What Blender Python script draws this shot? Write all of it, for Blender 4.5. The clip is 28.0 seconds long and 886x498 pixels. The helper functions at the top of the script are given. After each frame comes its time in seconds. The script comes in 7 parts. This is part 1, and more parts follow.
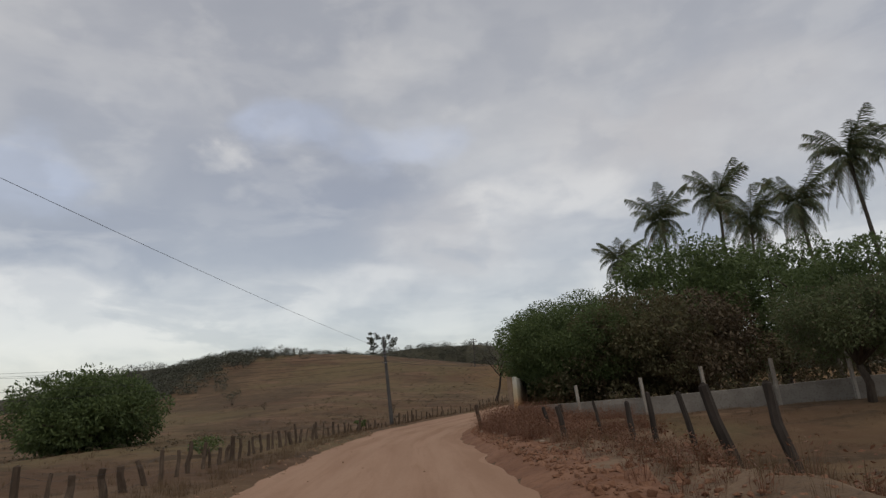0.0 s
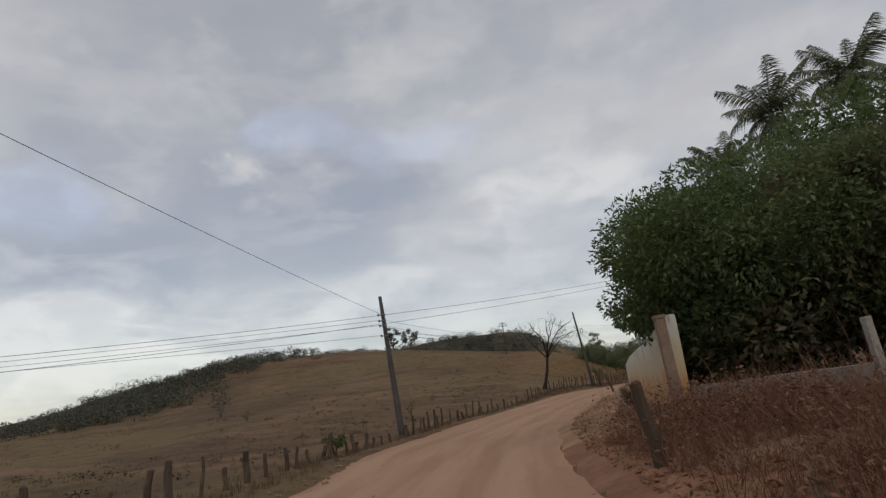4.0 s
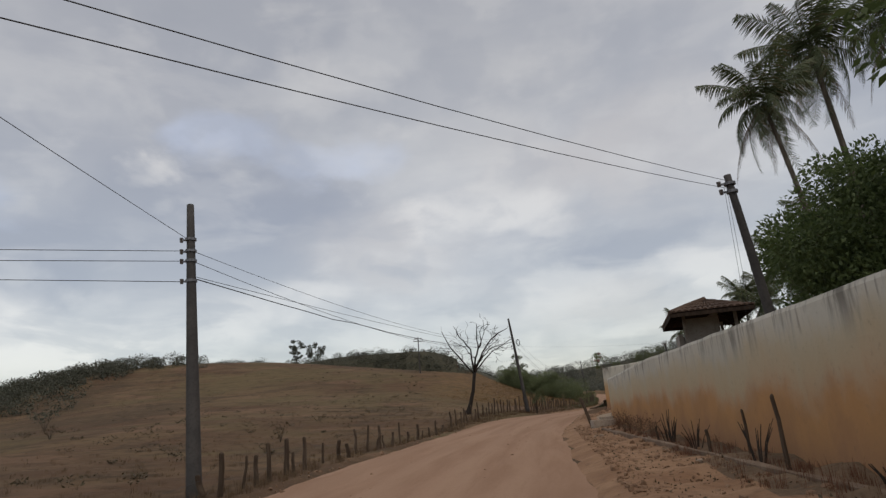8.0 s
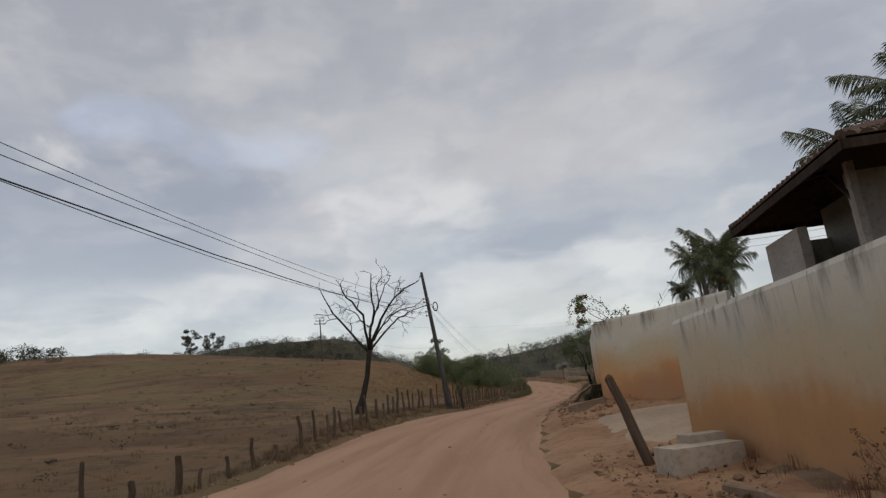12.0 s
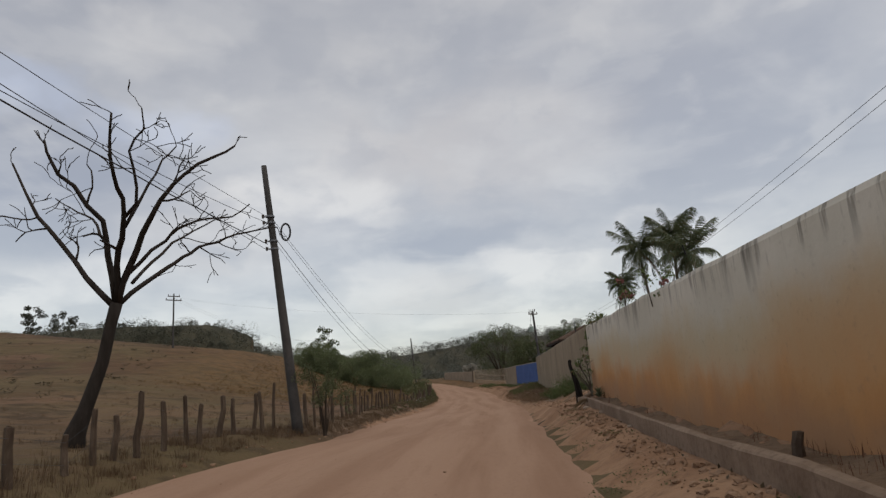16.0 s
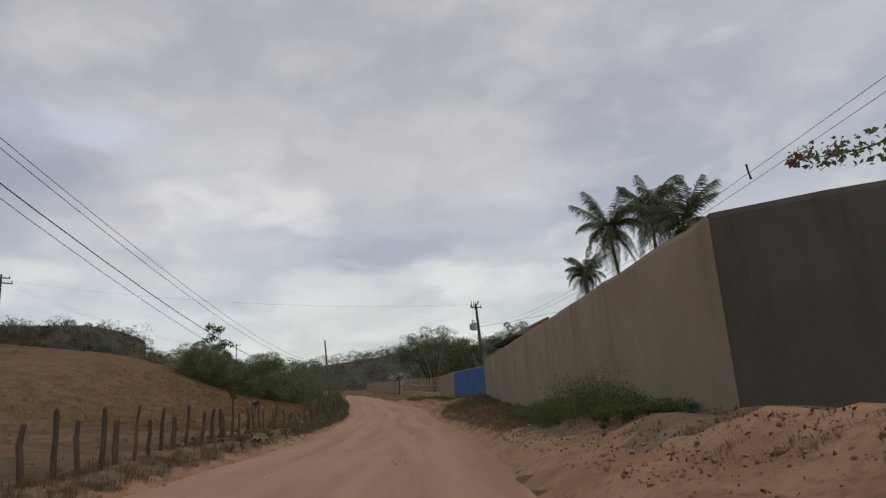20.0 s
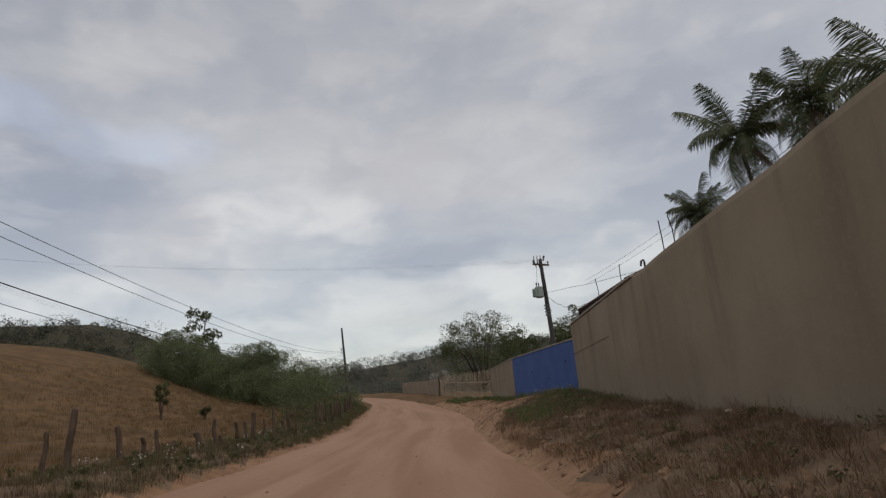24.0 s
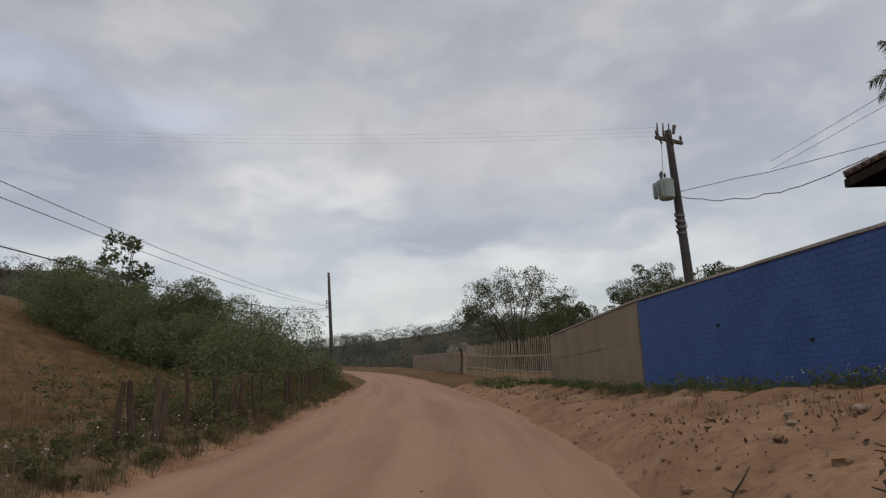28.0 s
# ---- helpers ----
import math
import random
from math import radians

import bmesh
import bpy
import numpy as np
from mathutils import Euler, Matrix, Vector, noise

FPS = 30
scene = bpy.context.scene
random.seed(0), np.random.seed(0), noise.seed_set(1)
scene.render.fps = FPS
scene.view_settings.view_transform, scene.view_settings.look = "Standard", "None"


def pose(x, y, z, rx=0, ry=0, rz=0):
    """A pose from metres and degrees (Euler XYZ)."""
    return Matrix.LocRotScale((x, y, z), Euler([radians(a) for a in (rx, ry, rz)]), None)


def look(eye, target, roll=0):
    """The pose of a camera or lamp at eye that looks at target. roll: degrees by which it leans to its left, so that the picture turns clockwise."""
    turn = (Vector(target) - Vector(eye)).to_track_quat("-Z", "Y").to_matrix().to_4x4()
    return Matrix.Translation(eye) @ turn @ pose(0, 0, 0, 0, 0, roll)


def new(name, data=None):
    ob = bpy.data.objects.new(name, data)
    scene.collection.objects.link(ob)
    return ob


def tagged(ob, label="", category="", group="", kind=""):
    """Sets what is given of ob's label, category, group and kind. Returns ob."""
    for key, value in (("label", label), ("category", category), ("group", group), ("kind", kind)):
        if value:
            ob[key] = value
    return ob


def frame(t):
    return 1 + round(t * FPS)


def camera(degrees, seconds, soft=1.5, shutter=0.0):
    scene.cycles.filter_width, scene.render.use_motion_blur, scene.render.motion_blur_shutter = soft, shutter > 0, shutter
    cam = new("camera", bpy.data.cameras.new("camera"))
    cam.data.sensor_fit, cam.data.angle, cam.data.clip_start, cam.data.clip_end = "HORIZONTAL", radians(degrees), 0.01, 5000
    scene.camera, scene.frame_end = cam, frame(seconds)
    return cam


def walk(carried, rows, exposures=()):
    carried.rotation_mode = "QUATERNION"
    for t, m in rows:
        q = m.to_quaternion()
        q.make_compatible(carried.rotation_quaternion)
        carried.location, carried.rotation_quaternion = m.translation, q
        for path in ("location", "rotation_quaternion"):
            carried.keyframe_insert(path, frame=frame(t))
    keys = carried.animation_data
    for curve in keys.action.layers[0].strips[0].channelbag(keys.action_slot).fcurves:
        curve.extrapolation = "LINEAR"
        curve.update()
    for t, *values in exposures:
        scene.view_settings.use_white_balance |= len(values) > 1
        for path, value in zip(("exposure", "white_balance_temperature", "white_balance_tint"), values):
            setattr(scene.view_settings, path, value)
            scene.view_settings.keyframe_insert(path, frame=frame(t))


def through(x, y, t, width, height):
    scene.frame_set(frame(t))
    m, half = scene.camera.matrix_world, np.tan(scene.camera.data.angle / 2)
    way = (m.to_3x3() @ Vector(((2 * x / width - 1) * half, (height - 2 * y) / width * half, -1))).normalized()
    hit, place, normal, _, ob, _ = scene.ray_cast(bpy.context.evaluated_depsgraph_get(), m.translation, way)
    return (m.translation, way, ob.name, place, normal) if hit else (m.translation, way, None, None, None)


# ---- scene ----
cam = camera(70.0, 28.0, 1.35)
PATH = [
    (0, (22.85, -8.731, 5.496), (22.547, -6.81, 5.962), -3.4),
    (0.5, (22.457, -6.277, 5.481), (22.136, -4.36, 5.954), -3.0),
    (1, (22.288, -3.617, 5.474), (21.952, -1.708, 5.966), -3.9),
    (1.5, (21.61, -1.271, 5.444), (21.255, 0.634, 5.941), -3.6),
    (2, (20.996, 1.322, 5.41), (20.624, 3.246, 5.806), -4.2),
    (3, (19.877, 6.399, 5.398), (19.507, 8.316, 5.83), -5.3),
    (3.5, (19.325, 8.597, 5.319), (18.961, 10.51, 5.774), -6.9),
    (5.5, (17.917, 16.061, 5.378), (17.574, 17.977, 5.842), -7.1),
    (6, (17.558, 18.358, 5.336), (17.228, 20.279, 5.783), -6.0),
    (6.5, (17.288, 20.091, 5.269), (17.004, 22.019, 5.719), -6.6),
    (7, (17.039, 22.167, 5.21), (16.8, 24.088, 5.712), -5.7),
    (7.5, (16.875, 24.109, 5.186), (16.731, 26.039, 5.693), -5.6),
    (8, (16.71, 25.975, 5.216), (16.612, 27.908, 5.721), -4.6),
    (8.5, (16.605, 27.856, 5.304), (16.565, 29.807, 5.744), -5.0),
    (9, (16.468, 29.786, 5.348), (16.482, 31.735, 5.795), -5.1),
    (9.5, (16.785, 32.509, 5.335), (16.818, 34.444, 5.841), -5.2),
    (10, (16.668, 34.117, 5.288), (16.73, 36.048, 5.807), -5.3),
    (10.5, (16.842, 36.451, 5.278), (16.927, 38.379, 5.801), -5.8),
    (11, (17.054, 39.024, 5.251), (17.154, 40.955, 5.763), -5.5),
    (11.5, (17.435, 41.653, 5.281), (17.565, 43.593, 5.749), -6.3),
    (13.5, (18.552, 54.082, 5.73), (18.75, 56.021, 6.179), -5.1),
    (14, (18.716, 56.004, 5.722), (18.91, 57.934, 6.208), -4.2),
    (15, (19.479, 60.002, 5.724), (19.782, 61.925, 6.181), -3.8),
    (16, (20.328, 63.773, 5.767), (20.765, 65.676, 6.199), -4.2),
    (16.5, (20.872, 65.629, 5.735), (21.351, 67.528, 6.141), -5.4),
    (17, (21.379, 67.662, 5.741), (21.857, 69.553, 6.182), -5.2),
    (17.5, (21.974, 69.597, 5.742), (22.454, 71.482, 6.208), -4.9),
    (18, (22.498, 71.68, 5.792), (22.984, 73.565, 6.252), -4.3),
    (19, (23.766, 75.737, 5.807), (24.313, 77.607, 6.258), -4.4),
    (19.5, (24.235, 77.622, 5.751), (24.828, 79.473, 6.223), -4.5),
    (20, (25.193, 79.999, 5.78), (25.829, 81.84, 6.234), -4.1),
    (20.5, (26.132, 82.353, 5.789), (26.783, 84.179, 6.282), -4.8),
    (21, (27.042, 84.62, 5.806), (27.627, 86.441, 6.391), -5.3),
    (22, (27.847, 88.733, 5.747), (28.3, 90.611, 6.266), -2.2),
    (24.5, (31.483, 100.458, 5.553), (31.983, 102.34, 6.01), -5.2),
    (25, (31.666, 102.467, 5.565), (32.153, 104.363, 5.971), -2.4),
    (25.5, (32.234, 104.859, 5.622), (32.712, 106.749, 6.066), -2.0),
    (26, (32.787, 107.357, 5.643), (33.243, 109.264, 6.041), -1.9),
    (26.5, (33.077, 109.6, 5.667), (33.496, 111.521, 6.036), -1.2),
    (27, (33.897, 112.218, 5.742), (34.295, 114.137, 6.14), -0.7),
    (27.5, (34.405, 114.652, 5.806), (34.82, 116.572, 6.184), -1.1),
    (28, (34.869, 116.858, 5.83), (35.301, 118.766, 6.247), -2.0),
]
walk(cam, [(t, look(eye, target, roll)) for t, eye, target, roll in PATH], [(0, -0.06), (8, 0.0), (11, 0.0), (14, -0.02), (16, 0.05), (18, 0.02), (19, 0.07), (20, 0.03), (22, 0.08), (25, -0.05), (27, 0.06), (28, 0.02)])

# ---- sky and sun: thick broken cloud, the sun behind it ----
world = bpy.data.worlds.new("overcast_sky")
scene.world = world
world.use_nodes = True


class Net:
    """Short hand for building a node tree."""

    def __init__(self, tree):
        self.tree = tree
        tree.nodes.clear()

    def add(self, kind, ins=None, operation="", clamp=False, smooth=False, blend="", sky=None):
        node = self.tree.nodes.new(kind)
        if operation:
            node.operation = operation
        if clamp:
            node.use_clamp = True
        if smooth:
            node.interpolation_type = "SMOOTHSTEP"
        if blend:
            node.data_type, node.blend_type = "RGBA", blend
        if sky:
            node.sky_type, node.sun_disc, node.sun_elevation, node.sun_rotation = "NISHITA", False, sky[0], sky[1]
        for key, value in (ins or {}).items():
            if isinstance(value, bpy.types.NodeSocket):
                self.tree.links.new(value, node.inputs[key])
            else:
                node.inputs[key].default_value = value
        return node

    def math(self, op, a, b=0.0, clamp=False):
        return self.add("ShaderNodeMath", {0: a, 1: b}, operation=op, clamp=clamp).outputs[0]

    def vec(self, op, a, b=(0, 0, 0)):
        return self.add("ShaderNodeVectorMath", {0: a, 1: b}, operation=op)

    def span(self, v, lo, hi, a=0.0, b=1.0):
        return self.add("ShaderNodeMapRange", {0: v, 1: lo, 2: hi, 3: a, 4: b}, smooth=True).outputs[0]

    def mix(self, f, a, b, blend="MIX"):
        n = self.add("ShaderNodeMix", {0: f, 6: a, 7: b}, blend=blend)
        return n.outputs[2]

    def noise(self, vec, scale, detail=4.0, rough=0.55, dist=0.0):
        return self.add("ShaderNodeTexNoise", {"Vector": vec, "Scale": scale, "Detail": detail, "Roughness": rough, "Distortion": dist}).outputs[0]


def rgba(r, g, b):
    return (r, g, b, 1)


def way(az, el):
    """The direction at a bearing (clockwise from +y) and a height, in degrees."""
    a, e = radians(az), radians(el)
    return (math.sin(a) * math.cos(e), math.cos(a) * math.cos(e), math.sin(e))


SUN_AZ, SUN_EL = 150.0, 62.0
w = Net(world.node_tree)
sky = w.add("ShaderNodeTexSky", sky=(radians(SUN_EL), radians(SUN_AZ)))
d = w.add("ShaderNodeTexCoord").outputs["Generated"]
sep = w.add("ShaderNodeSeparateXYZ", {0: d})
high = w.math("ADD", w.math("MAXIMUM", sep.outputs[2], 0.0), 0.16)
flat = w.add("ShaderNodeCombineXYZ", {0: w.math("DIVIDE", sep.outputs[0], high), 1: w.math("DIVIDE", sep.outputs[1], high), 2: 0.0}).outputs[0]
wisp = w.noise(flat, 1.15, 8.0, 0.52, 0.35)
big = w.noise(flat, 0.42, 4.0, 0.5, 0.2)
swirl = w.add("ShaderNodeTexNoise", {"Vector": w.vec("MULTIPLY", d, (1, 1, 1.9)).outputs[0], "Scale": 6.5, "Detail": 7.0, "Roughness": 0.55, "Distortion": 0.3}).outputs[1]
torn = w.vec("ADD", d, w.vec("MULTIPLY", w.vec("SUBTRACT", swirl, (0.5, 0.5, 0.5)).outputs[0], (0.12, 0.12, 0.09)).outputs[0]).outputs[0]


puff = w.vec("MULTIPLY", d, (1, 1, 1.45)).outputs[0]
lump = w.noise(puff, 8.5, 6.0, 0.5, 0.15)
heap = w.noise(puff, 3.6, 5.0, 0.5, 0.2)


def patch(az, el, inner, outer, stretch=1.0):
    """A soft patch of the sky round a direction, torn by the cloud noise; 1 inside, 0 outside."""
    off = w.vec("SUBTRACT", torn, way(az, el)).outputs[0]
    off = w.vec("MULTIPLY", off, (1, 1, stretch)).outputs[0]
    far = w.vec("LENGTH", off).outputs["Value"]
    far = w.math("ADD", far, w.math("MULTIPLY", w.math("SUBTRACT", lump, 0.5), 0.20))
    return w.span(far, inner + 0.2 * (outer - inner), outer * 0.95, 1.0, 0.0)


grey = w.mix(w.span(big, 0.34, 0.66), rgba(0.300, 0.305, 0.330), rgba(0.390, 0.393, 0.412))
soft = w.noise(flat, 0.9, 5.0, 0.5, 0.3)
cloud = w.mix(w.span(soft, 0.42, 0.68, 0.0, 0.75), grey, rgba(0.465, 0.460, 0.462))
low = w.span(sep.outputs[2], 0.06, 0.22, 1.0, 0.0)
cloud = w.mix(w.math("MULTIPLY", low, w.span(wisp, 0.40, 0.60)), cloud, rgba(0.505, 0.508, 0.52))
DARK, BRIGHT, WARM, BLUE = rgba(0.228, 0.232, 0.268), rgba(0.600, 0.590, 0.586), rgba(0.48, 0.455, 0.44), rgba(0.42, 0.47, 0.62)
for tone, az, el, inner, outer, flatten, much in (
        (DARK, -22, 18.5, 0.05, 0.24, 1.7, 0.62), (DARK, -40, 13.5, 0.04, 0.2, 1.8, 0.7), (DARK, -14, 18.5, 0.03, 0.15, 1.6, 0.45), (DARK, 13, 13, 0.02, 0.17, 3.4, 0.62),
        (DARK, 36, 21, 0.05, 0.28, 1.8, 0.32), (DARK, 20, 25, 0.05, 0.26, 1.8, 0.12), (WARM, 19, 21, 0.05, 0.24, 1.8, 0.5), (DARK, -34, 27, 0.05, 0.25, 1.6, 0.3), (DARK, 3, 14.8, 0.0, 0.09, 2.8, 0.4),
        (WARM, -8, 14, 0.02, 0.2, 1.8, 0.6), (WARM, 8, 20.5, 0.02, 0.2, 2.0, 0.5), (WARM, 12, 8, 0.02, 0.2, 2.6, 0.55),
        (BRIGHT, -3, 17.3, 0.0, 0.10, 1.9, 0.85), (BRIGHT, 5, 17.3, 0.0, 0.11, 2.3, 0.85), (BRIGHT, -28, 22.3, 0.0, 0.06, 2.2, 0.7), (BRIGHT, 1, 19.5, 0.0, 0.08, 2.0, 0.5),
        (BRIGHT, -15, 11.5, 0.0, 0.12, 3.0, 0.65), (BRIGHT, -20, 9, 0.0, 0.12, 3.0, 0.6), (BRIGHT, -43, 7.5, 0.05, 0.22, 2.0, 0.95), (BRIGHT, -34, 7, 0.02, 0.18, 2.4, 0.85),
        (BRIGHT, 21, 10.5, 0.02, 0.16, 3.4, 0.8), (BRIGHT, 32, 11.5, 0.02, 0.14, 3.0, 0.6), (BRIGHT, 8, 9, 0.0, 0.12, 3.2, 0.45), (BRIGHT, -14, 30, 0.0, 0.09, 1.8, 0.35),
        (BLUE, -24, 24.6, 0.0, 0.11, 2.4, 0.6), (BLUE, -9.5, 23.4, 0.0, 0.10, 1.9, 0.6), (BLUE, -14, 22.8, 0.0, 0.09, 2.0, 0.45), (BLUE, -44, 18.5, 0.0, 0.13, 1.8, 0.6)):
    cloud = w.mix(w.math("MULTIPLY", patch(az, el, inner, outer, flatten), much), cloud, tone)
# broken layers of cloud, thinner and flatter towards the horizon
band = w.noise(w.vec("MULTIPLY", d, (1, 1, 3.4)).outputs[0], 5.2, 7.0, 0.52, 0.35)
near = w.span(sep.outputs[2], 0.08, 0.36, 1.0, 0.35)
cloud = w.mix(w.math("MULTIPLY", w.span(band, 0.51, 0.66, 0.0, 0.58), near), cloud, rgba(0.545, 0.54, 0.54))
cloud = w.mix(w.math("MULTIPLY", w.span(band, 0.48, 0.35, 0.0, 0.58), near), cloud, rgba(0.285, 0.29, 0.315))
cloud = w.mix(w.span(heap, 0.52, 0.66, 0.0, 0.30), cloud, rgba(0.55, 0.55, 0.555))
cloud = w.mix(w.span(heap, 0.48, 0.36, 0.0, 0.46), cloud, rgba(0.29, 0.295, 0.32))
cloud = w.mix(w.span(lump, 0.54, 0.70, 0.0, 0.26), cloud, rgba(0.56, 0.555, 0.555))
cloud = w.mix(w.span(lump, 0.47, 0.35, 0.0, 0.30), cloud, rgba(0.28, 0.285, 0.31))
cloud = w.mix(w.span(sep.outputs[2], -0.02, 0.0), rgba(0.10, 0.075, 0.055), cloud)
cloud = w.vec("MULTIPLY", cloud, (1.06, 1.0, 0.885)).outputs[0]
glow = w.add("ShaderNodeBackground", {0: cloud, 1: 0.975})
blue = w.add("ShaderNodeBackground", {0: sky.outputs[0], 1: 0.05})
both = w.add("ShaderNodeAddShader", {0: glow.outputs[0], 1: blue.outputs[0]})
w.add("ShaderNodeOutputWorld", {0: both.outputs[0]})

sun_data = bpy.data.lights.new("sun", "SUN")
sun_data.energy, sun_data.angle, sun_data.color = 0.9, radians(60), (1.0, 0.87, 0.68)
sun = new("sun", sun_data)
sun.matrix_world = look(Vector(way(SUN_AZ, SUN_EL)) * 200, (0, 0, 0))

# ---- materials ----


def material(name):
    m = bpy.data.materials.new(name)
    m.use_nodes = True
    return m, Net(m.node_tree)


def finish(n, colour, rough=0.9, bump=None, strength=0.3, dist=0.02, metal=0.0, spec=0.3, **more):
    ins = {"Base Color": colour, "Roughness": rough, "Metallic": metal, "Specular IOR Level": spec}
    ins.update(more)
    if bump is not None:
        ins["Normal"] = n.add("ShaderNodeBump", {"Height": bump, "Strength": strength, "Distance": dist}).outputs[0]
    s = n.add("ShaderNodeBsdfPrincipled", ins)
    n.add("ShaderNodeOutputMaterial", {0: s.outputs[0]})
    return s


def coords(n):
    return n.add("ShaderNodeNewGeometry").outputs["Position"]


def rgb(r, g, b):
    return (r, g, b, 1)


def two_tone(name, a, b, c, s1=0.6, s2=9.0, rough=0.9, strength=0.4, dist=0.03, spec=0.25):
    """A surface of colour a with large patches of b and fine grain of c."""
    m, n = material(name)
    p = coords(n)
    col = n.mix(n.span(n.noise(p, s1, 5), 0.38, 0.62), rgb(*a), rgb(*b))
    fine = n.noise(p, s2, 6, 0.6)
    col = n.mix(n.span(fine, 0.45, 0.75, 0.0, 0.7), col, rgb(*c))
    finish(n, col, rough, fine, strength, dist, spec=spec)
    return m


def bark_like(name, a, b, scale=8.0, strength=0.7):
    m, n = material(name)
    p = n.add("ShaderNodeTexCoord").outputs["Object"]
    p = n.vec("MULTIPLY", p, (1, 1, 0.22)).outputs[0]
    g = n.noise(p, scale, 7, 0.65)
    col = n.mix(n.span(g, 0.35, 0.65), rgb(*a), rgb(*b))
    tone = n.add("ShaderNodeObjectInfo").outputs["Random"]
    col = n.mix(n.span(tone, 0.0, 1.0, 0.0, 0.5), col, rgb(a[0] * 0.6, a[1] * 0.6, a[2] * 0.6))
    finish(n, col, 0.92, g, strength, 0.03, spec=0.15)
    return m


def leafy(name, dark, light, dry=None, through=0.25):
    m, n = material(name)
    isl = n.add("ShaderNodeNewGeometry").outputs["Random Per Island"]
    col = n.mix(isl, rgb(*dark), rgb(*light))
    if dry:
        col = n.mix(n.span(isl, 0.86, 0.9), col, rgb(*dry))
    big = n.noise(coords(n), 0.7, 3)
    col = n.mix(n.span(big, 0.35, 0.65, 0.0, 0.45), col, rgb(*light))
    p = n.add("ShaderNodeBsdfPrincipled", {"Base Color": col, "Roughness": 0.55, "Specular IOR Level": 0.3})
    t = n.add("ShaderNodeBsdfTranslucent", {0: col})
    s = n.add("ShaderNodeMixShader", {0: through, 1: p.outputs[0], 2: t.outputs[0]})
    n.add("ShaderNodeOutputMaterial", {0: s.outputs[0]})
    return m


def plain(name, c, rough=0.6, metal=0.0, scale=20.0, vary=0.25):
    m, n = material(name)
    g = n.noise(n.add("ShaderNodeTexCoord").outputs["Object"], scale, 4)
    col = n.mix(n.span(g, 0.3, 0.7, 0.0, 1.0), rgb(*c), rgb(c[0] * (1 - vary), c[1] * (1 - vary), c[2] * (1 - vary)))
    finish(n, col, rough, g, 0.15, 0.01, metal=metal)
    return m


def ground_material():
    """Dry pasture: straw grass, bare red-brown soil and darker scrub, in large patches."""
    m, n = material("dry_pasture")
    p = coords(n)
    patches = n.noise(p, 0.055, 6, 0.6, 0.4)
    col = n.mix(n.span(patches, 0.40, 0.60), rgb(0.098, 0.059, 0.037), rgb(0.136, 0.092, 0.053))
    mid = n.noise(p, 0.33, 6, 0.62, 0.3)
    col = n.mix(n.span(mid, 0.52, 0.68, 0.0, 0.8), col, rgb(0.058, 0.042, 0.028))
    col = n.mix(n.span(n.noise(p, 0.12, 4, 0.6), 0.58, 0.70, 0.0, 0.5), col, rgb(0.168, 0.112, 0.070))
    bars = n.noise(n.vec("MULTIPLY", p, (0.06, 0.13, 0.5)).outputs[0], 1.0, 6, 0.62, 0.5)
    col = n.mix(n.span(bars, 0.545, 0.60, 0.0, 0.6), col, rgb(0.178, 0.110, 0.072))
    scars = n.noise(n.vec("MULTIPLY", p, (0.11, 0.24, 0.9)).outputs[0], 1.0, 7, 0.66, 0.7)
    col = n.mix(n.span(scars, 0.56, 0.61, 0.0, 0.75), col, rgb(0.050, 0.036, 0.025))
    col = n.mix(n.span(n.noise(p, 0.045, 5, 0.6, 0.5), 0.46, 0.60, 0.0, 0.6), col, rgb(0.118, 0.096, 0.048))
    col = n.mix(n.span(n.noise(p, 0.028, 6, 0.62, 0.6), 0.52, 0.60, 0.0, 0.6), col, rgb(0.062, 0.045, 0.030))
    tufts = n.noise(n.vec("MULTIPLY", p, (0.8, 1.15, 1.0)).outputs[0], 0.75, 7, 0.72, 0.2)
    col = n.mix(n.span(tufts, 0.54, 0.63, 0.0, 0.6), col, rgb(0.052, 0.038, 0.025))
    col = n.mix(n.span(tufts, 0.45, 0.37, 0.0, 0.55), col, rgb(0.150, 0.100, 0.062))
    fine = n.noise(p, 5.5, 6, 0.7)
    col = n.mix(n.span(fine, 0.42, 0.72, 0.0, 0.5), col, rgb(0.126, 0.088, 0.054))
    # ranker, yellower grass towards the far end of the pasture
    far = n.add("ShaderNodeSeparateXYZ", {0: p}).outputs[1]
    far = n.math("ADD", far, n.math("MULTIPLY", n.math("SUBTRACT", n.noise(p, 0.09, 4), 0.5), 60.0))
    straw = n.mix(n.span(n.noise(p, 0.8, 6, 0.65), 0.42, 0.6), rgb(0.165, 0.098, 0.046), rgb(0.100, 0.064, 0.033))
    east = n.add("ShaderNodeSeparateXYZ", {0: p}).outputs[0]
    rank = n.math("MULTIPLY", n.span(far, 100.0, 124.0), n.span(east, -4.0, 16.0))
    col = n.mix(n.math("MULTIPLY", rank, n.span(fine, 0.3, 0.6, 0.35, 0.8)), col, straw)
    finish(n, col, 0.97, n.math("ADD", fine, n.math("MULTIPLY", mid, 2.0)), 0.6, 0.10, spec=0.1)
    return m


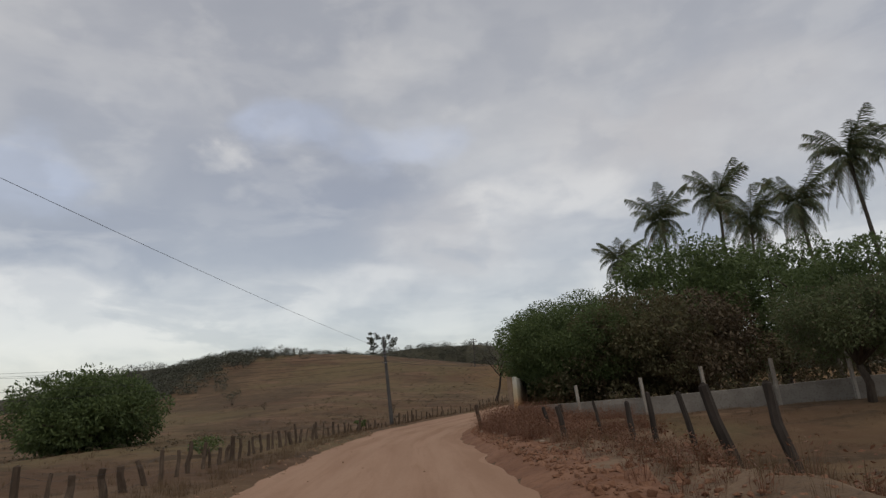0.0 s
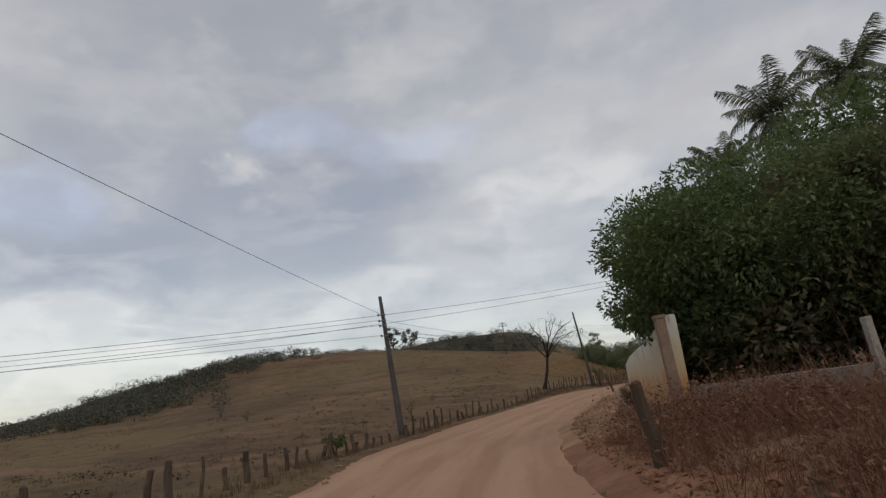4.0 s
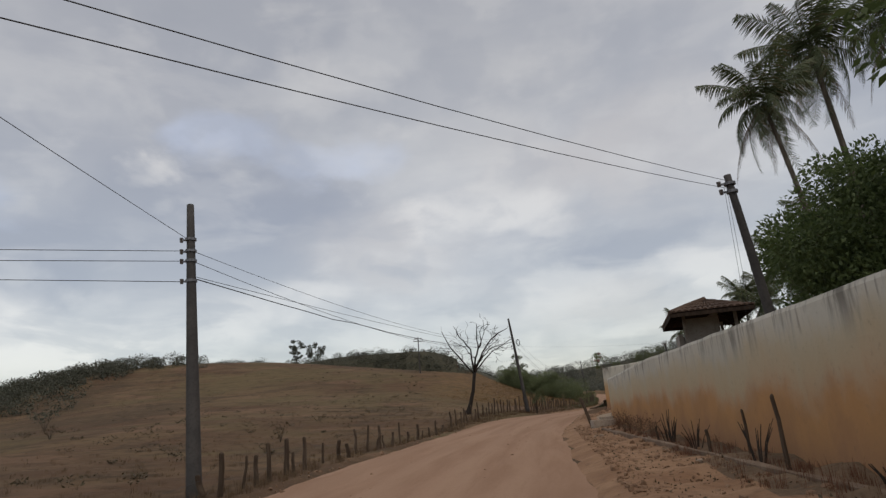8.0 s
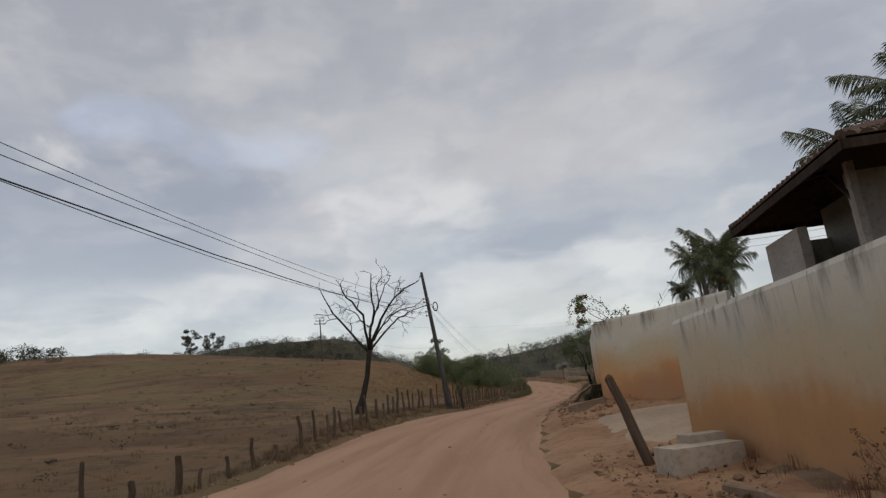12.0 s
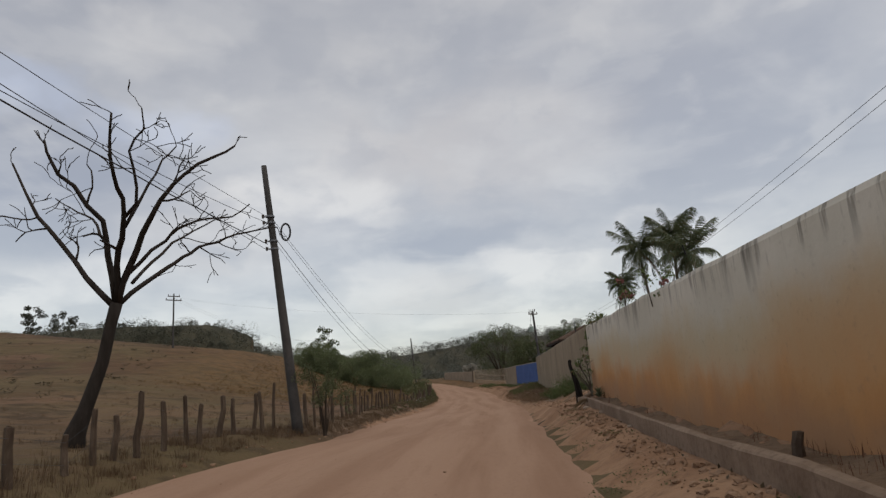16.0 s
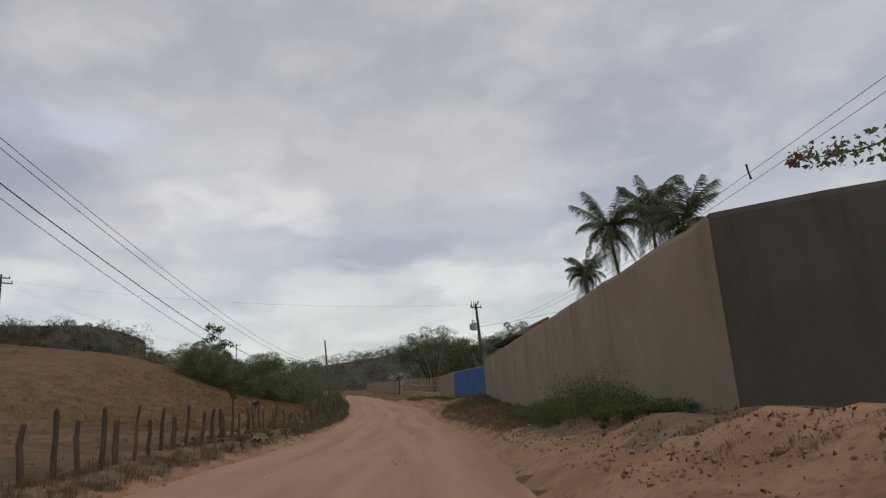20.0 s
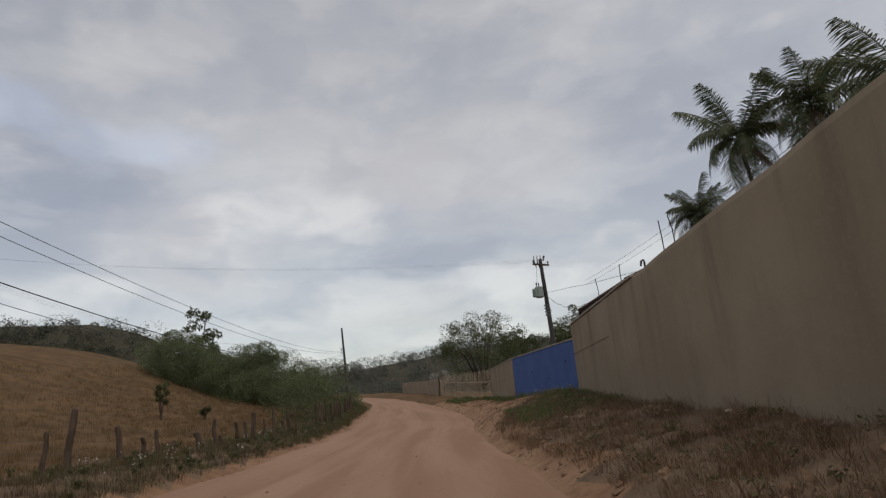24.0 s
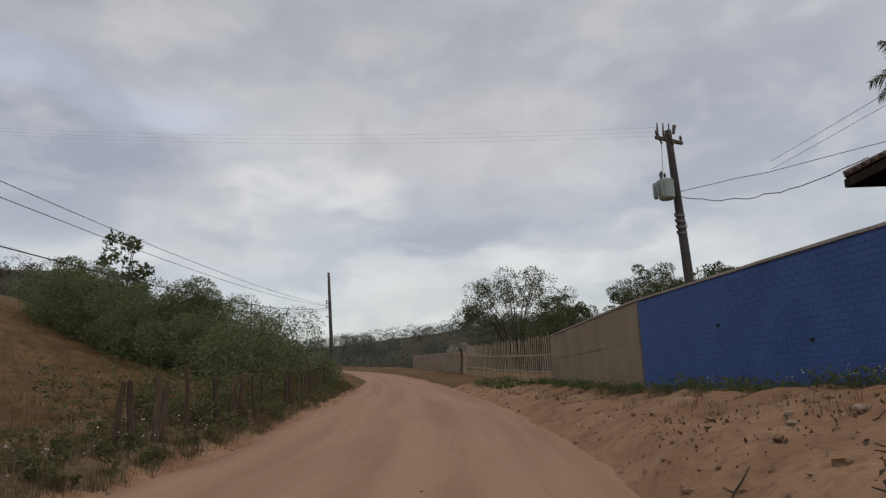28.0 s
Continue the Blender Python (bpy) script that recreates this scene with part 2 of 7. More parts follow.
def road_material():
    """Packed pink-brown dust with paler wheel tracks and loose grit."""
    m, n = material("road_dust")
    p = coords(n)
    tex = n.add("ShaderNodeTexCoord").outputs["UV"]
    u = n.add("ShaderNodeSeparateXYZ", {0: tex}).outputs[0]
    wob = n.math("MULTIPLY", n.math("SUBTRACT", n.noise(p, 0.07, 2), 0.5), 0.5)
    tracks = n.math("SINE", n.math("MULTIPLY", n.math("ADD", u, wob), 4.2))
    drawn = n.noise(n.vec("MULTIPLY", tex, (1.1, 0.10, 1.0)).outputs[0], 1.0, 5, 0.55, 0.3)
    col = n.mix(n.span(drawn, 0.36, 0.64), rgb(0.268, 0.164, 0.109), rgb(0.322, 0.206, 0.141))
    worn = n.noise(n.vec("MULTIPLY", tex, (5.0, 0.35, 1.0)).outputs[0], 1.0, 5, 0.6, 0.2)
    col = n.mix(n.span(worn, 0.5, 0.72, 0.0, 0.35), col, rgb(0.225, 0.134, 0.087))
    col = n.mix(n.span(tracks, -0.4, 0.9, 0.0, 0.3), col, rgb(0.35, 0.232, 0.162))
    fine = n.noise(p, 14.0, 6, 0.7)
    col = n.mix(n.span(fine, 0.5, 0.78, 0.0, 0.5), col, rgb(0.19, 0.108, 0.070))
    h = n.math("ADD", n.math("MULTIPLY", tracks, -0.35), fine)
    finish(n, col, 0.96, h, 0.35, 0.04, spec=0.1)
    return m


def stained_wall(name, top, low_a, low_b, streak, splash=0.75, spots=()):
    """White limewash gone grey, with black streaks from the top, a band of red dust splashed up from the ground and rusty stains at spots of (x, y, z, radius)."""
    m, n = material(name)
    p = coords(n)
    q = n.vec("MULTIPLY", p, (1, 1, 0.16)).outputs[0]
    runs = n.noise(q, 2.4, 6, 0.62)
    blot = n.noise(p, 0.55, 5, 0.6)
    fine = n.noise(p, 11.0, 5, 0.6)
    uv = n.add("ShaderNodeTexCoord").outputs["UV"]
    v = n.add("ShaderNodeSeparateXYZ", {0: uv}).outputs[1]
    edge = n.math("ADD", v, n.math("MULTIPLY", n.math("SUBTRACT", blot, 0.5), 0.7))
    edge = n.math("ADD", edge, n.math("MULTIPLY", n.math("SUBTRACT", runs, 0.5), 0.18))
    white = n.mix(n.span(blot, 0.35, 0.65), rgb(*top), rgb(top[0] * 0.86, top[1] * 0.86, top[2] * 0.84))
    dust = n.mix(n.span(n.noise(p, 1.3, 4), 0.4, 0.6), rgb(*low_a), rgb(*low_b))
    col = n.mix(n.span(edge, splash - 0.38, splash + 0.12, 1.0, 0.0), white, dust)
    ochre = n.math("MULTIPLY", n.span(edge, splash - 0.30, splash - 0.05), n.span(edge, splash + 0.26, splash + 0.02))
    col = n.mix(n.math("MULTIPLY", ochre, 0.55), col, rgb(0.44, 0.345, 0.19))
    for x, y, z, r in spots:
        off = n.vec("MULTIPLY", n.vec("SUBTRACT", p, (x, y, z)).outputs[0], (1, 1, 2.3)).outputs[0]
        far = n.math("ADD", n.vec("LENGTH", off).outputs["Value"], n.math("MULTIPLY", n.math("SUBTRACT", blot, 0.5), 1.6))
        col = n.mix(n.span(far, r * 0.1, r * 1.1, 0.6, 0.0), col, rgb(low_a[0] * 0.95, low_a[1] * 0.92, low_a[2] * 0.8))
    foot = n.math("MULTIPLY", n.span(edge, 0.02, 0.34, 1.0, 0.0), 0.55)
    col = n.mix(foot, col, rgb(0.30, 0.165, 0.105))
    drip = n.math("MULTIPLY", n.span(runs, 0.50, 0.68), n.span(v, 0.62, 1.0))
    col = n.mix(n.math("MULTIPLY", drip, 0.8), col, rgb(*streak))
    thin = n.noise(n.vec("MULTIPLY", p, (1, 1, 0.10)).outputs[0], 7.5, 4, 0.6)
    reach = n.math("ADD", v, n.math("MULTIPLY", n.math("SUBTRACT", n.noise(p, 1.7, 3), 0.5), 0.35))
    col = n.mix(n.math("MULTIPLY", n.span(thin, 0.54, 0.66, 0.0, 0.65), n.span(reach, 0.76, 0.98)), col, rgb(*streak))
    col = n.mix(n.span(fine, 0.55, 0.8, 0.0, 0.25), col, rgb(*streak))
    finish(n, col, 0.9, n.math("ADD", fine, n.math("MULTIPLY", runs, 0.6)), 0.3, 0.012, spec=0.15)
    return m


def cement_wall(name, a, b, streak):
    """Raw cement render with damp streaks and trowel marks."""
    m, n = material(name)
    p = coords(n)
    q = n.vec("MULTIPLY", p, (1, 1, 0.14)).outputs[0]
    runs = n.noise(q, 1.5, 6, 0.6)
    blot = n.noise(p, 0.4, 6, 0.6)
    col = n.mix(n.span(blot, 0.35, 0.65), rgb(*a), rgb(*b))
    v = n.add("ShaderNodeSeparateXYZ", {0: n.add("ShaderNodeTexCoord").outputs["UV"]}).outputs[1]
    col = n.mix(n.math("MULTIPLY", n.span(runs, 0.48, 0.7), n.span(v, 0.1, 1.0, 0.25, 0.6)), col, rgb(*streak))
    fine = n.noise(p, 9.0, 6, 0.65)
    col = n.mix(n.span(fine, 0.5, 0.8, 0.0, 0.3), col, rgb(b[0] * 1.15, b[1] * 1.15, b[2] * 1.15))
    finish(n, col, 0.92, n.math("ADD", fine, blot), 0.3, 0.015, spec=0.15)
    return m


M_GROUND = ground_material()
M_ROAD = road_material()
M_WALL_A = stained_wall("limewash_dusty", (0.59, 0.57, 0.505), (0.45, 0.252, 0.112), (0.40, 0.225, 0.105), (0.13, 0.12, 0.105), 0.68)
M_WALL_B = stained_wall("limewash_grey", (0.62, 0.595, 0.52), (0.50, 0.265, 0.108), (0.46, 0.275, 0.135), (0.13, 0.12, 0.105), 0.56,
                        ((23.45, 63.3, 5.7, 1.9), (24.7, 68.4, 5.75, 2.3), (26.1, 73.2, 5.8, 1.6), (27.9, 79.3, 5.95, 1.7)))
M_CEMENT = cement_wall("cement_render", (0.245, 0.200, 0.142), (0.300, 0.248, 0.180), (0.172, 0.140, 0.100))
# much darker cement tones, for the side wall only
M_CEMENT_DARK = cement_wall("cement_dark", (0.076, 0.066, 0.057), (0.100, 0.087, 0.074), (0.045, 0.041, 0.037))
M_EARTH = two_tone("red_earth", (0.225, 0.127, 0.072), (0.292, 0.178, 0.106), (0.138, 0.077, 0.046), 0.8, 6.0, 0.97, 0.7, 0.08)
M_REDEARTH = two_tone("broken_red_earth", (0.165, 0.080, 0.046), (0.215, 0.112, 0.067), (0.095, 0.046, 0.028), 0.8, 6.0, 0.97, 0.8, 0.09)
M_KERB = two_tone("worn_concrete", (0.33, 0.28, 0.23), (0.42, 0.36, 0.30), (0.22, 0.17, 0.13), 1.5, 14.0)
M_POLE = two_tone("grey_pole_concrete", (0.056, 0.053, 0.052), (0.076, 0.071, 0.068), (0.042, 0.039, 0.037), 1.2, 18.0)
M_WOODPOST = bark_like("weathered_post", (0.074, 0.053, 0.039), (0.130, 0.096, 0.071))
M_WIRE = plain("wire", (0.03, 0.03, 0.032), 0.6, 0.0)
M_CERAMIC = plain("insulator_glaze", (0.09, 0.07, 0.06), 0.35)
M_STEEL = plain("galvanised_steel", (0.20, 0.20, 0.21), 0.5, 0.7)
M_SCRUBLAND = two_tone("scrub_floor", (0.050, 0.048, 0.032), (0.070, 0.064, 0.042), (0.036, 0.036, 0.026), 0.12, 1.2, 0.97, 0.8, 0.3)
M_LITTER = two_tone("leaf_litter", (0.128, 0.086, 0.054), (0.185, 0.126, 0.080), (0.080, 0.055, 0.037), 1.1, 9.0, 0.97, 0.8, 0.06)
M_KERB_DUSTY = two_tone("dusty_kerb", (0.18, 0.124, 0.085), (0.235, 0.170, 0.122), (0.12, 0.080, 0.055), 1.5, 14.0)
M_BARK = bark_like("tree_bark", (0.055, 0.043, 0.034), (0.10, 0.08, 0.062), 6.0)
M_DEADWOOD = bark_like("dead_wood", (0.032, 0.026, 0.022), (0.060, 0.049, 0.042), 6.0)
M_STALK = bark_like("dry_stalk", (0.11, 0.072, 0.045), (0.17, 0.115, 0.075), 9.0)
M_PALMBARK = bark_like("palm_bark", (0.085, 0.072, 0.058), (0.15, 0.13, 0.105), 5.0)
M_LEAF = leafy("mango_leaves", (0.058, 0.088, 0.035), (0.118, 0.156, 0.056), None, 0.4)
M_LEAF_DRY = leafy("dry_brown_leaves", (0.062, 0.046, 0.028), (0.10, 0.072, 0.040), None, 0.2)
M_LEAF_OLIVE = leafy("vine_grown_leaves", (0.082, 0.074, 0.041), (0.142, 0.132, 0.065), (0.14, 0.10, 0.06), 0.4)
M_THICKET = leafy("thicket_leaves", (0.088, 0.116, 0.052), (0.170, 0.200, 0.094), (0.13, 0.10, 0.065), 0.3)
M_LEAF_GREY = leafy("scrub_leaves", (0.060, 0.078, 0.034), (0.125, 0.148, 0.066), (0.13, 0.10, 0.065), 0.35)
M_LEAF_FAR = leafy("far_scrub", (0.060, 0.064, 0.046), (0.086, 0.088, 0.062), (0.075, 0.064, 0.048), 0.1)
# distance haze put into this leaf colour: lighter and greyer than the scrub
M_WOODS_HAZED = leafy("hazed_hill_woods", (0.086, 0.090, 0.074), (0.112, 0.116, 0.094), (0.105, 0.095, 0.08), 0.1)
M_PALM = leafy("palm_leaflets", (0.058, 0.078, 0.040), (0.122, 0.142, 0.068), (0.15, 0.115, 0.065), 0.35)
M_GRASS = leafy("dry_grass", (0.092, 0.058, 0.032), (0.165, 0.112, 0.064), (0.065, 0.035, 0.022), 0.3)
M_WEED = leafy("green_weeds", (0.060, 0.096, 0.034), (0.135, 0.170, 0.062), (0.18, 0.13, 0.065), 0.42)
M_REDBRUSH = leafy("dry_red_brush", (0.098, 0.043, 0.025), (0.188, 0.092, 0.053), None, 0.2)

# ---- building helpers ----


def link_mesh(name, verts, faces, mat, parent=None, label="", smooth=False, uv=None):
    me = bpy.data.meshes.new(name)
    me.from_pydata([tuple(v) for v in verts], [], faces)
    me.materials.append(mat)
    if smooth:
        me.polygons.foreach_set("use_smooth", [True] * len(me.polygons))
    if uv is not None:
        lay = me.uv_layers.new(name="UVMap")
        idx = np.empty(len(me.loops), dtype=np.int64)
        me.loops.foreach_get("vertex_index", idx)
        lay.data.foreach_set("uv", np.asarray(uv, dtype=float)[idx].ravel())
    me.update()
    ob = new(name, me)
    if parent is not None:
        ob.parent = parent
    if label:
        ob["label"] = label
    return ob


def part(name, bm, mat, parent=None, label="", smooth=False):
    me = bpy.data.meshes.new(name)
    bm.to_mesh(me)
    bm.free()
    me.materials.append(mat)
    if smooth:
        for p in me.polygons:
            p.use_smooth = True
    ob = new(name, me)
    if parent is not None:
        ob.parent = parent
    if label:
        ob["label"] = label
    return ob


def empty(name, x, y, z, rz=0.0):
    ob = new(name)
    ob.empty_display_size = 0.2
    ob.matrix_world = pose(x, y, z, 0, 0, rz)
    return ob


def tube(points, radii, sides=6, cap=True):
    """Vertices and faces of a tube along points, with a radius at each."""
    pts = [Vector(p) for p in points]
    verts, faces = [], []
    up = Vector((0.31, 0.17, 0.93)).normalized()
    for i, p in enumerate(pts):
        t = (pts[min(i + 1, len(pts) - 1)] - pts[max(i - 1, 0)]).normalized()
        a = t.cross(up)
        if a.length < 0.05:
            a = t.cross(Vector((1, 0, 0)))
        a.normalize()
        b = t.cross(a)
        for k in range(sides):
            q = 2 * math.pi * k / sides
            verts.append(p + (a * math.cos(q) + b * math.sin(q)) * radii[i])
    for i in range(len(pts) - 1):
        for k in range(sides):
            a, b = i * sides + k, i * sides + (k + 1) % sides
            faces.append((a, b, b + sides, a + sides))
    if cap:
        faces.append(tuple(range(sides))[::-1])
        faces.append(tuple(range(len(verts) - sides, len(verts))))
    return verts, faces


class Soup:
    """Collects vertices and faces of many pieces for one mesh."""

    def __init__(self):
        self.v, self.f = [], []

    def add(self, verts, faces):
        n = len(self.v)
        self.v.extend(verts)
        self.f.extend(tuple(i + n for i in f) for f in faces)
        return self

    def tube(self, *a, **k):
        return self.add(*tube(*a, **k))

    def box(self, cx, cy, cz, sx, sy, sz, rz=0.0):
        c, s = math.cos(rz), math.sin(rz)
        v = []
        for z in (-0.5, 0.5):
            for x, y in ((-0.5, -0.5), (0.5, -0.5), (0.5, 0.5), (-0.5, 0.5)):
                v.append((cx + x * sx * c - y * sy * s, cy + x * sx * s + y * sy * c, cz + z * sz))
        return self.add(v, [(3, 2, 1, 0), (4, 5, 6, 7), (0, 1, 5, 4), (1, 2, 6, 5), (2, 3, 7, 6), (3, 0, 4, 7)])

    def mesh(self, name, mat, parent=None, label="", smooth=False):
        return link_mesh(name, self.v, self.f, mat, parent, label, smooth)


# ---- the lie of the land ----
ROAD = np.array([
    (27.5, -60, 4.5), (26.2, -40, 4.4), (24.7, -24, 4.3), (22.85, -8.7, 4.25), (19.9, 6.4, 4.12), (17.9, 16, 4.05),
    (16.85, 26, 3.95), (16.67, 34, 3.92), (17.1, 39, 3.94), (17.72, 46, 4.0), (18.5, 54, 4.1), (19.75, 61, 4.22), (21.4, 67.7, 4.44), (25.2, 80, 4.53), (31.6, 101.5, 4.38),
    (34.9, 117, 4.55), (38.4, 131, 4.85), (40.5, 146, 5.4), (41.6, 163, 6.2), (40.6, 177, 7.0), (35, 193, 8.0), (24, 207, 9.2)])


def spline(pts, step=1.0):
    """Points every step along a smooth curve through pts."""
    out = []
    p = np.vstack([2 * pts[0] - pts[1], pts, 2 * pts[-1] - pts[-2]])
    for i in range(1, len(p) - 2):
        n = max(2, int(np.linalg.norm(p[i + 1][:2] - p[i][:2]) / step))
        for k in range(n):
            t = k / n
            out.append(0.5 * (2 * p[i] + (p[i + 1] - p[i - 1]) * t + (2 * p[i - 1] - 5 * p[i] + 4 * p[i + 1] - p[i + 2]) * t**2
                              + (3 * p[i] - p[i - 1] - 3 * p[i + 1] + p[i + 2]) * t**3))
    out.append(pts[-1])
    return np.array(out)


LINE = spline(ROAD)
TAN = np.gradient(LINE[:, :2], axis=0)
TAN /= np.linalg.norm(TAN, axis=1)[:, None]
SIDE = np.stack([TAN[:, 1], -TAN[:, 0]], 1)
EDGE_L, EDGE_R = -4.9, 1.75


def left_shift(y):
    """The road's left edge wanders."""
    return np.interp(y, [-2, 6, 16, 24, 30, 36, 44, 52, 60, 66, 71, 76, 80, 83, 88, 97, 103, 108, 114, 120, 125, 135, 150, 163], [1.5, 1.3, 1.4, 1.0, 0.2, 0.2, -0.3, -0.05, -0.1, -0.4, -0.8, -1.2, -0.9, -0.3, -0.6, -0.8, -0.4, 0.1, 0.8, 0.95, 0.75, 0.5, 1.4, 2.5])


def right_shift(y):
    """The right edge bulges in before the last stretch."""
    return np.interp(y, [10, 30, 60, 84, 97, 112], [-0.3, -0.3, -0.45, -0.45, -0.15, 0.1])


def beside(y, d):
    """The place d metres to the right of the line of travel where that line crosses y."""
    i = int(np.argmin(np.abs(LINE[:, 1] - y) + (LINE[:, 1] > 210) * 50))
    return LINE[i, :2] + SIDE[i] * d


def past(y, d):
    """As beside, without steps: a smooth line d metres to the right of the line of travel."""
    n = 240
    return np.array([np.interp(y, LINE[:n, 1], LINE[:n, 0]) + np.interp(y, LINE[:n, 1], SIDE[:n, 0]) * d, y + np.interp(y, LINE[:n, 1], SIDE[:n, 1]) * d])


def road_frame(x, y):
    """For arrays of places: the road's height beside them, and how far they lie to its right."""
    x, y = np.atleast_1d(x).astype(float), np.atleast_1d(y).astype(float)
    z, off = np.empty_like(x), np.empty_like(x)
    for a in range(0, len(x), 4000):
        dx, dy = x[a:a + 4000, None] - LINE[:, 0], y[a:a + 4000, None] - LINE[:, 1]
        i = (dx**2 + dy**2).argmin(1)
        k = np.arange(len(i))
        z[a:a + 4000] = LINE[i, 2]
        off[a:a + 4000] = dx[k, i] * SIDE[i, 0] + dy[k, i] * SIDE[i, 1]
        far = np.sqrt(dx[k, i] ** 2 + dy[k, i] ** 2)
        off[a:a + 4000] = np.where(far > np.abs(off[a:a + 4000]) + 3, np.sign(off[a:a + 4000]) * far, off[a:a + 4000])
    return z, off


def step(v, a, b):
    t = np.clip((v - a) / (b - a), 0, 1)
    return t * t * (3 - 2 * t)


def wave(x, y, s, seed=0.0):
    """Smooth cheap unevenness between about -1 and 1."""
    return (np.sin(x * s * 1.7 + 3.1 * seed + 1.3 * np.sin(y * s * 1.1 + seed)) + np.sin(y * s * 1.9 + 1.7 * seed + 1.5 * np.sin(x * s * 1.3 + 2 * seed))) / 2


def land(x, y):
    """The height of the ground at places."""
    x, y = np.atleast_1d(x).astype(float), np.atleast_1d(y).astype(float)
    zr, d = road_frame(x, y)
    lb = np.interp(y, [-60, 10, 26, 34, 50, 57, 62, 66, 70, 75, 82, 90, 97, 108, 120, 127, 135, 200], [0.0, 0.05, 0.12, 0.0, 0.06, -0.05, -0.05, 0.1, 0.28, 0.45, 0.42, 0.32, 0.42, 0.55, 0.4, 0.42, 0.5, 0.5])
    rb = np.interp(y, [-60, 18, 24, 54, 60, 62.5, 72, 81, 87, 100, 112, 119, 131, 145, 165], [0.35, 0.35, 0.24, 0.22, 0.4, 0.55, 0.6, 0.92, 0.82, 0.66, 0.75, 1.02, 0.66, 0.3, 0.3])
    dl = d - left_shift(y)
    dr = d - right_shift(y) + 0.12 * wave(x, y, 1.2, 6.0)
    dl = dl + 0.12 * wave(x, y, 1.3, 2.0)
    left = lb * step(-dl, 4.7, 6.2) + 0.10 * np.exp(-((dl + 5.1) / 0.35) ** 2)
    right = rb * (0.55 * step(dr, 1.55, 2.6) + 0.45 * step(d, 2.2, np.interp(y, [56, 62, 90, 96], [4.6, 3.3, 3.3, 4.6]))) + 0.08 * np.exp(-((dr - 2.1) / 0.4) ** 2)
    zr = zr + (4.5 - zr) * step(np.abs(d), 6, 30)
    z = zr + np.where(d < -1.5, left, right)
    z = z - 1.15 * step(d, 3.4, 6.8) * (1 - step(y, 10, 21)) * (1 - step(x, 36, 50))
    rough = 0.05 * wave(x, y, 1.1) + 0.03 * wave(x, y, 2.7, 2.0)
    z += rough * np.where(d < 0, step(-d, 5.2, 7), step(d, 2.0, 3.2))
    # the grass hill beyond the fence, the scrub ridge behind it, and the rise on the other side
    c, sn = math.cos(1.25), math.sin(1.25)
    u, v = (x + 71.4) * c + (y - 195.8) * sn, -(x + 71.4) * sn + (y - 195.8) * c
    hill = 0.6 + 17.7 * np.exp(-(u**2 / (2 * np.where(u < 0, 41.9, 13.4) ** 2) + v**2 / (2 * np.where(v < 0, 69.4, 20.2) ** 2)))
    low = -1.5 * step(-d, 7, 22) * (1 - step(y, 30, 75))
    rise = np.interp(x, [-260, -184, -150, -110, -60, -45, -25, 0, 14, 25, 34, 48, 80, 220], [6, 12, 17.5, 20.5, 20, 18.8, 19.6, 19.6, 16.8, 10, 7.5, 5, 4.5, 6]) * step(y, 192, 222)
    z = z + (np.maximum(hill, rise) + low) * step(-d, 6, 30) + 0.5 * wave(x, y, 0.06, 1.0) * step(-d, 10, 50)
    east = np.maximum(5.0 * step(x - 0.12 * y, 60, 190), rise * 0.9)
    far = np.interp(x, [-120, 0, 20, 42, 65, 80, 104, 130, 260], [2, 6, 13, 14.5, 17, 18.5, 22.5, 21.5, 24]) * step(y, 258, 332)
    return np.maximum(z + east * step(d, 10, 60), np.where(y > 258, 4.5 + far, -50))


def ground_z(x, y):
    return float(land(x, y)[0])

# ---- ground, road ----


def spaced(lo, a, b, hi, fine, grow):
    """Grid lines: fine between a and b, ever wider outwards to lo and hi."""
    mid = list(np.arange(a, b + fine / 2, fine))
    g, v, left = fine, a, []
    while v > lo:
        g *= grow
        v -= g
        left.append(v)
    g, v, right = fine, mid[-1], []
    while v < hi:
        g *= grow
        v += g
        right.append(v)
    return np.array(left[::-1] + mid + right)


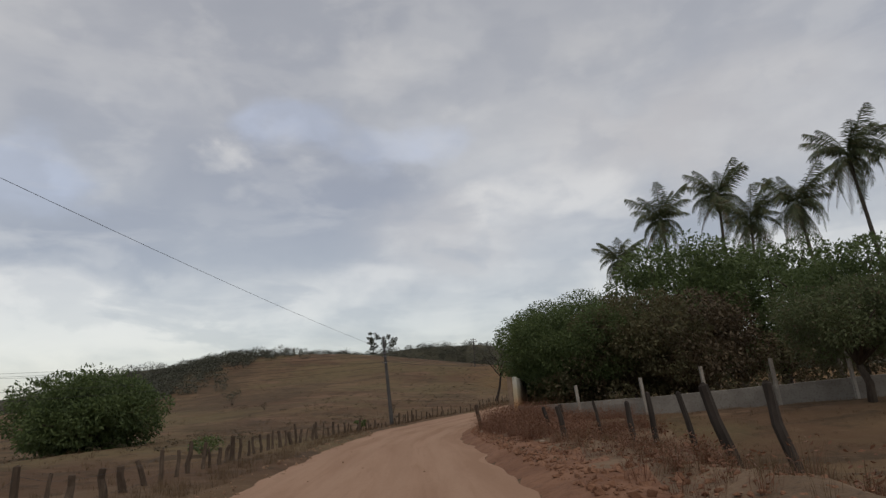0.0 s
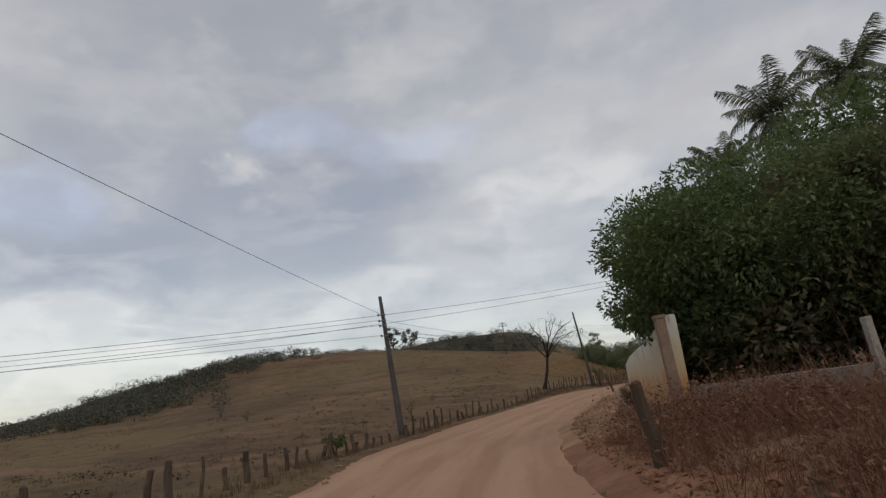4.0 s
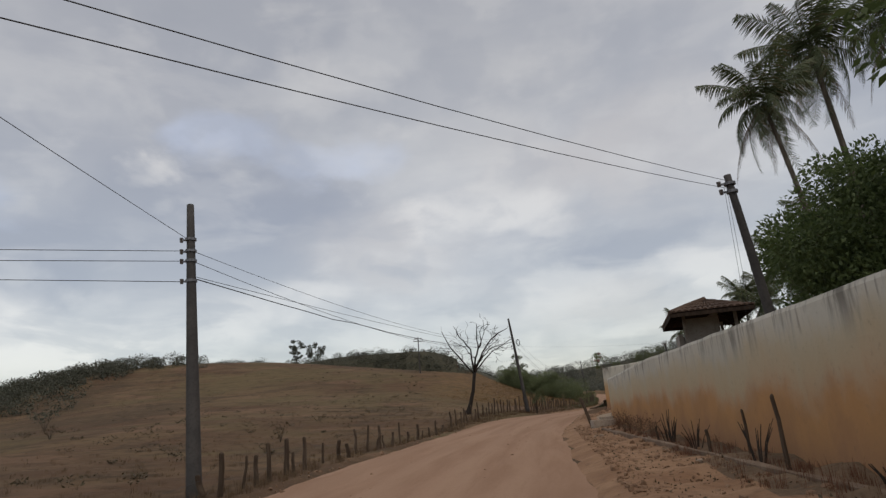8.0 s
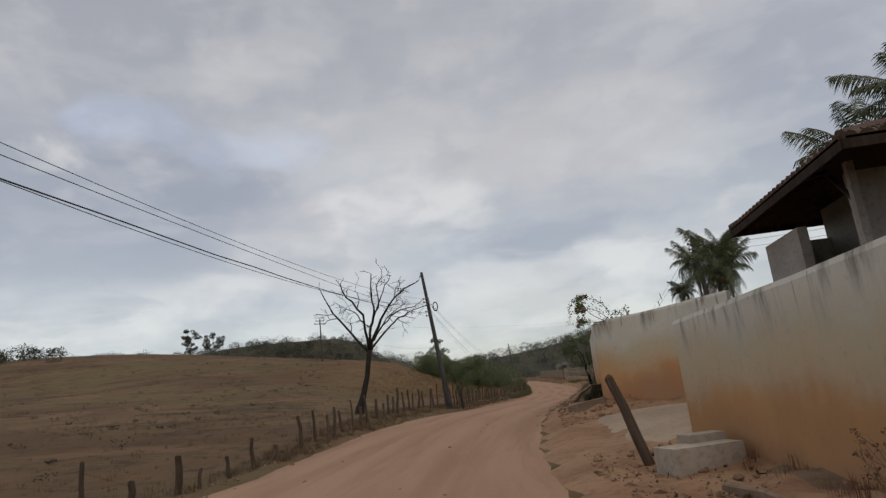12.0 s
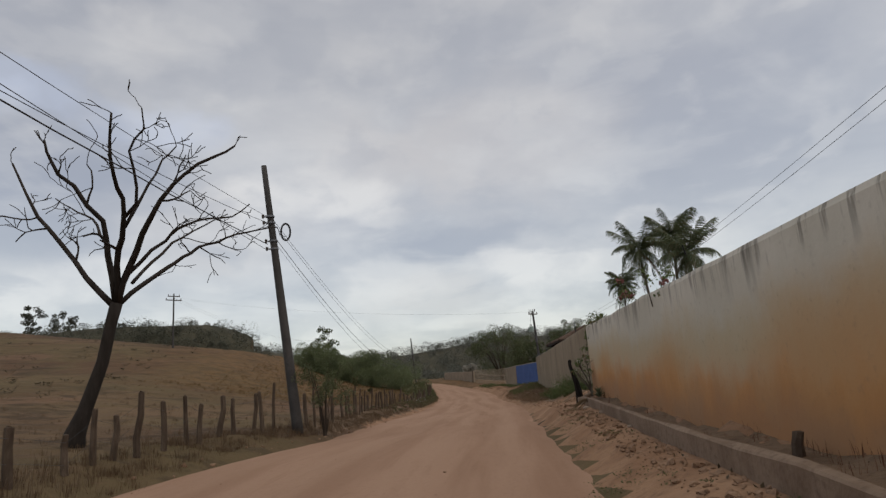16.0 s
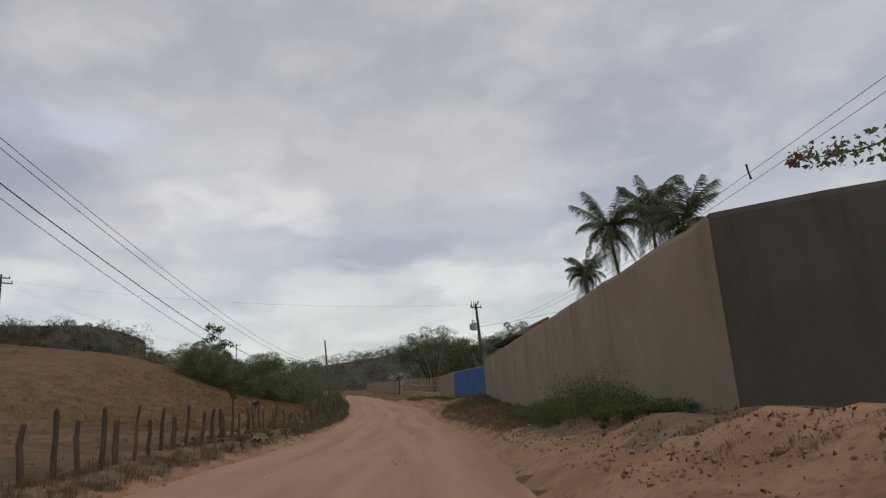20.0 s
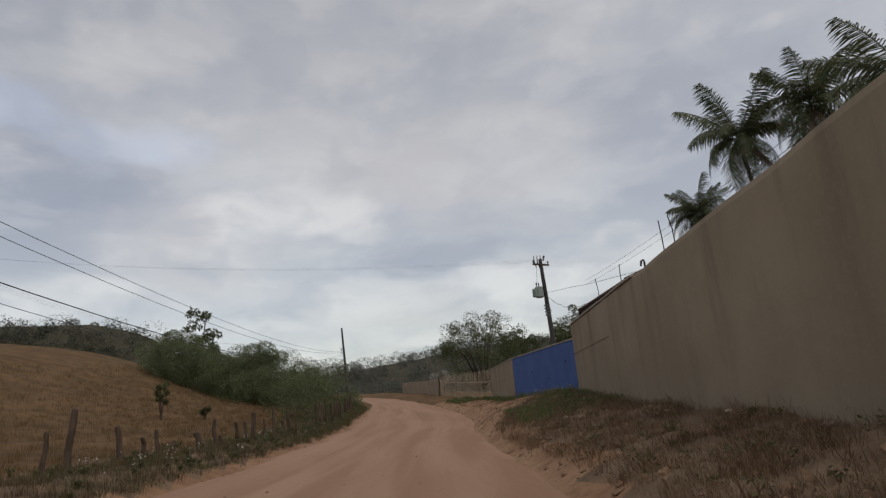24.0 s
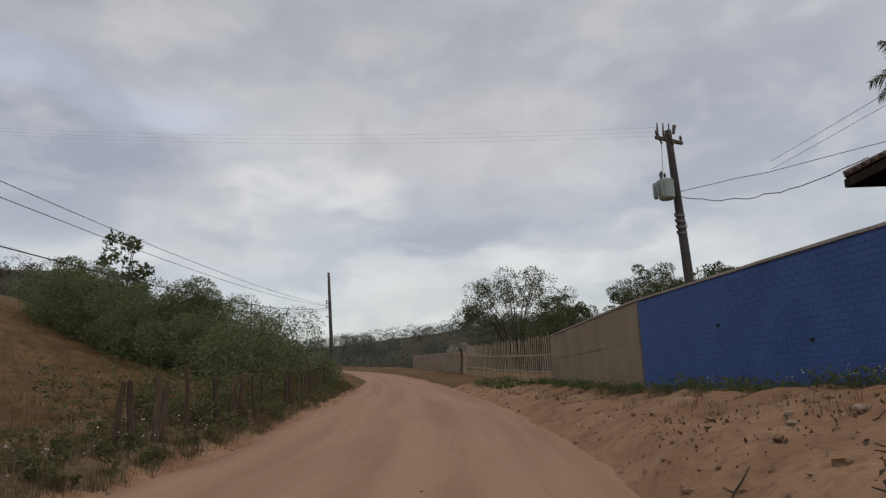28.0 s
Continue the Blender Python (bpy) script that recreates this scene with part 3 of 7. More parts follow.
def build_ground():
    gx, gy = spaced(-1500, 6, 48, 1700, 0.36, 1.085), spaced(-900, -10, 150, 2600, 0.38, 1.08)
    nx, ny = len(gx), len(gy)
    xx, yy = [a.ravel() for a in np.meshgrid(gx, gy)]
    zz = land(xx, yy)
    _, d = road_frame(xx, yy)
    dl = d - left_shift(yy)
    zz -= 0.13 * step(dl, EDGE_L + 0.1, EDGE_L + 0.6) * step(right_shift(yy) - d, -EDGE_R + 0.1, -EDGE_R + 0.55)
    rng = np.random.default_rng(3)
    bank = step(d, 2.2, 2.9) * (1 - step(d, 5, 8)) * (yy < 150)
    zz += bank * (0.022 * rng.standard_normal(len(zz)) + 0.045 * wave(xx, yy, 2.1, 4.0) + 0.03 * wave(xx, yy, 4.3, 1.0))
    verts = np.stack([xx, yy, zz], 1)
    q = (np.arange(ny - 1)[:, None] * nx + np.arange(nx - 1)).ravel()
    faces = np.stack([q, q + 1, q + 1 + nx, q + nx], 1).tolist()
    ob = link_mesh("ground", verts, faces, M_GROUND, smooth=True)
    tagged(ob, "dry brown pasture ground with straw grass and bare soil", "ground", kind="structure")
    near = (d > 1.0) & (d < np.interp(yy, [18, 26], [4.0, 6.5])) & (yy < 150) & (yy > -60)
    ob.data.materials.append(M_EARTH)
    fv = np.array(faces)
    idx = near[fv].all(1).astype(np.int32)
    ob.data.materials.append(M_SCRUBLAND)
    woods = (yy > 203 + 6 * np.sin(xx * 0.05) + 3 * np.sin(xx * 0.17)) & ((d < -12) | (yy > 255))
    idx[woods[fv].all(1)] = 2
    ob.data.materials.append(M_LITTER)
    littered = (d > np.interp(yy, [86, 100, 108, 113], [2.5, 1.8, 1.8, 2.3]) + 0.35 * wave(xx, yy, 1.6, 2.0)) & (d < 8) & (yy > 86) & (yy < 120.5 - 0.45 * np.maximum(0, 5 - d))
    littered |= (d > 3.1 + 0.3 * wave(xx, yy, 1.9, 1.0)) & (d < 5) & (yy > 26) & (yy < 54)
    littered |= (d > 3.3 + 0.3 * wave(xx, yy, 1.7, 3.0)) & (d < 6) & (yy > 62) & (yy < 83)
    littered |= (d > 3.5 + 0.5 * wave(xx, yy, 1.5, 4.0)) & (d < 9) & (yy > 82.5) & (yy < 87)
    littered |= (d > 2.6 + 0.5 * wave(xx, yy, 1.3, 5.0)) & (d < 9) & (yy > -12) & (yy < 24)
    idx[((d < -4.3 + left_shift(yy)) & (d > -5.6 + left_shift(yy)) & (yy > 90) & (yy < 150))[fv].all(1)] = 1
    littered |= (d < -4.88 + left_shift(yy) + 0.1 * wave(xx, yy, 1.9, 2.0)) & (d > -8) & (yy > 84) & (yy < 150)
    idx[littered[fv].all(1)] = 3
    ob.data.materials.append(M_REDEARTH)
    idx[(near & (yy < 25 + 2 * wave(xx, yy, 0.7, 1.0)))[fv].all(1) & (idx == 1)] = 4
    ob.data.polygons.foreach_set("material_index", idx)
    return ob


def build_road():
    lat = np.array([-5.15, -4.95, -4.6, -4.0, -3.3, -2.6, -1.9, -1.2, -0.5, 0.2, 0.8, 1.3, 1.62, 1.9, 2.5])
    rut = np.array([-0.30, 0.035, 0.05, 0.035, 0.0, 0.03, 0.045, 0.04, 0.0, 0.03, 0.045, 0.045, 0.03, -0.03, -0.75])
    verts, uv, faces = [], [], []
    n = len(lat)
    for i, p in enumerate(LINE):
        el = 0.2 * math.sin(p[1] * 0.9) + 0.12 * math.sin(p[1] * 2.3)
        er = 0.2 * math.sin(p[1] * 0.7 + 1) + 0.15 * math.sin(p[1] * 1.9)
        narrow, bulge = float(left_shift(p[1])), float(right_shift(p[1]))
        for k in range(n):
            o = lat[k] + (el if k < 3 else er if k > n - 4 else 0)
            o += narrow * max(0.0, min(1.0, (0.5 - lat[k]) / 5.4)) + bulge * max(0.0, min(1.0, (lat[k] + 1.0) / 2.7))
            q = p[:2] + SIDE[i] * o
            berm = (0, 0.035, 0.045, 0.01)[k] * min(1.0, max(0.0, (p[1] - 96) / 14)) if k < 4 else 0.0
            verts.append((q[0], q[1], p[2] + rut[k] * 0.55 + berm + 0.004 * float(wave(q[0], q[1], 0.3, 3.0))))
            uv.append((lat[k], i))
    for i in range(len(LINE) - 1):
        for k in range(n - 1):
            a = i * n + k
            faces.append((a, a + 1, a + n + 1, a + n))
    ob = link_mesh("road", verts, faces, M_ROAD, smooth=True, uv=uv)
    tagged(ob, "unpaved road of packed pink-brown dust", "road", kind="structure")


build_ground()
build_road()

# ---- walls ----


def wall_run(name, pts, thick, mat, label, side=1, step_m=0.8, seed=1, rough=0.012):
    """A wall through pts of (x, y, base, top), thick to the side away from the road; its face stands on the points' line."""
    rng = np.random.default_rng(seed)
    rows = []
    for a, b in zip(pts[:-1], pts[1:]):
        a, b = np.array(a, float), np.array(b, float)
        n = max(1, int(np.linalg.norm(b[:2] - a[:2]) / step_m))
        for k in range(n):
            rows.append(a + (b - a) * k / n)
    rows.append(np.array(pts[-1], float))
    rows = np.array(rows)
    t = np.gradient(rows[:, :2], axis=0)
    t /= np.linalg.norm(t, axis=1)[:, None]
    nrm = np.stack([t[:, 1], -t[:, 0]], 1) * side
    hs = [-0.25, 0.0, 0.35, 0.7, 0.97, 1.0]
    verts, uv, faces = [], [], []
    for i, r in enumerate(rows):
        bulge = rough * rng.standard_normal()
        tip = 0.012 * rng.standard_normal()
        for j, h in enumerate(hs):
            z = r[2] + h * (r[3] - r[2]) + (tip if h >= 0.97 else 0)
            c = 0.02 if h == 1.0 else 0.0
            verts.append((*(r[:2] + nrm[i] * (bulge * (h < 0.9) + c)), z))
            uv.append((i * step_m, max(h, 0)))
        for j, h in enumerate(hs[::-1]):
            z = r[2] + h * (r[3] - r[2]) + (tip if h >= 0.97 else 0)
            c = 0.02 if h == 1.0 else 0.0
            verts.append((*(r[:2] + nrm[i] * (thick - c)), z))
            uv.append((i * step_m, max(h, 0)))
    m = 2 * len(hs)
    for i in range(len(rows) - 1):
        for j in range(m - 1):
            a = i * m + j
            f = (a, a + m, a + m + 1, a + 1)
            faces.append(f if side > 0 else f[::-1])
    last = (len(rows) - 1) * m
    faces.append(tuple(range(m)) if side > 0 else tuple(range(m))[::-1])
    faces.append(tuple(last + k for k in range(m))[::-1] if side > 0 else tuple(last + k for k in range(m)))
    ob = link_mesh(name, verts, faces, mat, uv=uv)
    return tagged(ob, label, "wall", kind="structure")


wall_run("wall_1", [(20.8, 24.3, 4.2, 6.46), (21.17, 34.3, 4.2, 6.37), (21.6, 46, 4.2, 6.37), (21.9, 54.3, 4.25, 6.15)], 0.2, M_WALL_A,
         "old limewashed garden wall stained orange by road dust", seed=11)
wall_run("wall_2", [(25.7, 59.7, 4.9, 7.2), (23.3, 63.0, 4.95, 7.05), (25.5, 71.2, 5.05, 7.12), (28.65, 81.6, 5.45, 7.3)], 0.2, M_WALL_B,
         "grey limewashed wall with dark streaks and dusty foot", seed=12)
wall_run("wall_3", [(37.5, 84.2, 5.3, 8.65), (31.7, 87.05, 5.25, 8.1)], 0.2, M_CEMENT_DARK, "dark cement side wall", seed=13)
wall_run("wall_4", [(31.72, 87.07, 5.25, 8.1), (33.2, 92.3, 5.2, 8.03), (35.5, 100, 5.05, 8.04), (38.5, 110.6, 5.2, 7.97), (40.9, 119, 5.6, 7.95)], 0.2, M_CEMENT,
         "tall bare cement-rendered boundary wall", seed=14)
wall_run("wall_5", [(43.0, 131.15, 5.4, 7.7), (46.1, 144.7, 5.45, 7.82)], 0.18, M_CEMENT, "unpainted cement boundary wall with a joint", seed=15)
M_BLUE = two_tone("blue_paint", (0.050, 0.097, 0.26), (0.060, 0.113, 0.30), (0.041, 0.082, 0.222), 0.9, 20.0, 0.75, 0.3, 0.01)
wall_run("wall_6", [(42.15, 120.7, 5.4, 7.69), (43.0, 131.1, 5.4, 7.69)], 0.16, M_BLUE, "brick wall painted bright blue", seed=16, rough=0.0)



# ---- plants: builders ----


def leaves(name, centres, normals, size, mat, parent=None, seed=1, ratio=0.42, droop=0.5, label="", vary=0.45):
    """One mesh of many folded leaves, a rhomb each, at the centres; normals lean them outward."""
    g = np.random.default_rng(seed)
    n = len(centres)
    c = np.asarray(centres, float)
    out = np.asarray(normals, float) + g.normal(0, 0.55, (n, 3))
    out[:, 2] -= droop * g.random(n)
    out /= np.linalg.norm(out, axis=1)[:, None] + 1e-9
    side = np.cross(out, g.normal(0, 1, (n, 3)))
    side /= np.linalg.norm(side, axis=1)[:, None] + 1e-9
    up = np.cross(side, out)
    s = (size * (1 + vary * (g.random(n) * 2 - 1)))[:, None]
    base, tip = c - out * s * 0.5, c + out * s * 0.5
    v = np.stack([base, c + side * s * ratio * 0.5 + up * s * 0.08, tip - up * s * 0.12, c - side * s * ratio * 0.5 + up * s * 0.08], 1).reshape(-1, 3)
    me = bpy.data.meshes.new(name)
    me.vertices.add(4 * n)
    me.vertices.foreach_set("co", v.ravel())
    me.loops.add(4 * n)
    me.loops.foreach_set("vertex_index", np.arange(4 * n, dtype=np.int32))
    me.polygons.add(n)
    me.polygons.foreach_set("loop_start", np.arange(0, 4 * n, 4, dtype=np.int32))
    me.materials.append(mat)
    me.update(calc_edges=True)
    ob = new(name, me)
    if parent is not None:
        ob.parent = parent
    if label:
        ob["label"] = label
    return ob


def clump_points(centres, radii, per, g, squash=0.75):
    """Places and outward directions on the shells of many clumps."""
    pts, nrm = [], []
    for c, r in zip(centres, radii):
        u = g.normal(0, 1, (per, 3))
        u /= np.linalg.norm(u, axis=1)[:, None]
        rr = r * (0.55 + 0.5 * g.random(per) ** 0.6)
        pts.append(np.asarray(c) + u * rr[:, None] * np.array([1, 1, squash]))
        nrm.append(u)
    return np.concatenate(pts), np.concatenate(nrm)


def broad_tree(x, y, top, radius, low, mat, label, seed, clumps=44, per=230, leaf=0.3, trunk_r=0.28, z0=None, lump=(0.18, 0.34), category="tree", flat=1.0):
    """A broad tree: forked trunk and limbs under a crown of leaf clumps with gaps. low and top: the crown's foot and top."""
    g = np.random.default_rng(seed)
    z0 = ground_z(x, y) if z0 is None else z0
    ob = empty("tree", x, y, z0)
    mid, half = (top + low) / 2 - z0, (top - low) / 2
    cs, rs = [], []
    for _ in range(clumps):
        u = g.normal(0, 1, 3)
        u /= np.linalg.norm(u)
        k = (0.35 + 0.65 * g.random() ** 0.5)
        r = radius * g.uniform(*lump)
        cs.append(np.array([u[0] * (radius - r * 0.8) * k, u[1] * (radius - r * 0.8) * k, mid + u[2] * (half - r * 0.5) * k * flat]))
        rs.append(r)
    p, nrm = clump_points(cs, rs, per, g)
    leaves("crown", p, nrm, leaf, mat, ob, seed)
    wood = Soup()
    fork = np.array([g.normal(0, 0.15), g.normal(0, 0.15), (low - z0) * 0.75 + 0.3])
    wood.tube([(0, 0, -0.3), (0.05, 0.02, fork[2] * 0.5), fork], [trunk_r * 1.25, trunk_r, trunk_r * 0.85], 9)
    order = g.permutation(len(cs))[: max(7, clumps // 4)]
    for i in order:
        e = cs[i]
        m = fork + (e - fork) * 0.5 + np.array([0, 0, 0.25 * half])
        wood.tube([fork, m, e], [trunk_r * 0.5, trunk_r * 0.28, 0.03], 5)
    wood.mesh("trunk", M_BARK, ob, smooth=True)
    return tagged(ob, label, category)


def frond_mesh(seed, droop, stiff, dead=False):
    """One coconut frond, three metres long along +x: a bent rib with two rows of hanging leaflets."""
    g = np.random.default_rng(seed)
    n = 30
    t = np.linspace(0, 1, n)
    px, pz = 3.0 * (t - droop * 0.22 * t**2.5), 3.0 * (stiff * t - droop * 0.75 * t**2.2)
    pts = np.stack([px, 0.12 * np.sin(t * 3 + seed), pz], 1)
    s = Soup()
    s.tube([tuple(q) for q in pts[::4]] + [tuple(pts[-1])], [0.035 * (1 - 0.85 * q) for q in t[::4]] + [0.004], 3)
    for i in range(3, n):
        d = pts[min(i + 1, n - 1)] - pts[i - 1]
        d /= np.linalg.norm(d)
        length = 0.72 * math.sin(math.pi * (0.12 + 0.83 * t[i])) ** 0.7 + 0.12
        for sgn in (-1, 1):
            for half in (0.0, 0.5):
                b = pts[i - 1] + (pts[i] - pts[i - 1]) * half
                hang = g.uniform(0.3, 0.85) + (0.7 if dead else 0)
                w = np.array([0.55 * d[0], sgn * g.uniform(0.55, 0.95), 0.45 * d[2] - hang])
                w /= np.linalg.norm(w)
                L = length * g.uniform(0.8, 1.15)
                mid, tip = b + w * L * 0.5 + np.array([0, 0, 0.06 * L]), b + w * L + np.array([0, 0, -0.12 * L])
                e = d * 0.018
                s.add([tuple(b - e), tuple(b + e), tuple(mid + e * 1.3), tuple(tip), tuple(mid - e * 1.3)], [(0, 1, 2, 4), (4, 2, 3)])
    me = bpy.data.meshes.new("frond")
    me.from_pydata([tuple(v) for v in s.v], [], s.f)
    me.materials.append(M_PALM if not dead else M_FROND_DEAD)
    me.update()
    return me


M_FROND_DEAD = leafy("withered_frond", (0.09, 0.06, 0.035), (0.16, 0.115, 0.065), None, 0.2)
FRONDS = [frond_mesh(i, d, s) for i, (d, s) in enumerate([(0.4, 0.75), (0.65, 0.65), (0.9, 0.55), (1.15, 0.4), (1.3, 0.2), (1.4, -0.1)])]
DEAD_FROND = frond_mesh(9, 1.0, -0.7, True)


def palm(x, y, crown_z, label, seed, size=1.0, lean=(0.0, 0.0), count=25, z0=None):
    """A coconut palm: a slender ringed trunk, a head of fronds from upright to hanging, nuts and a few withered fronds."""
    g = np.random.default_rng(seed)
    z0 = ground_z(x, y) if z0 is None else z0
    bx, by = x - lean[0], y - lean[1]
    ob = empty("coconut_palm", bx, by, z0)
    h = crown_z - z0
    pts, rad = [], []
    for i in range(15):
        t = i / 14
        pts.append((lean[0] * t**1.6, lean[1] * t**1.6, -0.3 + (h + 0.3) * t))
        rad.append((0.145 - 0.055 * t + (0.10 * (1 - t / 0.08) if t < 0.08 else 0) + (0.012 if i % 2 else 0)) * max(size, 0.8))
    Soup().tube(pts, rad, 8).mesh("trunk", M_PALMBARK, ob, smooth=True)
    head = Vector((lean[0], lean[1], h))
    for k in range(count):
        u = k / (count - 1)
        shape = min(5, int(u * 5.99))
        el = g.normal(0, 9) + (19 - 51 * u)
        f = new("frond", FRONDS[shape])
        f.parent = ob
        f.matrix_local = Matrix.Translation(head + Vector((0, 0, 0.25 - 0.3 * u))) @ Matrix.Rotation(k * 2.39996 + g.normal(0, 0.2), 4, "Z") @ Matrix.Rotation(radians(-el), 4, "Y") @ Matrix.Rotation(g.normal(0, 0.25), 4, "X") @ Matrix.Scale(size * g.uniform(0.85, 1.12) * (1.06 - 0.22 * u), 4)
    for k in range(4):
        f = new("frond", FRONDS[k % 2])
        f.parent = ob
        f.matrix_local = Matrix.Translation(head + Vector((0, 0, 0.3))) @ Matrix.Rotation(k * 1.7 + g.normal(0, 0.3), 4, "Z") @ Matrix.Rotation(radians(-g.uniform(14, 36)), 4, "Y") @ Matrix.Rotation(g.normal(0, 0.4), 4, "X") @ Matrix.Scale(size * g.uniform(0.7, 0.85), 4)
    for k in range(3):
        f = new("withered_frond", DEAD_FROND)
        f.parent = ob
        f.matrix_local = Matrix.Translation(head + Vector((0, 0, -0.15))) @ Matrix.Rotation(g.uniform(0, 6.28), 4, "Z") @ Matrix.Scale(size * g.uniform(0.6, 0.85), 4)
    bm = bmesh.new()
    for k in range(9):
        a = k * 2.4
        m = Matrix.Translation(head + Vector((0.28 * math.cos(a), 0.28 * math.sin(a), -0.28 - 0.1 * (k % 3)))) @ Matrix.Diagonal((0.12, 0.12, 0.15, 1))
        bmesh.ops.create_icosphere(bm, subdivisions=1, radius=1.0, matrix=m)
    part("coconuts", bm, M_COCONUT, ob, smooth=True)
    return tagged(ob, label, "palm tree", group="coconut palms")


M_COCONUT = plain("coconut_husk", (0.11, 0.085, 0.03), 0.6)


def limb(s, p, d, length, r, g, depth, up=0.12, split=(2, 3), twig=0.006):
    """A crooked dead branch with side branches, added to the soup s."""
    pts, rad = [tuple(p)], [r]
    n = 5
    q, way_ = np.array(p, float), np.array(d, float)
    for i in range(n):
        way_ = way_ + g.normal(0, 0.20, 3) + np.array([0, 0, up])
        way_ /= np.linalg.norm(way_)
        q = q + way_ * length / n
        pts.append(tuple(q))
        rad.append(max(twig, r * (1 - 0.55 * (i + 1) / n)))
    s.tube(pts, rad, 6 if r > 0.04 else 4 if r > 0.015 else 3, cap=False)
    if depth == 0:
        return
    for k in range(g.integers(split[0], split[1] + 1) + (1 if depth > 1 else 0)):
        i = g.integers(2, n + 1)
        side = np.cross(way_, g.normal(0, 1, 3))
        side /= np.linalg.norm(side) + 1e-9
        nd = way_ * 0.75 + side * g.uniform(0.5, 0.95)
        nd /= np.linalg.norm(nd)
        limb(s, pts[i], nd, length * g.uniform(0.5, 0.8), max(twig, rad[i] * 0.72), g, depth - 1, up, split, twig)


def stuff_leaves(name, label, centres, radii, per, leaf, mat, seed, category="bushes", squash=0.8, droop=0.4):
    g = np.random.default_rng(seed)
    p, nrm = clump_points(centres, radii, per, g, squash)
    ob = leaves(name, p, nrm, leaf, mat, None, seed, droop=droop)
    return tagged(ob, label, category, kind="stuff")


def blades(name, label, places, heights, mat, seed, per=14, spread=0.16, width=0.012, category="grass", splay=1.0):
    """Tufts of thin bent blades at places, joined in one mesh."""
    g = np.random.default_rng(seed)
    per, width = int(per * 1.8), width * 0.5
    n = len(places)
    base = np.repeat(np.asarray(places, float), per, 0)
    h = np.repeat(np.asarray(heights, float), per) * g.uniform(0.3, 1.1, n * per)
    a = g.uniform(0, 2 * np.pi, n * per)
    off = g.random(n * per)[:, None] * spread
    dirs = np.stack([np.cos(a), np.sin(a), np.zeros_like(a)], 1)
    base = base + dirs * off
    side = np.stack([-np.sin(a), np.cos(a), np.zeros_like(a)], 1) * width * (0.6 + 0.8 * g.random(n * per)[:, None])
    lean = (0.15 + 0.7 * g.random(n * per))[:, None] * h[:, None] * 0.6 * splay
    up = np.array([0, 0, 1.0])
    mid = base + dirs * lean * 0.4 + up * h[:, None] * 0.6
    tip = base + dirs * lean + up * h[:, None]
    v = np.stack([base - side - up * 0.04, base + side - up * 0.04, mid + side * 0.7, tip, mid - side * 0.7], 1).reshape(-1, 3)
    m = n * per
    me = bpy.data.meshes.new(name)
    quads = (np.arange(m)[:, None] * 5 + [0, 1, 2, 4]).tolist()
    tris = (np.arange(m)[:, None] * 5 + [4, 2, 3]).tolist()
    me.from_pydata(v.tolist(), [], quads + tris)
    me.materials.append(mat)
    me.update()
    ob = new(name, me)
    return tagged(ob, label, category, kind="stuff")


# ---- plants: the trees behind the wall and in the pasture ----
MANGO = "dense dark green mango tree behind the garden wall"
broad_tree(27.2, 27.3, 10.8, 4.2, 5.2, M_LEAF_OLIVE, "dense tree overgrown with dry olive vines behind the garden wall", 31, 64, 620, 0.19)
broad_tree(24.5, 28.7, 11.3, 5.2, 5.6, M_LEAF, MANGO, 30, 96, 1150, 0.14)
broad_tree(22.9, 28.9, 9.2, 3.4, 4.6, M_LEAF, "low bushy mango tree hanging over the garden wall", 40, 70, 760, 0.14, 0.12)
broad_tree(29.3, 44.1, 12.2, 4.5, 5.0, M_LEAF, MANGO, 32, 70, 640, 0.17)
broad_tree(32.5, 37.5, 16.2, 6.4, 4.8, M_LEAF, "tall dense green mango tree with a broad crown", 33, 64, 330, 0.29, 0.4)
broad_tree(30.5, 28.2, 11.0, 4.6, 4.5, M_LEAF_DRY, "half-withered tree with dry brown leaves behind the low wall", 34, 46, 300, 0.22)
broad_tree(38.5, 38.5, 16.4, 5.8, 6.0, M_LEAF, "tall dense green mango tree with a broad crown", 29, 54, 300, 0.28, 0.36)
broad_tree(39.5, 29.5, 13.2, 5.8, 6.2, M_LEAF, "broad green tree at the edge of the pasture", 35, 50, 260, 0.26)
broad_tree(34.9, 18.8, 9.5, 3.7, 6.0, M_LEAF_GREY, "low spreading thorn tree with fine green leaves", 36, 60, 420, 0.13, 0.15, flat=0.85)
broad_tree(46.0, 24.5, 10.5, 5.5, 6.2, M_LEAF_GREY, "low spreading thorn tree with fine green leaves", 37, 40, 240, 0.18, 0.16, flat=0.8)
broad_tree(-1.6, 22.3, 8.25, 4.5, 3.3, M_LEAF, "round dark green tree standing alone in the pasture", 38, 110, 330, 0.2, 0.32, lump=(0.16, 0.28))
broad_tree(27.0, 31.0, 10.0, 3.8, 4.8, M_LEAF_DRY, "half-withered tree with dry brown leaves behind the low wall", 39, 36, 260, 0.2, 0.2)

g = np.random.default_rng(28)
cs, rs = [], []
for _ in range(170):
    x, y = (g.uniform(22.4, 44), g.uniform(24.8, 33)) if _ < 120 else (g.uniform(22.2, 25.5), g.uniform(24.8, 36))
    cs.append((x, y, ground_z(x, y) + g.uniform(0.4, 3.0)))
    rs.append(g.uniform(0.7, 1.1))
stuff_leaves("undergrowth", "dark tangled undergrowth beneath the trees", cs[:60] + cs[100:], rs[:60] + rs[100:], 190, 0.2, M_LEAF_OLIVE, 28)
stuff_leaves("undergrowth", "dry brown undergrowth beneath the trees", cs[60:100], rs[60:100], 190, 0.16, M_LEAF_DRY, 27)

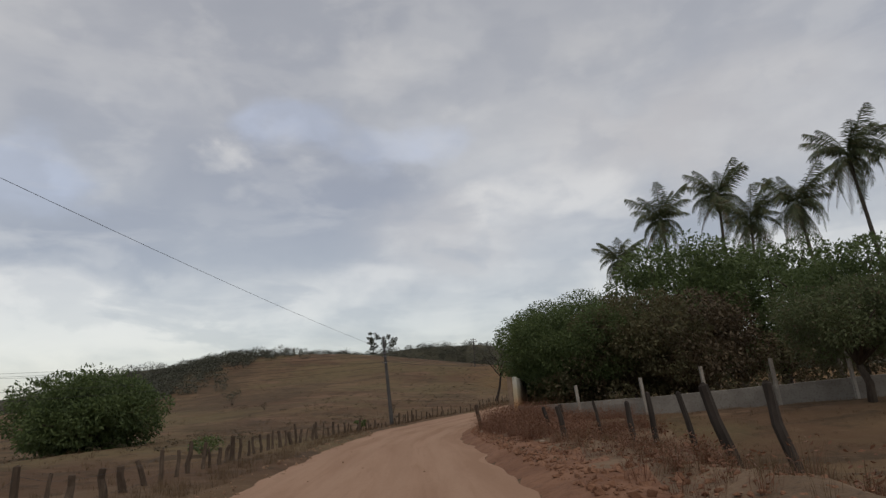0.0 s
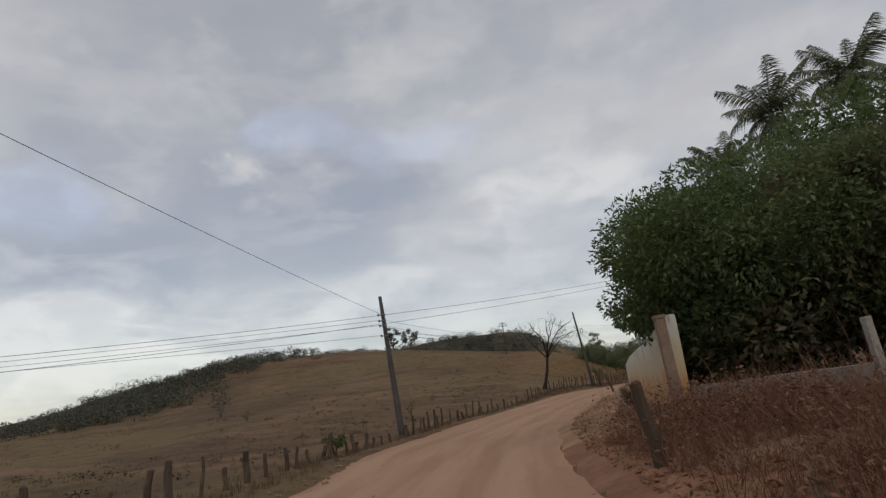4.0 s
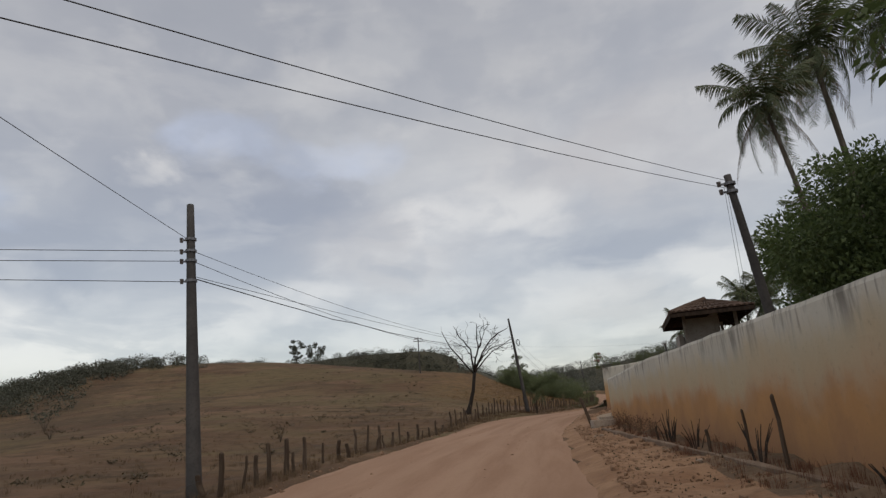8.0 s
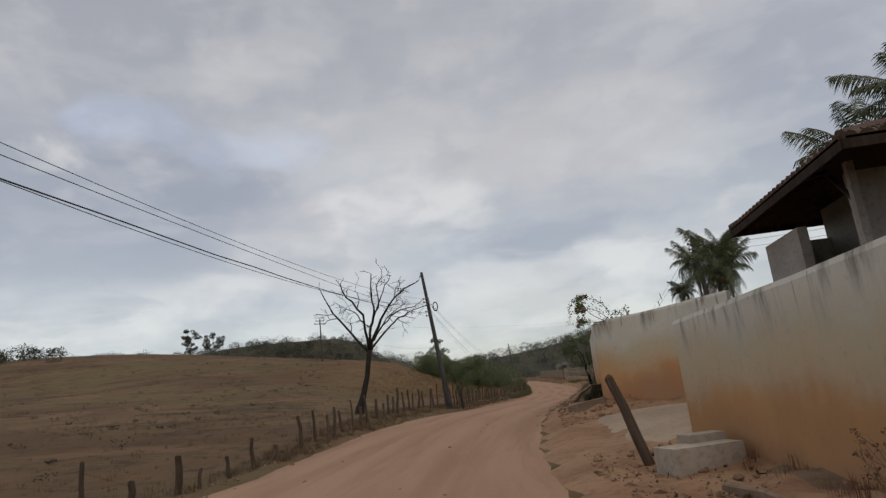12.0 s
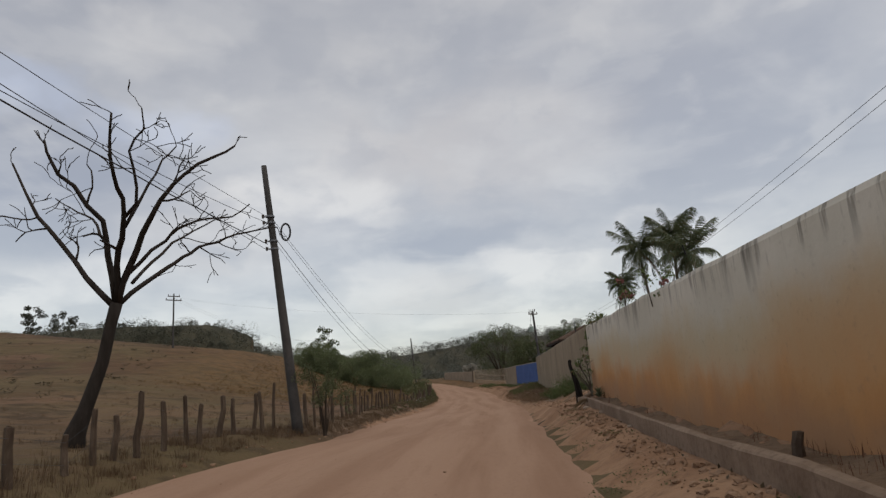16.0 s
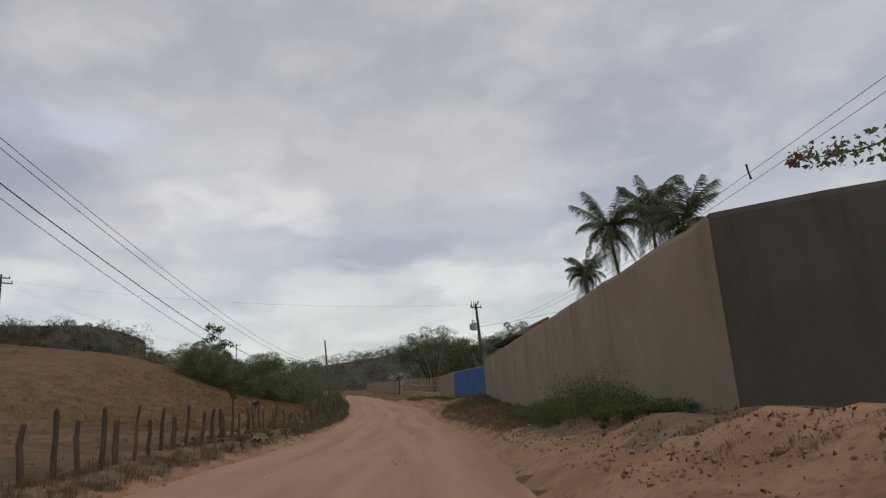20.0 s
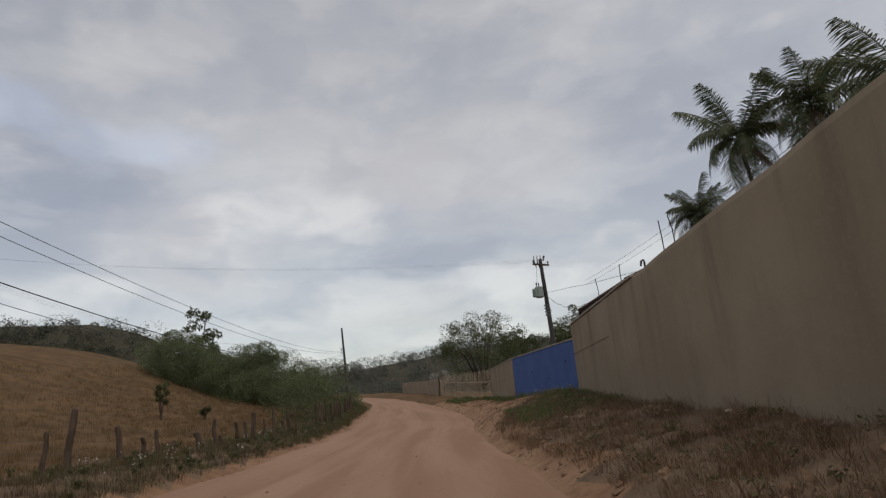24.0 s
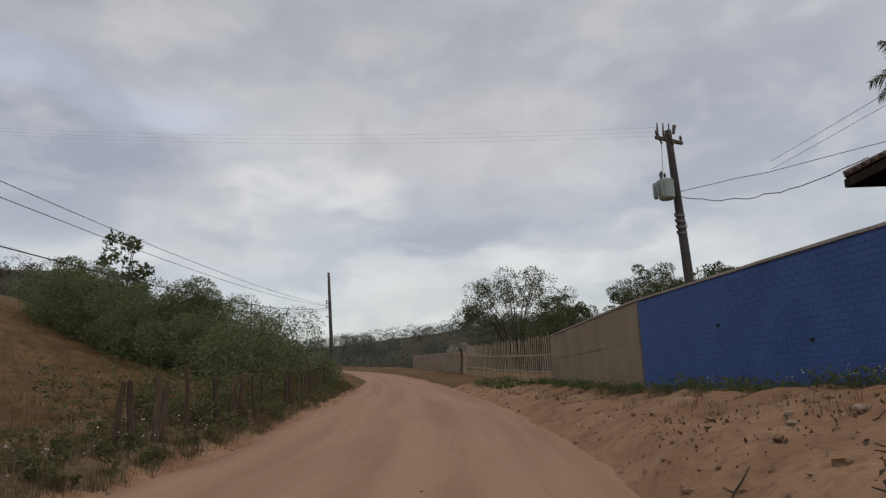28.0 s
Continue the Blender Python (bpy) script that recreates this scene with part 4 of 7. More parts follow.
COCO = "tall coconut palm with ragged drooping fronds"
palm(30.1, 52.6, 17.5, COCO, 41, 0.92, (-1.2, 0.5))
palm(35.3, 57.0, 22.2, COCO, 42, 1.3, (-0.8, 0.3))
palm(41.8, 59.0, 24.8, COCO, 43, 1.35, (0.6, 0.4))
palm(42.0, 51.0, 19.8, COCO, 44, 1.2, (0.5, -0.5))
palm(45.0, 48.0, 20.2, COCO, 45, 1.3, (-0.9, 0.0))
palm(50.0, 48.5, 24.2, COCO, 46, 1.4, (-1.0, 0.5))
palm(53.5, 46.0, 23.0, COCO, 47, 1.35, (0.7, 0.4))
for k, (x, y, z, sz) in enumerate(((39.5, 71.0, 13.6, 1.3), (41.2, 68.3, 15.2, 1.35), (43.5, 67.0, 16.8, 1.35), (44.5, 70.5, 14.6, 1.3))):
    palm(x, y, z, "coconut palm with dense drooping fronds behind the wall", 148 + k, sz, (0.4 - 0.2 * k, 0.3), 30)
palm(29.6, 67.4, 9.0, "young coconut palm showing over the wall", 50, 0.62, (0, 0), 16)
palm(58.5, 129.0, 19.9, COCO, 51, 1.3, (-0.8, 0.5), 27)
palm(61.0, 125.8, 20.6, COCO, 52, 1.35, (0.5, 0.4), 27)
palm(56.2, 116.4, 16.6, COCO, 53, 1.25, (-0.5, 0.6), 27)
palm(59.1, 134.7, 16.8, "young coconut palm with a dense round head behind the wall", 54, 0.9, (0.3, 0.2), 34)

# ---- the bare tree by the fence ----
g = np.random.default_rng(60)
bare = empty("bare_tree", 15.3, 80.6, ground_z(15.3, 80.6))
s = Soup()
B0 = np.array((15.3, 80.6, ground_z(15.3, 80.6)))
s.tube([tuple(np.array(q) - B0) for q in ((14.95, 80.85, B0[2] - 0.3), (15.0, 80.8, 5.3), (15.2, 80.8, 5.9), (15.53, 80.84, 7.01), (15.68, 80.86, 7.98), (15.77, 80.88, 8.45))], [0.32, 0.25, 0.17, 0.145, 0.14, 0.15], 9)
# main limbs: start radius, then the places that each passes
BRANCHES = ((0.085, (15.73, 80.87, 8.37), (15.13, 80.77, 9.07), (14.41, 80.85, 10.02), (13.87, 80.86, 10.69), (13.6, 80.81, 11.34), (13.26, 80.75, 12.1)),
         (0.085, (15.76, 80.88, 8.45), (15.65, 80.56, 9.64), (15.6, 80.05, 10.36), (15.05, 79.55, 11.06), (14.69, 79.28, 11.62), (14.58, 79.06, 12.05)),
         (0.09, (15.78, 80.88, 8.45), (16.01, 80.12, 9.64), (16.28, 79.37, 10.36), (16.22, 78.56, 11.02), (16.25, 77.97, 11.61), (16.34, 77.79, 12.18)),
         (0.09, (15.8, 80.88, 8.45), (16.18, 80.35, 9.31), (16.6, 79.83, 9.92), (17.1, 79.23, 10.62), (17.69, 78.85, 11.16), (18.38, 78.69, 11.5), (18.85, 78.49, 11.73)),
         (0.066, (15.81, 80.88, 8.4), (16.26, 81.36, 9.01), (16.73, 81.94, 9.56), (17.46, 82.65, 10.26), (18.42, 83.29, 10.82), (19.6, 83.6, 11.1)),
         (0.05, (16.06, 81.13, 9.0), (16.64, 81.92, 9.95), (17.33, 82.53, 10.76), (18.21, 82.87, 11.33)),
         (0.045, (16.25, 79.5, 10.3), (16.57, 79.23, 10.93), (16.52, 78.62, 11.64), (16.89, 78.3, 12.06), (16.9, 78.0, 12.42)),
         (0.045, (16.2, 79.7, 10.1), (16.68, 79.84, 11.19), (16.98, 79.9, 11.85), (17.28, 79.95, 12.29)),
         (0.04, (15.63, 80.4, 9.9), (15.1, 80.96, 10.68), (14.41, 81.45, 11.1), (13.93, 81.78, 11.49)),
         (0.05, (16.1, 80.5, 9.1), (16.9, 80.6, 10.0), (17.7, 80.6, 10.5), (18.5, 80.9, 10.7), (19.0, 80.8, 11.0)))
for r0, *run in BRANCHES:
    b = Soup()
    pts = spline(np.array(run), 0.25) - B0
    pts[1:-1] += g.normal(0, 0.025, (len(pts) - 2, 3))
    n = len(pts)
    rad = [max(0.016, r0 * (1 - 0.78 * i / n)) for i in range(n)]
    b.tube([tuple(q) for q in pts], rad, 6)
    for i in range(max(3, n // 5), n):
        if g.random() < 0.62:
            along = pts[min(i + 1, n - 1)] - pts[i - 1]
            along /= np.linalg.norm(along)
            side = np.cross(along, g.normal(0, 1, 3))
            side /= np.linalg.norm(side)
            side[2] -= 0.2
            limb(b, pts[i], along * 0.6 + side * 0.8, g.uniform(0.5, 1.15) * (1.0 if i < n * 0.6 else 0.55), max(0.014, rad[i] * 0.55), g, 2 if i < n * 0.7 else 1, 0.03, (1, 2), 0.011)
    b.mesh("branch", M_DEADWOOD, bare, smooth=True)
s.mesh("trunk", M_DEADWOOD, bare, smooth=True)
tagged(bare, "leafless grey tree with crooked spreading branches at the fence", "tree")

# ---- scrub on the ridges and at the foot of the hill ----
g = np.random.default_rng(61)
cs, rs = [], []
for _ in range(2400):
    x = g.uniform(-190, 130)
    y = 206 + g.exponential(9) + 4 * math.sin(x * 0.06) + 0.22 * max(0, x - 30)
    if x < -60:
        y -= 0.12 * (-60 - x)
    if abs(x - 36) < 14 and y < 235:
        continue
    r = g.uniform(0.8, 1.9) if g.random() < 0.93 else g.uniform(2.0, 2.9)
    cs.append((x, y, ground_z(x, y) + r * 0.3))
    rs.append(r)
stuff_leaves("ridge_scrub", "dark dry scrub along the far ridge", cs, rs, 180, 0.29, M_LEAF_FAR, 62)
cs, rs = [], []
for _ in range(900):
    x, y = g.uniform(-10, 230), 262 + 75 * g.random() ** 0.8
    r = g.uniform(1.6, 3.4)
    cs.append((x, y, ground_z(x, y) + r * 0.45))
    rs.append(r)
# leaf colour carries the haze over the far hill
stuff_leaves("far_woods", "green woods covering the far hill, haze painted into their leaf colour", cs, rs, 240, 0.38, M_WOODS_HAZED, 68)
cs, rs = [], []
for k in range(560):
    t = g.random()
    if k < 120:
        x, y = -55 - 40 * t + g.normal(0, 5), 178 - 60 * t + g.normal(0, 6)
    elif k < 320:
        x, y = -76 - 84 * t + g.normal(0, 4), 196 + 16 * t + g.normal(0, 7)
    else:
        x, y = -66 - 22 * t + g.normal(0, 7), 108 + 95 * t + g.normal(0, 7)
    r = g.uniform(1.2, 2.6)
    cs.append((x, y, ground_z(x, y) + r * 0.55))
    rs.append(r)
stuff_leaves("hillside_scrub", "dark green scrub down the flank of the hill", cs, rs, 170, 0.42, M_LEAF_FAR, 63)
cs, rs = [], []
for _ in range(270):
    t = g.random() ** 0.8
    x, y = 34.4 - 13.6 * t + g.normal(0, 1.0), 150 + 9.5 * t + g.normal(0, 2.6)
    r = g.uniform(0.6, 1.5)
    crown = 4.9 - 1.2 * t - 1.2 * max(0.0, 1 - t / 0.25) + 0.5 * math.sin(x * 0.9)
    cs.append((x, y, ground_z(x, y) + r * 0.5 + g.random() ** 1.4 * (crown - r)))
    rs.append(r)
stuff_leaves("thicket", "green thicket of thorn bushes beside the fence", cs, rs, 1000, 0.105, M_THICKET, 64)
broad_tree(23.7, 160.3, 16.9, 2.3, 10.6, M_LEAF_GREY, "slender thin-leaved tree rising out of the thicket", 65, 34, 36, 0.32, 0.1, lump=(0.14, 0.24))
for k, (x, y, top, r) in enumerate(((-46.6, 263.7, 36.5, 4.0), (-50.6, 252.7, 36.0, 3.6))):
    broad_tree(x, y, top, r, top - 8.5, M_LEAF_FAR, "lone slender tree standing out on the ridge", 66 + k, 30, 60, 0.5, 0.2, lump=(0.14, 0.26))
THORN = "spreading thorn tree with feathery green leaves behind the wall"
for k, (x, y, top, r) in enumerate(((55.5, 176, 17.6, 6.6), (61.5, 178, 15.2, 3.8), (68, 172, 17.2, 5.2), (60, 158, 13.4, 4.0), (80, 175, 17.5, 6), (68, 150, 14.0, 4.2), (76, 148, 15.0, 4.8),
                                    (57.5, 147, 12.0, 3.6), (64, 141, 13.0, 4.0), (70, 136, 13.6, 4.4), (78, 134, 13.5, 4.6), (88, 150, 15.5, 6.0), (90, 128, 14.0, 5.0))):
    broad_tree(x, y, top, r, 6.6, M_LEAF_GREY, THORN, 70 + k, 90, 230, 0.19, 0.16, flat=0.9, lump=(0.11, 0.24))

# ---- utility poles, their fittings and wires ----
M_PALELEAF = leafy("silvery_leaves", (0.24, 0.23, 0.19), (0.36, 0.345, 0.30), None, 0.2)
M_TRANS = plain("grey_green_enamel", (0.30, 0.36, 0.33), 0.45, 0.1)
M_LABEL = plain("white_tag", (0.7, 0.7, 0.68), 0.5)


def pole(x, y, top, lean_to, r0=0.15, r1=0.085, label="leaning dark concrete utility pole beside the road", pins=(), arms=(), turn=0.0):
    """A tapering round pole from the ground at x, y to its head at lean_to; pins: depths below the head with a wire bracket; arms: (depth, length)."""
    z0 = ground_z(x, y)
    ob = empty("utility_pole", x, y, z0)
    tx, ty, h = lean_to[0] - x, lean_to[1] - y, top - z0
    n = 9
    Soup().tube([(tx * (k / n * 1.04 - 0.04), ty * (k / n * 1.04 - 0.04), -0.4 + (h + 0.4) * k / n) for k in range(n + 1)], [r0 + (r1 - r0) * k / n for k in range(n + 1)], 12).mesh("shaft", M_POLE, ob, smooth=True)
    for d in pins:
        t = 1 - d / h
        cx, cy, cz = tx * t, ty * t, h - d
        Soup().tube([(cx, cy, cz - 0.03), (cx, cy, cz + 0.03)], [r1 + 0.045, r1 + 0.045], 12).box(cx - 0.16 * math.cos(turn), cy - 0.16 * math.sin(turn), cz, 0.12, 0.04, 0.04, turn).mesh("bracket", M_STEEL, ob)
        Soup().tube([(cx - 0.23 * math.cos(turn), cy - 0.23 * math.sin(turn), cz - 0.05), (cx - 0.23 * math.cos(turn), cy - 0.23 * math.sin(turn), cz + 0.06)], [0.035, 0.045], 8).mesh("insulator", M_CERAMIC, ob)
    for d, length in arms:
        t = 1 - d / h
        cx, cy, cz = tx * t, ty * t, h - d
        ca, sa = math.cos(turn), math.sin(turn)
        Soup().box(cx, cy, cz, length, 0.09, 0.11, turn).mesh("crossarm", M_WOODPOST, ob)
        for k in (-0.46, 0.0, 0.46):
            px, py = cx + ca * length * k, cy + sa * length * k
            Soup().tube([(px, py, cz + 0.05), (px, py, cz + 0.17), (px, py, cz + 0.26)], [0.02, 0.055, 0.035], 8).mesh("insulator", M_CERAMIC, ob)
    return tagged(ob, label, "utility pole", group="poles along the road")


P1 = pole(10.65, 39.15, 10.62, (9.92, 40.2), 0.165, 0.085, pins=(0.92, 1.22, 1.47, 1.97))
P2 = pole(20.12, 83.9, 13.2, (19.21, 83.8), 0.17, 0.085, pins=(1.7, 1.9, 2.5, 2.75))
P3 = pole(36.9, 160.5, 13.85, (36.67, 162), pins=(2.1, 2.25, 2.5, 3.2))
PF = pole(4.05, 150.6, 20.37, (4.04, 150.6), 0.13, 0.09, "distant utility pole with a crossarm on the hill crest", arms=((0.35, 1.5), (0.85, 2.0)), turn=0.5)
PG = pole(26.5, 226.6, 20.2, (26.5, 226.6), 0.13, 0.09, "distant utility pole with a crossarm beyond the thicket", arms=((0.3, 1.8),), turn=0.2)
PR1 = pole(22.95, 39.45, 9.74, (22.3, 39.25), 0.13, 0.075, "leaning dark utility pole inside the garden wall", pins=(0.2, 0.38))
PR2 = pole(31.3, 71.4, 10.99, (30.77, 71.23), 0.15, 0.09, "leaning dark utility pole inside the garden wall", pins=(0.2, 0.45))
PT = pole(47.6, 135.5, 14.1, (47.09, 135.14), 0.19, 0.11, "leaning utility pole carrying a small transformer", pins=(3.0, 3.2, 3.4, 3.6), arms=((0.35, 1.3),), turn=0.3)
PW = pole(-72.0, -10.0, 12.2, (-72, -10), label="distant utility pole in the pasture", pins=(0.5, 0.8))
PB = pole(11.5, -22.0, 13.2, (11.5, -22), label="utility pole at the edge of the pasture", pins=(0.5,))
PC = pole(-12.6, -2.4, 7.5, (-12.6, -2.4), label="utility pole in the pasture", pins=(0.5,))


def fit_transformer():
    """Tank, bushings, lifting lug and cooling fins of the pole transformer, and the gear on the pole's head."""
    z0 = ground_z(47.6, 135.5)
    h = 14.1 - z0
    tz = 11.95 - z0
    t = tz / h
    cx, cy = (47.09 - 47.6) * t - 0.5, (135.14 - 135.5) * t - 0.18
    s = Soup().tube([(cx, cy, tz - 0.36), (cx, cy, tz - 0.31), (cx, cy, tz + 0.29), (cx, cy, tz + 0.34)], [0.21, 0.26, 0.26, 0.22], 16)
    tank = s.mesh("transformer", M_TRANS, PT, "grey-green transformer tank", smooth=False)
    for k in range(5):
        a = 2.2 + k * 0.4
        Soup().box(cx + 0.36 * math.cos(a), cy + 0.36 * math.sin(a), tz - 0.03, 0.12, 0.025, 0.5, a).mesh("cooling_fin", M_TRANS, tank)
    for k in range(3):
        a = 1.0 + k * 1.2
        px, py = cx + 0.14 * math.cos(a), cy + 0.14 * math.sin(a)
        Soup().tube([(px, py, tz + 0.38), (px, py, tz + 0.48), (px, py, tz + 0.5), (px, py, tz + 0.62)], [0.03, 0.03, 0.055, 0.025], 8).mesh("bushing", M_CERAMIC, tank)
    Soup().box(cx + 0.35, cy + 0.12, tz + 0.1, 0.3, 0.05, 0.06, 0.3).mesh("hanger", M_STEEL, tank)
    hx, hy = -0.51 - 0.35, -0.36 - 0.1
    for k in range(3):
        Soup().tube([(hx + 0.22 * k, hy, h - 0.55), (hx + 0.22 * k - 0.12, hy, h - 0.2), (hx + 0.22 * k - 0.1, hy, h + 0.22)], [0.03, 0.045, 0.02], 6).mesh("fuse_cutout", M_CERAMIC, PT)
    Soup().tube([(-0.51 + 0.2, -0.36, h - 0.1), (-0.2, -0.3, h + 0.22)], [0.05, 0.07], 6).mesh("arrester", M_CERAMIC, PT)
    Soup().tube([(hx, hy, h - 0.5), (hx - 0.05, hy, h - 1.0), (cx - 0.05, cy, tz + 0.6)], [0.01] * 3, 4).mesh("jumper_lead", M_WIRE, PT)
    q = [(-0.4 + 0.25 * math.sin(a * math.pi), -0.3, 11.0 - z0 - 0.5 * a) for a in np.linspace(0, 1, 8)]
    Soup().tube(q, [0.014] * 8, 4).mesh("cable_loop", M_WIRE, PT)
    Soup().tube([(-0.1, -0.22, 9.0 - z0), (-0.1, -0.24, 9.0 - z0)], [0.06, 0.06], 10).mesh("number_tag", M_LABEL, PT, "small round white tag")


fit_transformer()
# coil of spare cable on the second roadside pole
zc = ground_z(19.8, 83.9)
Soup().tube([(-0.36 + 0.14 * math.cos(a) + 0.10, -0.22, 11.05 - zc + 0.27 * math.sin(a)) for a in np.linspace(0, 2 * math.pi, 25)], [0.03] * 25, 6, cap=False).mesh("cable_coil", M_WIRE, P2, "coil of black cable")


def wire(a, b, sag, r=0.014, wob=0.0, label="thin overhead power line wire", seed=0):
    """A sagging wire between two places."""
    g = np.random.default_rng(seed)
    a, b = np.array(a, float), np.array(b, float)
    n = 24
    pts = []
    for k in range(n + 1):
        t = k / n
        p = a + (b - a) * t
        p[2] -= 4 * sag * t * (1 - t)
        if 0 < k < n:
            p[2] += wob * g.normal()
        pts.append(tuple(p))
    ob = Soup().tube(pts, [r * 0.62] * (n + 1), 4).mesh("power_line_wire", M_WIRE)
    return tagged(ob, label, "wire", group="overhead wires")


wire((9.9, 40.1, 9.75), (11.49, -21.9, 12.69), 0.49, 0.011)
for z1, z2, sg in ((9.4, 11.6, 1.6), (9.15, 10.9, 1.4), (8.65, 9.6, 0.6)):
    wire((9.85, 40.15, z1 + 0.06), (-72, -10, z2), sg, 0.013)
for k, (z1, z2, sg, r, wb) in enumerate(((9.35, 11.5, 0.9, 0.010, 0), (9.1, 11.3, 1.25, 0.011, 0), (8.7, 10.6, 0.62, 0.02, 0.015), (8.75, 10.4, 0.2, 0.011, 0))):
    wire((10.1, 40.2, z1 + 0.06), (19.3, 83.8, z2), sg, r, wb, seed=k)
for k, (z1, z2, sg, r) in enumerate(((11.6, 11.5, 1.87, 0.012), (11.5, 11.45, 2.1, 0.012), (11.1, 11.3, 2.75, 0.02), (10.95, 11.2, 3.05, 0.011))):
    wire((19.35, 83.95, z1), (36.7, 161.8, z2), sg, r, 0.0, seed=k)
for k in (0, 1):
    wire((22.25, 39.2, 9.6 - 0.18 * k), (-12.6, -2.4, 7.0 - 0.5 * k), 1.24, 0.009)
    wire((30.7 + 0.15 * k, 71.2, 10.8 - 0.15 * k), (48.7, 132.5, 12.1 - 0.25 * k), 1.08, 0.012)
    wire((30.9, 71.3, 10.7 - 0.3 * k), (43.0, 66.0, 11.0 - 0.3 * k), 0.3, 0.012)
    wire((22.2 - 0.05 * k, 39.15, 9.5), (22.6 - 0.1 * k, 40.2, 6.6), 0.05, 0.006, label="slack wire hanging down from the pole")
wire((47.2, 135.2, 11.8), (45.3, 126.2, 9.75), 0.45, 0.02, 0.02, "twisted service cable running to the roof", 5)
wire((47.2, 135.2, 11.9), (62.0, 118.0, 14.3), 0.5, 0.02, 0.012, "twisted black service cable from the transformer pole", 6)
for k in (-1, 0, 1):
    wire((46.75, 134.9 + 0.4 * k, 13.95), (4.04 + 0.4 * k, 150.5 + 0.6 * k, 19.8 + 0.12 * k), 1.0, 0.0035)
    wire((4.04 + 0.4 * k, 150.6, 19.8), (26.5 + 0.6 * k, 226.6, 20.1), 2.2, 0.008)

for x, y, z in ((34.67, 85.0, 10.34), (37.14, 91.44, 10.6)):
    ob = Soup().tube([(-0.02, 0, 0.18), (0.0, 0, 0.0), (0.05, 0, -0.2)], [0.03, 0.022, 0.03], 6).mesh("wire_spreader", M_WIRE)
    ob.matrix_world = pose(x, y, z)
    tagged(ob, "small dark spacer clipped between two wires", "wire spacer", group="wire spacers")

# ---- roadside fence ----
POST_SHAPES = []
g = np.random.default_rng(80)
for k in range(9):
    r = g.uniform(0.042, 0.078)
    bend = g.normal(0, 0.022, (4, 2))
    pts = [(0, 0, -0.25), (bend[0, 0], bend[0, 1], 0.3), (bend[0, 0] + bend[1, 0], bend[0, 1] + bend[1, 1], 0.65), (bend[:3, 0].sum(), bend[:3, 1].sum(), 0.98), (bend[:3, 0].sum() + 0.01, bend[:3, 1].sum(), 1.0)]
    v, f = tube(pts, [r * 1.05, r, r * g.uniform(0.85, 1.0), r * 0.85, r * 0.55], 7)
    me = bpy.data.meshes.new("fence_post")
    me.from_pydata([tuple(q) for q in v], [], f)
    me.materials.append(M_WOODPOST)
    me.update()
    POST_SHAPES.append(me)


def post(p, h, lean=(0.0, 0.0), label="rough weathered wooden fence post", fat=1.0, seed=0, group="posts of the roadside fence", shapes=POST_SHAPES):
    ob = new("fence_post", shapes[seed % 9])
    z0 = ground_z(p[0], p[1])
    m = Matrix.Identity(4)
    m[0][2], m[1][2] = lean[0] / h, lean[1] / h
    q = Matrix.Rotation(math.atan2(lean[1], lean[0]), 4, "Z") @ Matrix.Rotation(math.atan(math.hypot(*lean) / h), 4, "Y") @ Matrix.Rotation(seed * 1.7, 4, "Z")
    ob.matrix_world = Matrix.Translation((p[0], p[1], z0)) @ q @ Matrix.Diagonal((fat, fat, h, 1))
    return tagged(ob, label, "fence post", group=group)


DARK_POSTS = []
for me in POST_SHAPES:
    me = me.copy()
    me.materials[0] = M_DEADWOOD
    DARK_POSTS.append(me)
g = np.random.default_rng(81)
LINE_POSTS = []
FENCE_Y = [-60, 10, 21, 30, 45, 60, 68, 74, 79, 84, 90, 97, 108, 116, 123, 150]
FENCE_D = [-5.4, -5.8, -5.6, -5.6, -6.2, -6.0, -6.3, -7.0, -7.0, -6.4, -6.8, -7.2, -6.8, -5.5, -5.1, -4.7]


def fence_post(y, h):
    """A post of the roadside fence where its line crosses y."""
    p = past(y, np.interp(y, FENCE_Y, FENCE_D))
    k = len(LINE_POSTS)
    post(p, h, (g.normal(0, 0.05), g.normal(0, 0.05)), seed=k, fat=g.uniform(0.7, 1.15))
    LINE_POSTS.append((p[0], p[1], ground_z(*p) + h * 0.8))


y = -4.0
while y < 26.0:
    fence_post(y, g.uniform(0.45, 0.85))
    y += g.uniform(0.55, 1.1)
for y, h in ((26.6, 0.57), (27.1, 0.55), (28.2, 0.42), (29.2, 0.45), (29.7, 0.78), (31.2, 0.47), (31.8, 0.64), (32.1, 0.35), (33.2, 0.59), (33.8, 0.36), (34.9, 0.35), (35.8, 0.34), (37.8, 0.52)):
    fence_post(y, h)
for y, h in ((38.6, 0.85), (39.8, 0.68), (40.5, 0.67), (41.3, 0.90), (42.4, 0.92), (43.0, 0.53), (43.9, 0.90), (45.5, 0.60), (47.0, 0.66), (47.9, 0.49), (48.9, 0.84)):
    fence_post(y, h)
for y, h in ((50.3, 0.96), (51.5, 0.57), (51.9, 0.91), (52.5, 0.51), (53.6, 0.59), (54.7, 0.94), (55.9, 0.52), (57.2, 0.74), (58.0, 0.42), (59.3, 0.51), (60.5, 0.80), (61.7, 0.41)):
    fence_post(y, h)
for y, h in ((63.7, 0.97), (64.8, 0.98), (65.9, 0.76), (66.5, 0.98), (67.3, 0.80), (68.4, 1.02), (69.5, 0.75), (70.4, 1.17)):
    fence_post(y, h)
